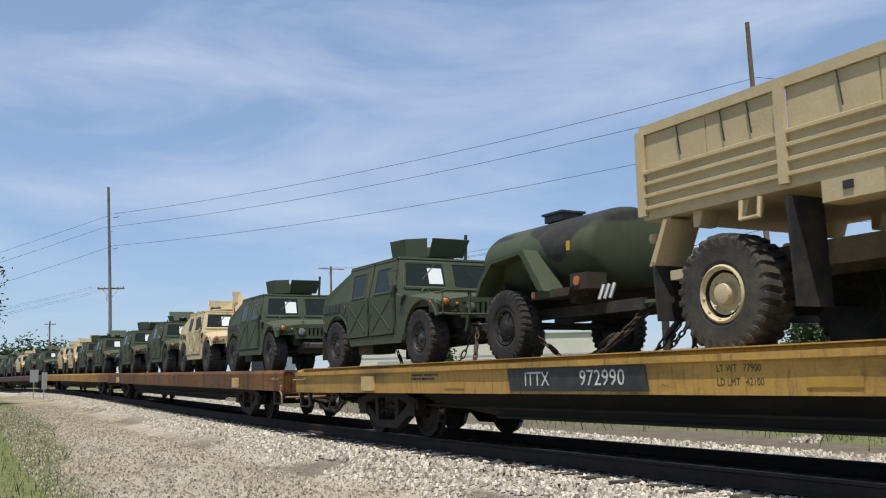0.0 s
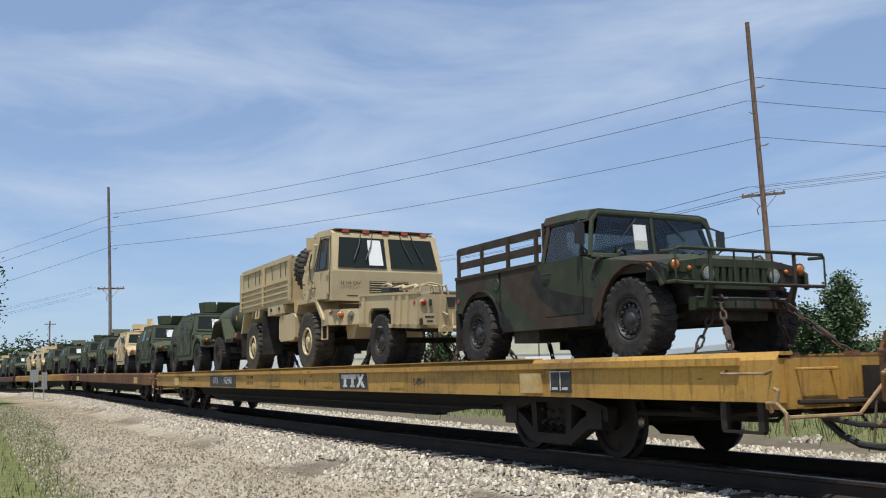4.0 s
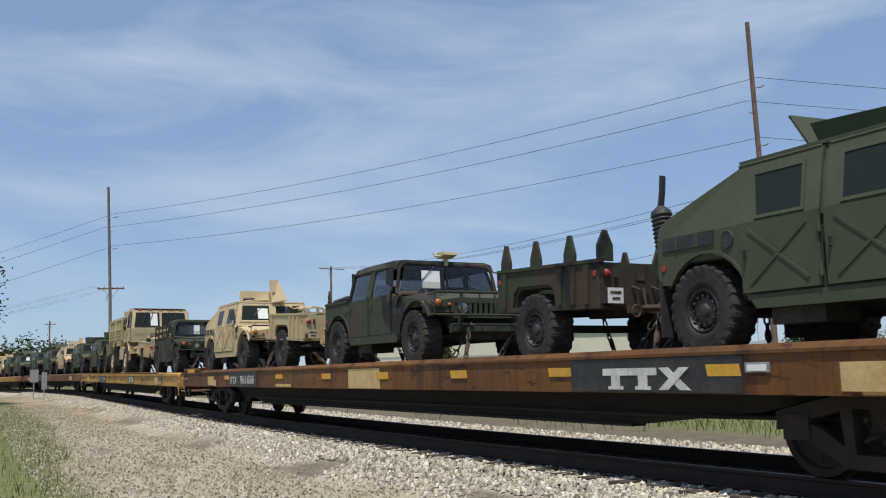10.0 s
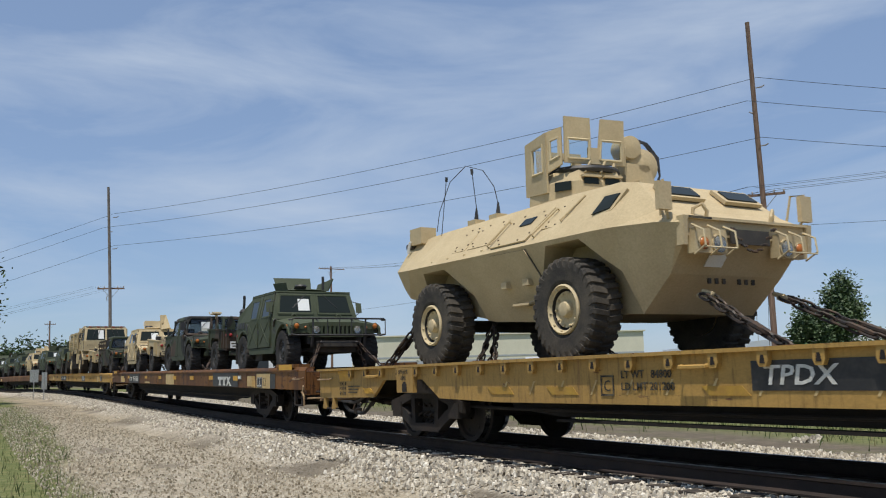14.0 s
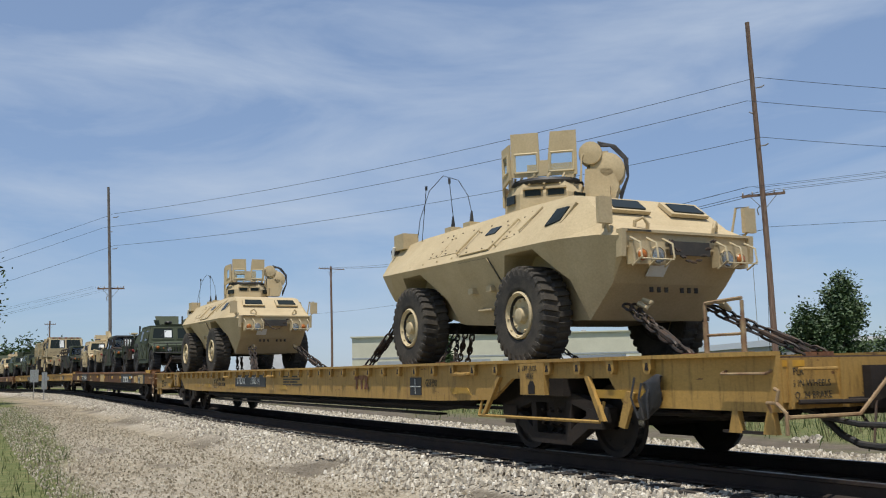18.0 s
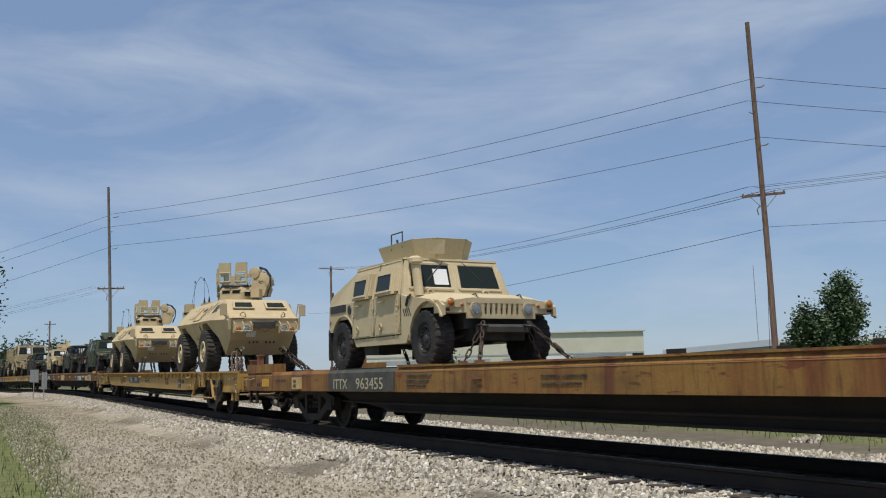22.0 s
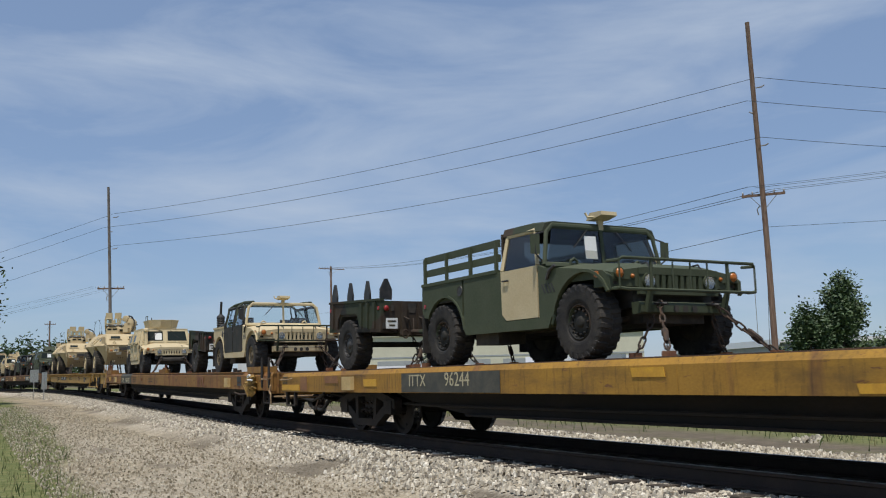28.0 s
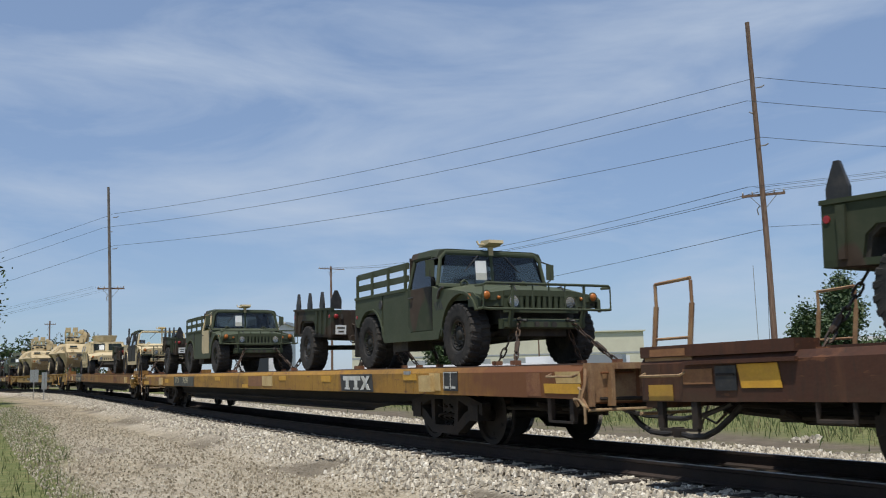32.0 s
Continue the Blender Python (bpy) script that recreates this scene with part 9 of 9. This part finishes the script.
        for i in range(3):
            block("front_slot", UNDER, t, 2.86, 2.88, s * (0.12 + 0.11 * i) - 0.022, s * (0.12 + 0.11 * i) + 0.022, 0.80, 0.86, 0, m=Matrix.Translation((0.03, 0, 0)))
        for ob in t.children:
            if ob not in before:
                ob.matrix_basis = Matrix.Translation((0.04, 0, 0)) @ ob.matrix_basis
        bar("nose_ring", TAN, t, [(3.02, s * 0.62, 1.50), (3.04, s * 0.62, 1.60), (3.10, s * 0.55, 1.64), (3.12, s * 0.5, 1.56), (3.1, s * 0.5, 1.48)], 0.022, 6)
    for q in range(9):
        a = q / 8
        for r in (0, 1):
            bar("tow_chain", CHAIN, t, [(3.30 + 0.01 * r, -0.36 + 0.62 * a + 0.03 * r, 1.36 - 0.34 * math.sin(math.pi * a) * 0.7), (3.33, -0.33 + 0.62 * a + 0.03 * r, 1.35 - 0.34 * math.sin(math.pi * (a + 0.04)) * 0.7)], 0.014, 5)
    slab("nose_gap", UNDER, t, [(3.235, 1.20), (3.225, 1.36), (3.245, 1.36), (3.255, 1.20)], -0.30, 0.30, 0)
    slab("front_label", PAPER, t, [(2.985, 0.98), (3.10, 1.12), (3.11, 1.115), (2.995, 0.975)], -0.46, -0.20, 0, "blank pale plate on the nose")
    block("nose_deck", TAN, t, 2.96, 3.24, -0.95, 0.95, 1.445, 1.475, 0.01)
    block("nose_mark", STENCIL, t, 3.241, 3.243, -0.9, -0.56, 1.449, 1.471, 0)
    # turret, trained to one side
    TUR = Matrix.Translation((0.42, 0, -0.10)) @ Matrix.Rotation(radians(train), 4, "Z")

    def tp(name, bm, mat, bevel=0.0, smooth=False, parent=None):
        return part(name, bm, mat, parent or t, bevel=bevel, smooth=smooth, m=None if parent else TUR)

    tp("turret_base", turned(bmesh.new(), [(0.70, 2.06), (0.70, 2.16), (0.62, 2.20), (0.62, 2.24), (0.2, 2.26)], 32, (0, 0, 0), "z"), TAN, smooth=True)
    low = [(0.50, -0.34), (0.50, 0.34), (0.16, 0.60), (-0.40, 0.60), (-0.62, 0.3), (-0.62, -0.3), (-0.40, -0.60), (0.16, -0.60)]
    bm = bmesh.new()
    loft(bm, [[(x * k, y * k, z) for x, y in low] for z, k in ((2.22, 1.0), (2.46, 0.98), (2.62, 0.84))])
    body = tp("turret_body", bm, TAN, 0.02)
    for y0, y1 in ((-0.26, -0.04), (0.06, 0.28)):
        block("vision_block", GLASS_DARK, body, 0.49, 0.502, y0, y1, 2.42, 2.50, 0)
        block("block_hood", TAN, body, 0.44, 0.53, y0 - 0.03, y1 + 0.03, 2.51, 2.54, 0.006)
    for s in (-1, 1):
        plate(body, GLASS_DARK, [(0.42, s * 0.41, 2.34), (0.24, s * 0.55, 2.34), (0.24, s * 0.545, 2.46), (0.42, s * 0.405, 2.46)], 0.02 * s, "vision_block")
    rack = tp("ring_rack", turned(bmesh.new(), [(0.50, 2.60), (0.52, 2.64), (0.50, 2.68), (0.46, 2.64)], 24, (0, 0, 0), "z"), BLACK, smooth=True)
    for q in range(14):
        a = q * math.pi / 7
        bar("rack_post", TAN, rack, [(0.49 * math.cos(a), 0.49 * math.sin(a), 2.58), (0.47 * math.cos(a + 0.2), 0.47 * math.sin(a + 0.2), 2.74)], 0.018, 5)

    def shield(pts, hole, th=0.03):
        """An upright armour panel with a window."""
        a, b, c, d = [Vector(p) for p in pts]
        nn = (b - a).cross(d - a).normalized() * th

        def at(u, w):
            return (a.lerp(b, u)).lerp(d.lerp(c, u), w)
        u0, u1, w0, w1 = hole
        first = None
        for (p0, q0, p1, q1) in ((0, 0, 1, w0), (0, w1, 1, 1), (0, w0, u0, w1), (u1, w0, 1, w1)):
            q = [at(p0, q0), at(p1, q0), at(p1, q1), at(p0, q1)]
            ob = tp("shield_panel" if first is None else "shield_edge", loft(bmesh.new(), [[tuple(v) for v in q], [tuple(v + nn) for v in q]]), TAN, parent=first)
            first = first or ob
        q = [at(u0, w0), at(u1, w0), at(u1, w1), at(u0, w1)]
        g = tp("shield_window", loft(bmesh.new(), [[tuple(v + nn * 0.4) for v in q], [tuple(v + nn * 0.6) for v in q]]), GLASS, parent=first)
        g.visible_shadow = False
        for i in range(4):
            bar("window_bead", TAN_PALE, first, [tuple(q[i] + nn), tuple(q[(i + 1) % 4] + nn)], 0.018, 5)

    # two tall front plates with windows, joined at the foot
    shield([(0.34, -0.46, 2.72), (0.34, -0.05, 2.72), (0.36, -0.07, 3.34), (0.36, -0.46, 3.34)], (0.12, 0.92, 0.10, 0.52))
    shield([(0.34, 0.03, 2.72), (0.34, 0.46, 2.72), (0.36, 0.46, 3.34), (0.36, 0.10, 3.34)], (0.08, 0.88, 0.10, 0.52))
    tp("shield_joint", box(bmesh.new(), 0.335, 0.375, -0.10, 0.10, 2.72, 2.94), TAN, 0.006)
    # side and rear plates
    shield([(-0.50, -0.56, 2.40), (0.16, -0.60, 2.34), (0.16, -0.60, 3.16), (-0.50, -0.56, 3.14)], (0.35, 0.85, 0.36, 0.82))
    shield([(0.17, -0.60, 2.60), (0.33, -0.47, 2.70), (0.33, -0.47, 3.20), (0.17, -0.60, 3.16)], (0.2, 0.8, 0.25, 0.75))
    shield([(-0.55, 0.36, 2.46), (-0.55, -0.36, 2.46), (-0.58, -0.36, 3.10), (-0.58, 0.36, 3.10)], (0.2, 0.8, 0.3, 0.85))
    # gun mount beside the plates
    mount = tp("gun_mount", prism(bmesh.new(), [(0.52, 2.30), (0.95, 2.34), (1.02, 2.55), (0.92, 2.78), (0.56, 2.80)], -0.22, 0.26, "x"), TAN, 0.02)
    tp("sight_drum", turned(bmesh.new(), [(0.02, -0.10), (0.16, -0.09), (0.17, 0.0), (0.16, 0.18), (0.02, 0.20)], 20, (0.10, 0.64, 3.02), "x"), TAN, smooth=True)
    tp("cradle_cover", turned(bmesh.new(), [(0.02, -0.16), (0.24, -0.14), (0.25, 0.0), (0.24, 0.20), (0.10, 0.24)], 20, (0.02, 0.86, 2.78), "x"), TAN, smooth=True)
    block("cradle_arm", TAN, mount, 0.0, 0.14, 0.58, 0.88, 2.80, 3.06, 0.02)
    block("ammo_box", TAN, mount, 0.20, 0.46, 0.62, 0.90, 2.28, 2.52, 0.02)
    bar("gun_barrel", BLACK, mount, [(0.2, 0.80, 2.70), (-0.5, 0.92, 2.72)], 0.03, 10)
    for i in range(3):
        bar("cable", BLACK, mount, [(0.12, 0.74, 3.14 + 0.03 * i), (0.16, 0.92 + 0.03 * i, 3.12), (0.18, 1.10 + 0.02 * i, 2.92), (0.20, 1.14, 2.66), (0.18, 1.02, 2.42 - 0.05 * i)], 0.016, 6)
    bar("crew_rail", TAN, mount, [(0.30, 0.50, 2.62), (0.30, 0.52, 2.96), (0.26, 0.58, 3.08)], 0.014, 6)
    # rear deck gear and antennas
    for x, y in ((-1.30, -0.62), (-0.75, -0.60)):
        p = block("antenna_base", TAN, t, x - 0.10, x + 0.10, y - 0.09, y + 0.09, 2.02, 2.16, 0.02)
        bar("antenna_spring", BLACK, p, [(x, y, 2.14), (x + 0.01, y, 2.22), (x + 0.015, y, 2.34)], [0.04, 0.03, 0.012], 8)
    bar("whip_antenna", BLACK, t, [(-0.735, -0.60, 2.32), (-0.80, -0.62, 2.58), (-1.02, -0.66, 2.86), (-1.40, -0.72, 3.0), (-1.78, -0.78, 2.82), (-2.06, -0.82, 2.4), (-2.12, -0.84, 2.1)], 0.006, 4)
    bar("whip_antenna", BLACK, t, [(-1.28, -0.62, 2.32), (-1.38, -0.62, 2.9)], 0.006, 4)
    bar("whip_antenna", BLACK, t, [(-2.05, -0.8, 2.0), (-1.86, -0.8, 2.86)], 0.006, 4)
    bar("antenna_tip", BLACK, t, [(-1.86, -0.8, 2.84), (-1.85, -0.8, 2.91)], 0.022, 6)
    bar("antenna_tip", BLACK, t, [(-1.38, -0.62, 2.88), (-1.39, -0.62, 2.96)], 0.022, 6)
    e = part("exhaust_box", box(bmesh.new(), -2.86, -2.48, -0.94, -0.66, 1.96, 2.22), TAN, t, bevel=0.03)
    part("smoke_tube", turned(bmesh.new(), [(0.03, -0.14), (0.07, -0.13), (0.07, 0.1), (0.02, 0.12)], 12, (-2.90, -0.86, 1.96), "x"), UNDER, e)
    bar("tag", PAPER, e, [(-2.8, -0.97, 2.02), (-2.86, -0.98, 1.84)], 0.025, 5)
    part("roof_hatch", turned(bmesh.new(), [(0.36, 2.05), (0.36, 2.10), (0.30, 2.12), (0.01, 2.12)], 20, (-0.3, 0.1, 0), "z"), TAN, t)
    block("engine_grille", UNDER, t, -1.6, -0.9, -0.35, 0.5, 2.085, 2.12, 0.004)
    def fit(x, y, z):
        return (steps_of(x, ((-4.0, -3.98), (-3.1, -3.10), (-1.56, -1.6), (1.55, 1.6), (3.2, 3.28), (4.0, 4.10))), y, z + 0.01 * max(0.0, z - 0.61))
    return reshape(t, fit)


# ---- chains ----
def link_mesh():
    bm = bmesh.new()
    pts = []
    for i in range(10):
        a = 2 * math.pi * i / 10
        pts.append((0.042 * math.cos(a) + (0.018 if math.cos(a) > 0 else -0.018), 0.024 * math.sin(a), 0))
    tube(bm, pts + [pts[0]], 0.010, 5)
    me = finish("chain_link", bm, CHAIN)
    return [tuple(v.co) for v in me.vertices], [tuple(p.vertices) for p in me.polygons], me


LINK_V, LINK_F, _ = link_mesh()


def chain(car, label, a, b, mat=None, sag=0.03, turnbuckle=True, heavy=1.25):
    """A tie-down chain from a to b, in the car's metres (z over the rail)."""
    a, b = Vector(a), Vector(b)
    d = b - a
    n = max(4, int(d.length / (0.088 * heavy)))
    verts, faces = [], []
    for i in range(n):
        k = (i + 0.5) / n
        p = a.lerp(b, k) - Vector((0, 0, sag * 4 * k * (1 - k)))
        q = d.to_track_quat("X", "Z").to_matrix().to_4x4()
        m = Matrix.Translation(p) @ q @ Matrix.Rotation(radians(90 * (i % 2) + 20), 4, "X")
        k0 = len(verts)
        verts += [tuple(m @ (Vector(v) * heavy)) for v in LINK_V]
        faces += [tuple(j + k0 for j in f) for f in LINK_F]
    me = bpy.data.meshes.new("tie_down_chain")
    me.from_pydata(verts, [], faces)
    me.materials.append(mat or CHAIN)
    c = tagged(new("tie_down_chain", me), label, "chain", "tie-down chains")
    if turnbuckle:
        p, q = a.lerp(b, 0.55), a.lerp(b, 0.78)
        bar("turnbuckle", CHAIN, c, [p, p.lerp(q, 0.15), p.lerp(q, 0.85), q], [0.02, 0.034, 0.034, 0.02], 7)
    block("anchor", RUST, c, b.x - 0.06, b.x + 0.06, b.y - 0.05, b.y + 0.05, 1.092, 1.15, 0.006)
    aboard(c, car, 0, 0, 0)
    return c


RUSTY = "rusty steel tie-down chain hooked to the deck"
SOOTY = "dark steel tie-down chain hooked to the deck"


def lash(car, x, front=2.3, back=-2.3, zf=0.66, zb=0.66, yf=0.42, yb=0.42, reach=0.75, mat=None, label=RUSTY, sides=(-1, 1), ends="fb"):
    for s in sides:
        if "f" in ends:
            chain(car, label, (x + front, s * yf, 1.09 + zf), (x + front + reach * 0.75, s * (yf + 0.42), 1.12), mat)
            chain(car, label, (x + front - 0.05, s * yf, 1.09 + zf - 0.06), (x + front - 0.12, s * (yf + 0.3), 1.12), mat, turnbuckle=False)
        if "b" in ends:
            chain(car, label, (x + back, s * yb, 1.09 + zb), (x + back - reach * 0.5, s * (yb + 0.42), 1.12), mat)


# ---- the load of the train ----
def load():
    tan = "tan armoured utility truck with a roof turret"
    green = "dark green armoured utility truck with a roof turret"
    h_green = humvee(green, GREEN, "armoured", turret=turret_flaps)
    h_green2 = humvee("dark green armoured utility truck with drum turret", GREEN, "armoured", turret=turret_drum, gear=(whip,))
    h_tan = humvee(tan, TAN, "armoured", turret=turret_dish)
    used = set()

    def put(ob, car, x, y=0.0, turn=0.0, dip=0.0):
        if ob.name in used:
            ob = copy_thing(ob, pose(0, 0, 0))
        used.add(ob.name)
        if ob.name.startswith("utility_truck"):
            y -= 0.02
        return aboard(ob, car, x - car, y, 1.05 if car == CAR_D else 1.08, turn, dip)

    # cars far ahead
    put(h_green2, CAR_1, -22.3)
    put(h_tan, CAR_1, -28.7)
    put(h_green, CAR_1, -35.1)
    put(h_green2, CAR_1, -42.5)
    for x, k in ((-51.8, h_green), (-57.8, h_green2), (-63.0, h_tan), (-68.3, h_tan), (-73.2 + 1.2, None)):
        if k:
            put(k, CAR_2, x)
    for x, k in ((-78.4, h_green), (-84.0, h_green2), (-89.6, h_tan), (-95.2, h_green), (-100.3, h_green2)):
        put(k, CAR_3, x)
    for x, k in ((-106.5, h_green), (-112.0, h_tan)):
        put(k, CAR_4, x)
    # the clean yellow car
    put(humvee("dark green armoured utility truck with turret and roof plates", GREEN, "armoured", turret=turret_drum, guard=GREEN), CAR_A, -14.7)
    aboard(water_trailer("camouflage-painted water tank trailer on two wheels"), CAR_A, -10.72 - CAR_A, 0, 1.09)
    aboard(cargo_truck("tan military cargo truck with a long open bed"), CAR_A, -4.70 - CAR_A, -0.02, 1.07)
    aboard(cargo_trailer("tan two-wheeled cargo trailer with a bundled load", TAN, load=True), CAR_A, 0.56 - CAR_A, 0, 1.09, dip=3.4)
    put(humvee("dark camouflage pickup truck with wooden side racks", CAMO_DARK, "pickup", guard=CAMO_DARK), CAR_A, 5.7)
    # the rusty car
    put(humvee("tan armoured utility truck with turret shield and black brush guard", TAN, "armoured", turret=turret_dish, guard=BLACK, gear=(rear_junk,)), CAR_B, 14.10)
    aboard(cargo_trailer("tan two-wheeled cargo trailer with loose gear", TAN, load=True), CAR_B, 18.74 - CAR_B, 0, 1.09, dip=3.4)
    put(humvee("camouflage four-door utility truck with a soft top", CAMO_B, "soft", guard=CAMO_DARK, gear=(radio_mount, antenna_foot)), CAR_B, 23.85)
    aboard(cargo_trailer("camouflage cargo trailer with pointed stakes", CAMO, stakes=CAMO_DARK), CAR_B, 28.92 - CAR_B, 0, 1.04, dip=2.2)
    put(humvee("green armoured utility truck with brush guard and fording stack", GREEN, "armoured", turret=turret_flaps, guard=BLACK, gear=(snorkel,)), CAR_B, 33.68)
    # the tie-down car
    aboard(armoured_car("tan four-wheeled armoured car with a gun turret", -8), CAR_C, 44.40 - CAR_C, 0, 1.08)
    aboard(armoured_car("tan four-wheeled armoured car with tall turret shields"), CAR_C, 60.25 - CAR_C, 0, 1.08)
    # the streaked car
    put(humvee("pale tan up-armoured utility truck with a tall turret box", TAN_PALE, "armoured", turret=turret_box, gear=(intake, rear_junk, slant_box, antenna_foot), brace=False), CAR_D, 73.67)
    aboard(cargo_trailer("camouflage cargo trailer with open bed", CAMO), CAR_D, 85.15 - CAR_D, 0, 1.09, dip=3.4)
    put(humvee("pale tan open utility truck with dark doors and roll bars", TAN_PALE, "open", rim=RIM_DUST, guard=CAMO_DARK, gear=(snorkel, radio_mount), door_mat=BLACK_DOOR, paper=False), CAR_D, 89.93)
    # the faded yellow car
    stake = cargo_trailer("camouflage cargo trailer with pointed dark stakes", CAMO_DARK, stakes=BLACK)
    put(stake, CAR_E, 97.83, dip=2.6)
    put(humvee("green pickup truck with slatted racks and a tan door", GREEN, "pickup", rim=RIM_GREEN, guard=GREEN, gear=(radio_mount,), door_mat=TAN_PALE), CAR_E, 103.1)
    put(stake, CAR_E, 112.48, dip=2.6)
    put(humvee("green pickup truck with slatted racks and camouflage door", GREEN, "pickup", rim=RIM_GREEN, guard=GREEN, gear=(radio_mount,), door_mat=CAMO), CAR_E, 117.50)
    put(cargo_trailer("camouflage cargo trailer with tall stakes at the car's end", CAMO, stakes=BLACK), CAR_F, 126.24, dip=2.4)

    # tie-downs
    for car, x in ((CAR_A, -14.7), (CAR_A, 5.7), (CAR_B, 14.02), (CAR_B, 23.85), (CAR_B, 33.68), (CAR_D, 73.67), (CAR_D, 89.93), (CAR_E, 103.1), (CAR_E, 117.43)):
        lash(car, x - car)
    for car, x in ((CAR_A, 0.56), (CAR_B, 18.74), (CAR_B, 28.85), (CAR_D, 85.15), (CAR_E, 97.83), (CAR_E, 112.48), (CAR_F, 126.2)):
        lash(car, x - car, front=1.5, back=-0.7, zf=0.66, zb=0.70, yf=0.2, yb=0.62, reach=0.45, mat=CHAIN_DARK, label=SOOTY)
    for s in (-1, 1):
        chain(CAR_A, RUSTY, (-0.83 - CAR_A, s * 0.5, 2.14), (-0.83 + 0.05 - CAR_A, s * 0.78, 1.12))
        chain(CAR_A, RUSTY, (-0.83 - CAR_A, s * 0.5, 2.14), (-0.83 + 0.5 - CAR_A, s * 0.95, 1.12))
        chain(CAR_A, RUSTY, (-0.83 - CAR_A, s * 0.45, 2.12), (-0.83 - 0.25 - CAR_A, s * 0.62, 1.12), turnbuckle=False)
        chain(CAR_A, SOOTY, (-7.53 - CAR_A, s * 0.4, 1.95), (-8.0 - CAR_A, s * 0.9, 1.12), CHAIN_DARK)
        chain(CAR_A, RUSTY, (-8.6 - CAR_A, s * 0.35, 1.75), (-9.1 - CAR_A, s * 0.8, 1.12))
        chain(CAR_A, RUSTY, (-8.5 - CAR_A, s * 0.35, 1.75), (-9.6 - CAR_A, s * 0.6, 1.12), sag=0.1)
        for x in (44.52, 60.09):
            for k in (0.0, 0.12):
                chain(CAR_C, SOOTY, (x - 2.75 - CAR_C, s * (0.55 + k), 2.15), (x - 3.9 - CAR_C + k, s * (0.9 + k), 1.13), CHAIN_DARK, heavy=1.7)
                chain(CAR_C, RUSTY, (x + 3.1 - CAR_C, s * (0.55 + k), 1.74), (x + 4.35 - CAR_C + k, s * (0.85 + k), 1.13), CHAIN_DARK, heavy=1.7)
            chain(CAR_C, SOOTY, (x - 0.9 - CAR_C, s * 0.7, 1.70), (x - 0.3 - CAR_C, s * 1.1, 1.13), CHAIN_DARK, turnbuckle=False)
            chain(CAR_C, SOOTY, (x - 0.9 - CAR_C, s * 0.7, 1.70), (x - 0.75 - CAR_C, s * 1.1, 1.13), CHAIN_DARK, turnbuckle=False)


load()


# ---- the train's run ----
def car_pose(x):
    """The pose on the curved line of a car whose front end is at x: from bogie to bogie."""
    xa, xb = x + 3.8, x + LENGTH - 3.8
    (ya, za), (yb, zb) = bend(xa), bend(xb)
    head = math.atan2(yb - ya, xb - xa)
    tilt = math.atan2(zb - za, xb - xa)
    m = Matrix.Rotation(head, 4, "Z") @ Matrix.Rotation(-tilt, 4, "Y")
    o = Vector((xa, ya, za)) - m.to_3x3() @ Vector((3.8, 0, 0))
    return Matrix.Translation(o) @ m


def motions():
    for ob, start, local in MOVING:
        walk(ob, [(float(t), car_pose(start - RUN[t]) @ local) for t in range(33)])
    n = 240
    for ob, x in ROLLING:
        rows = []
        for i in range(n + 1):
            t = 32.0 * i / n
            a = -run(t) / WHEEL_R
            rows.append((t, Matrix.Translation((x, 0, WHEEL_R)) @ Matrix.Rotation(a, 4, "Y")))
        walk(ob, rows)


motions()
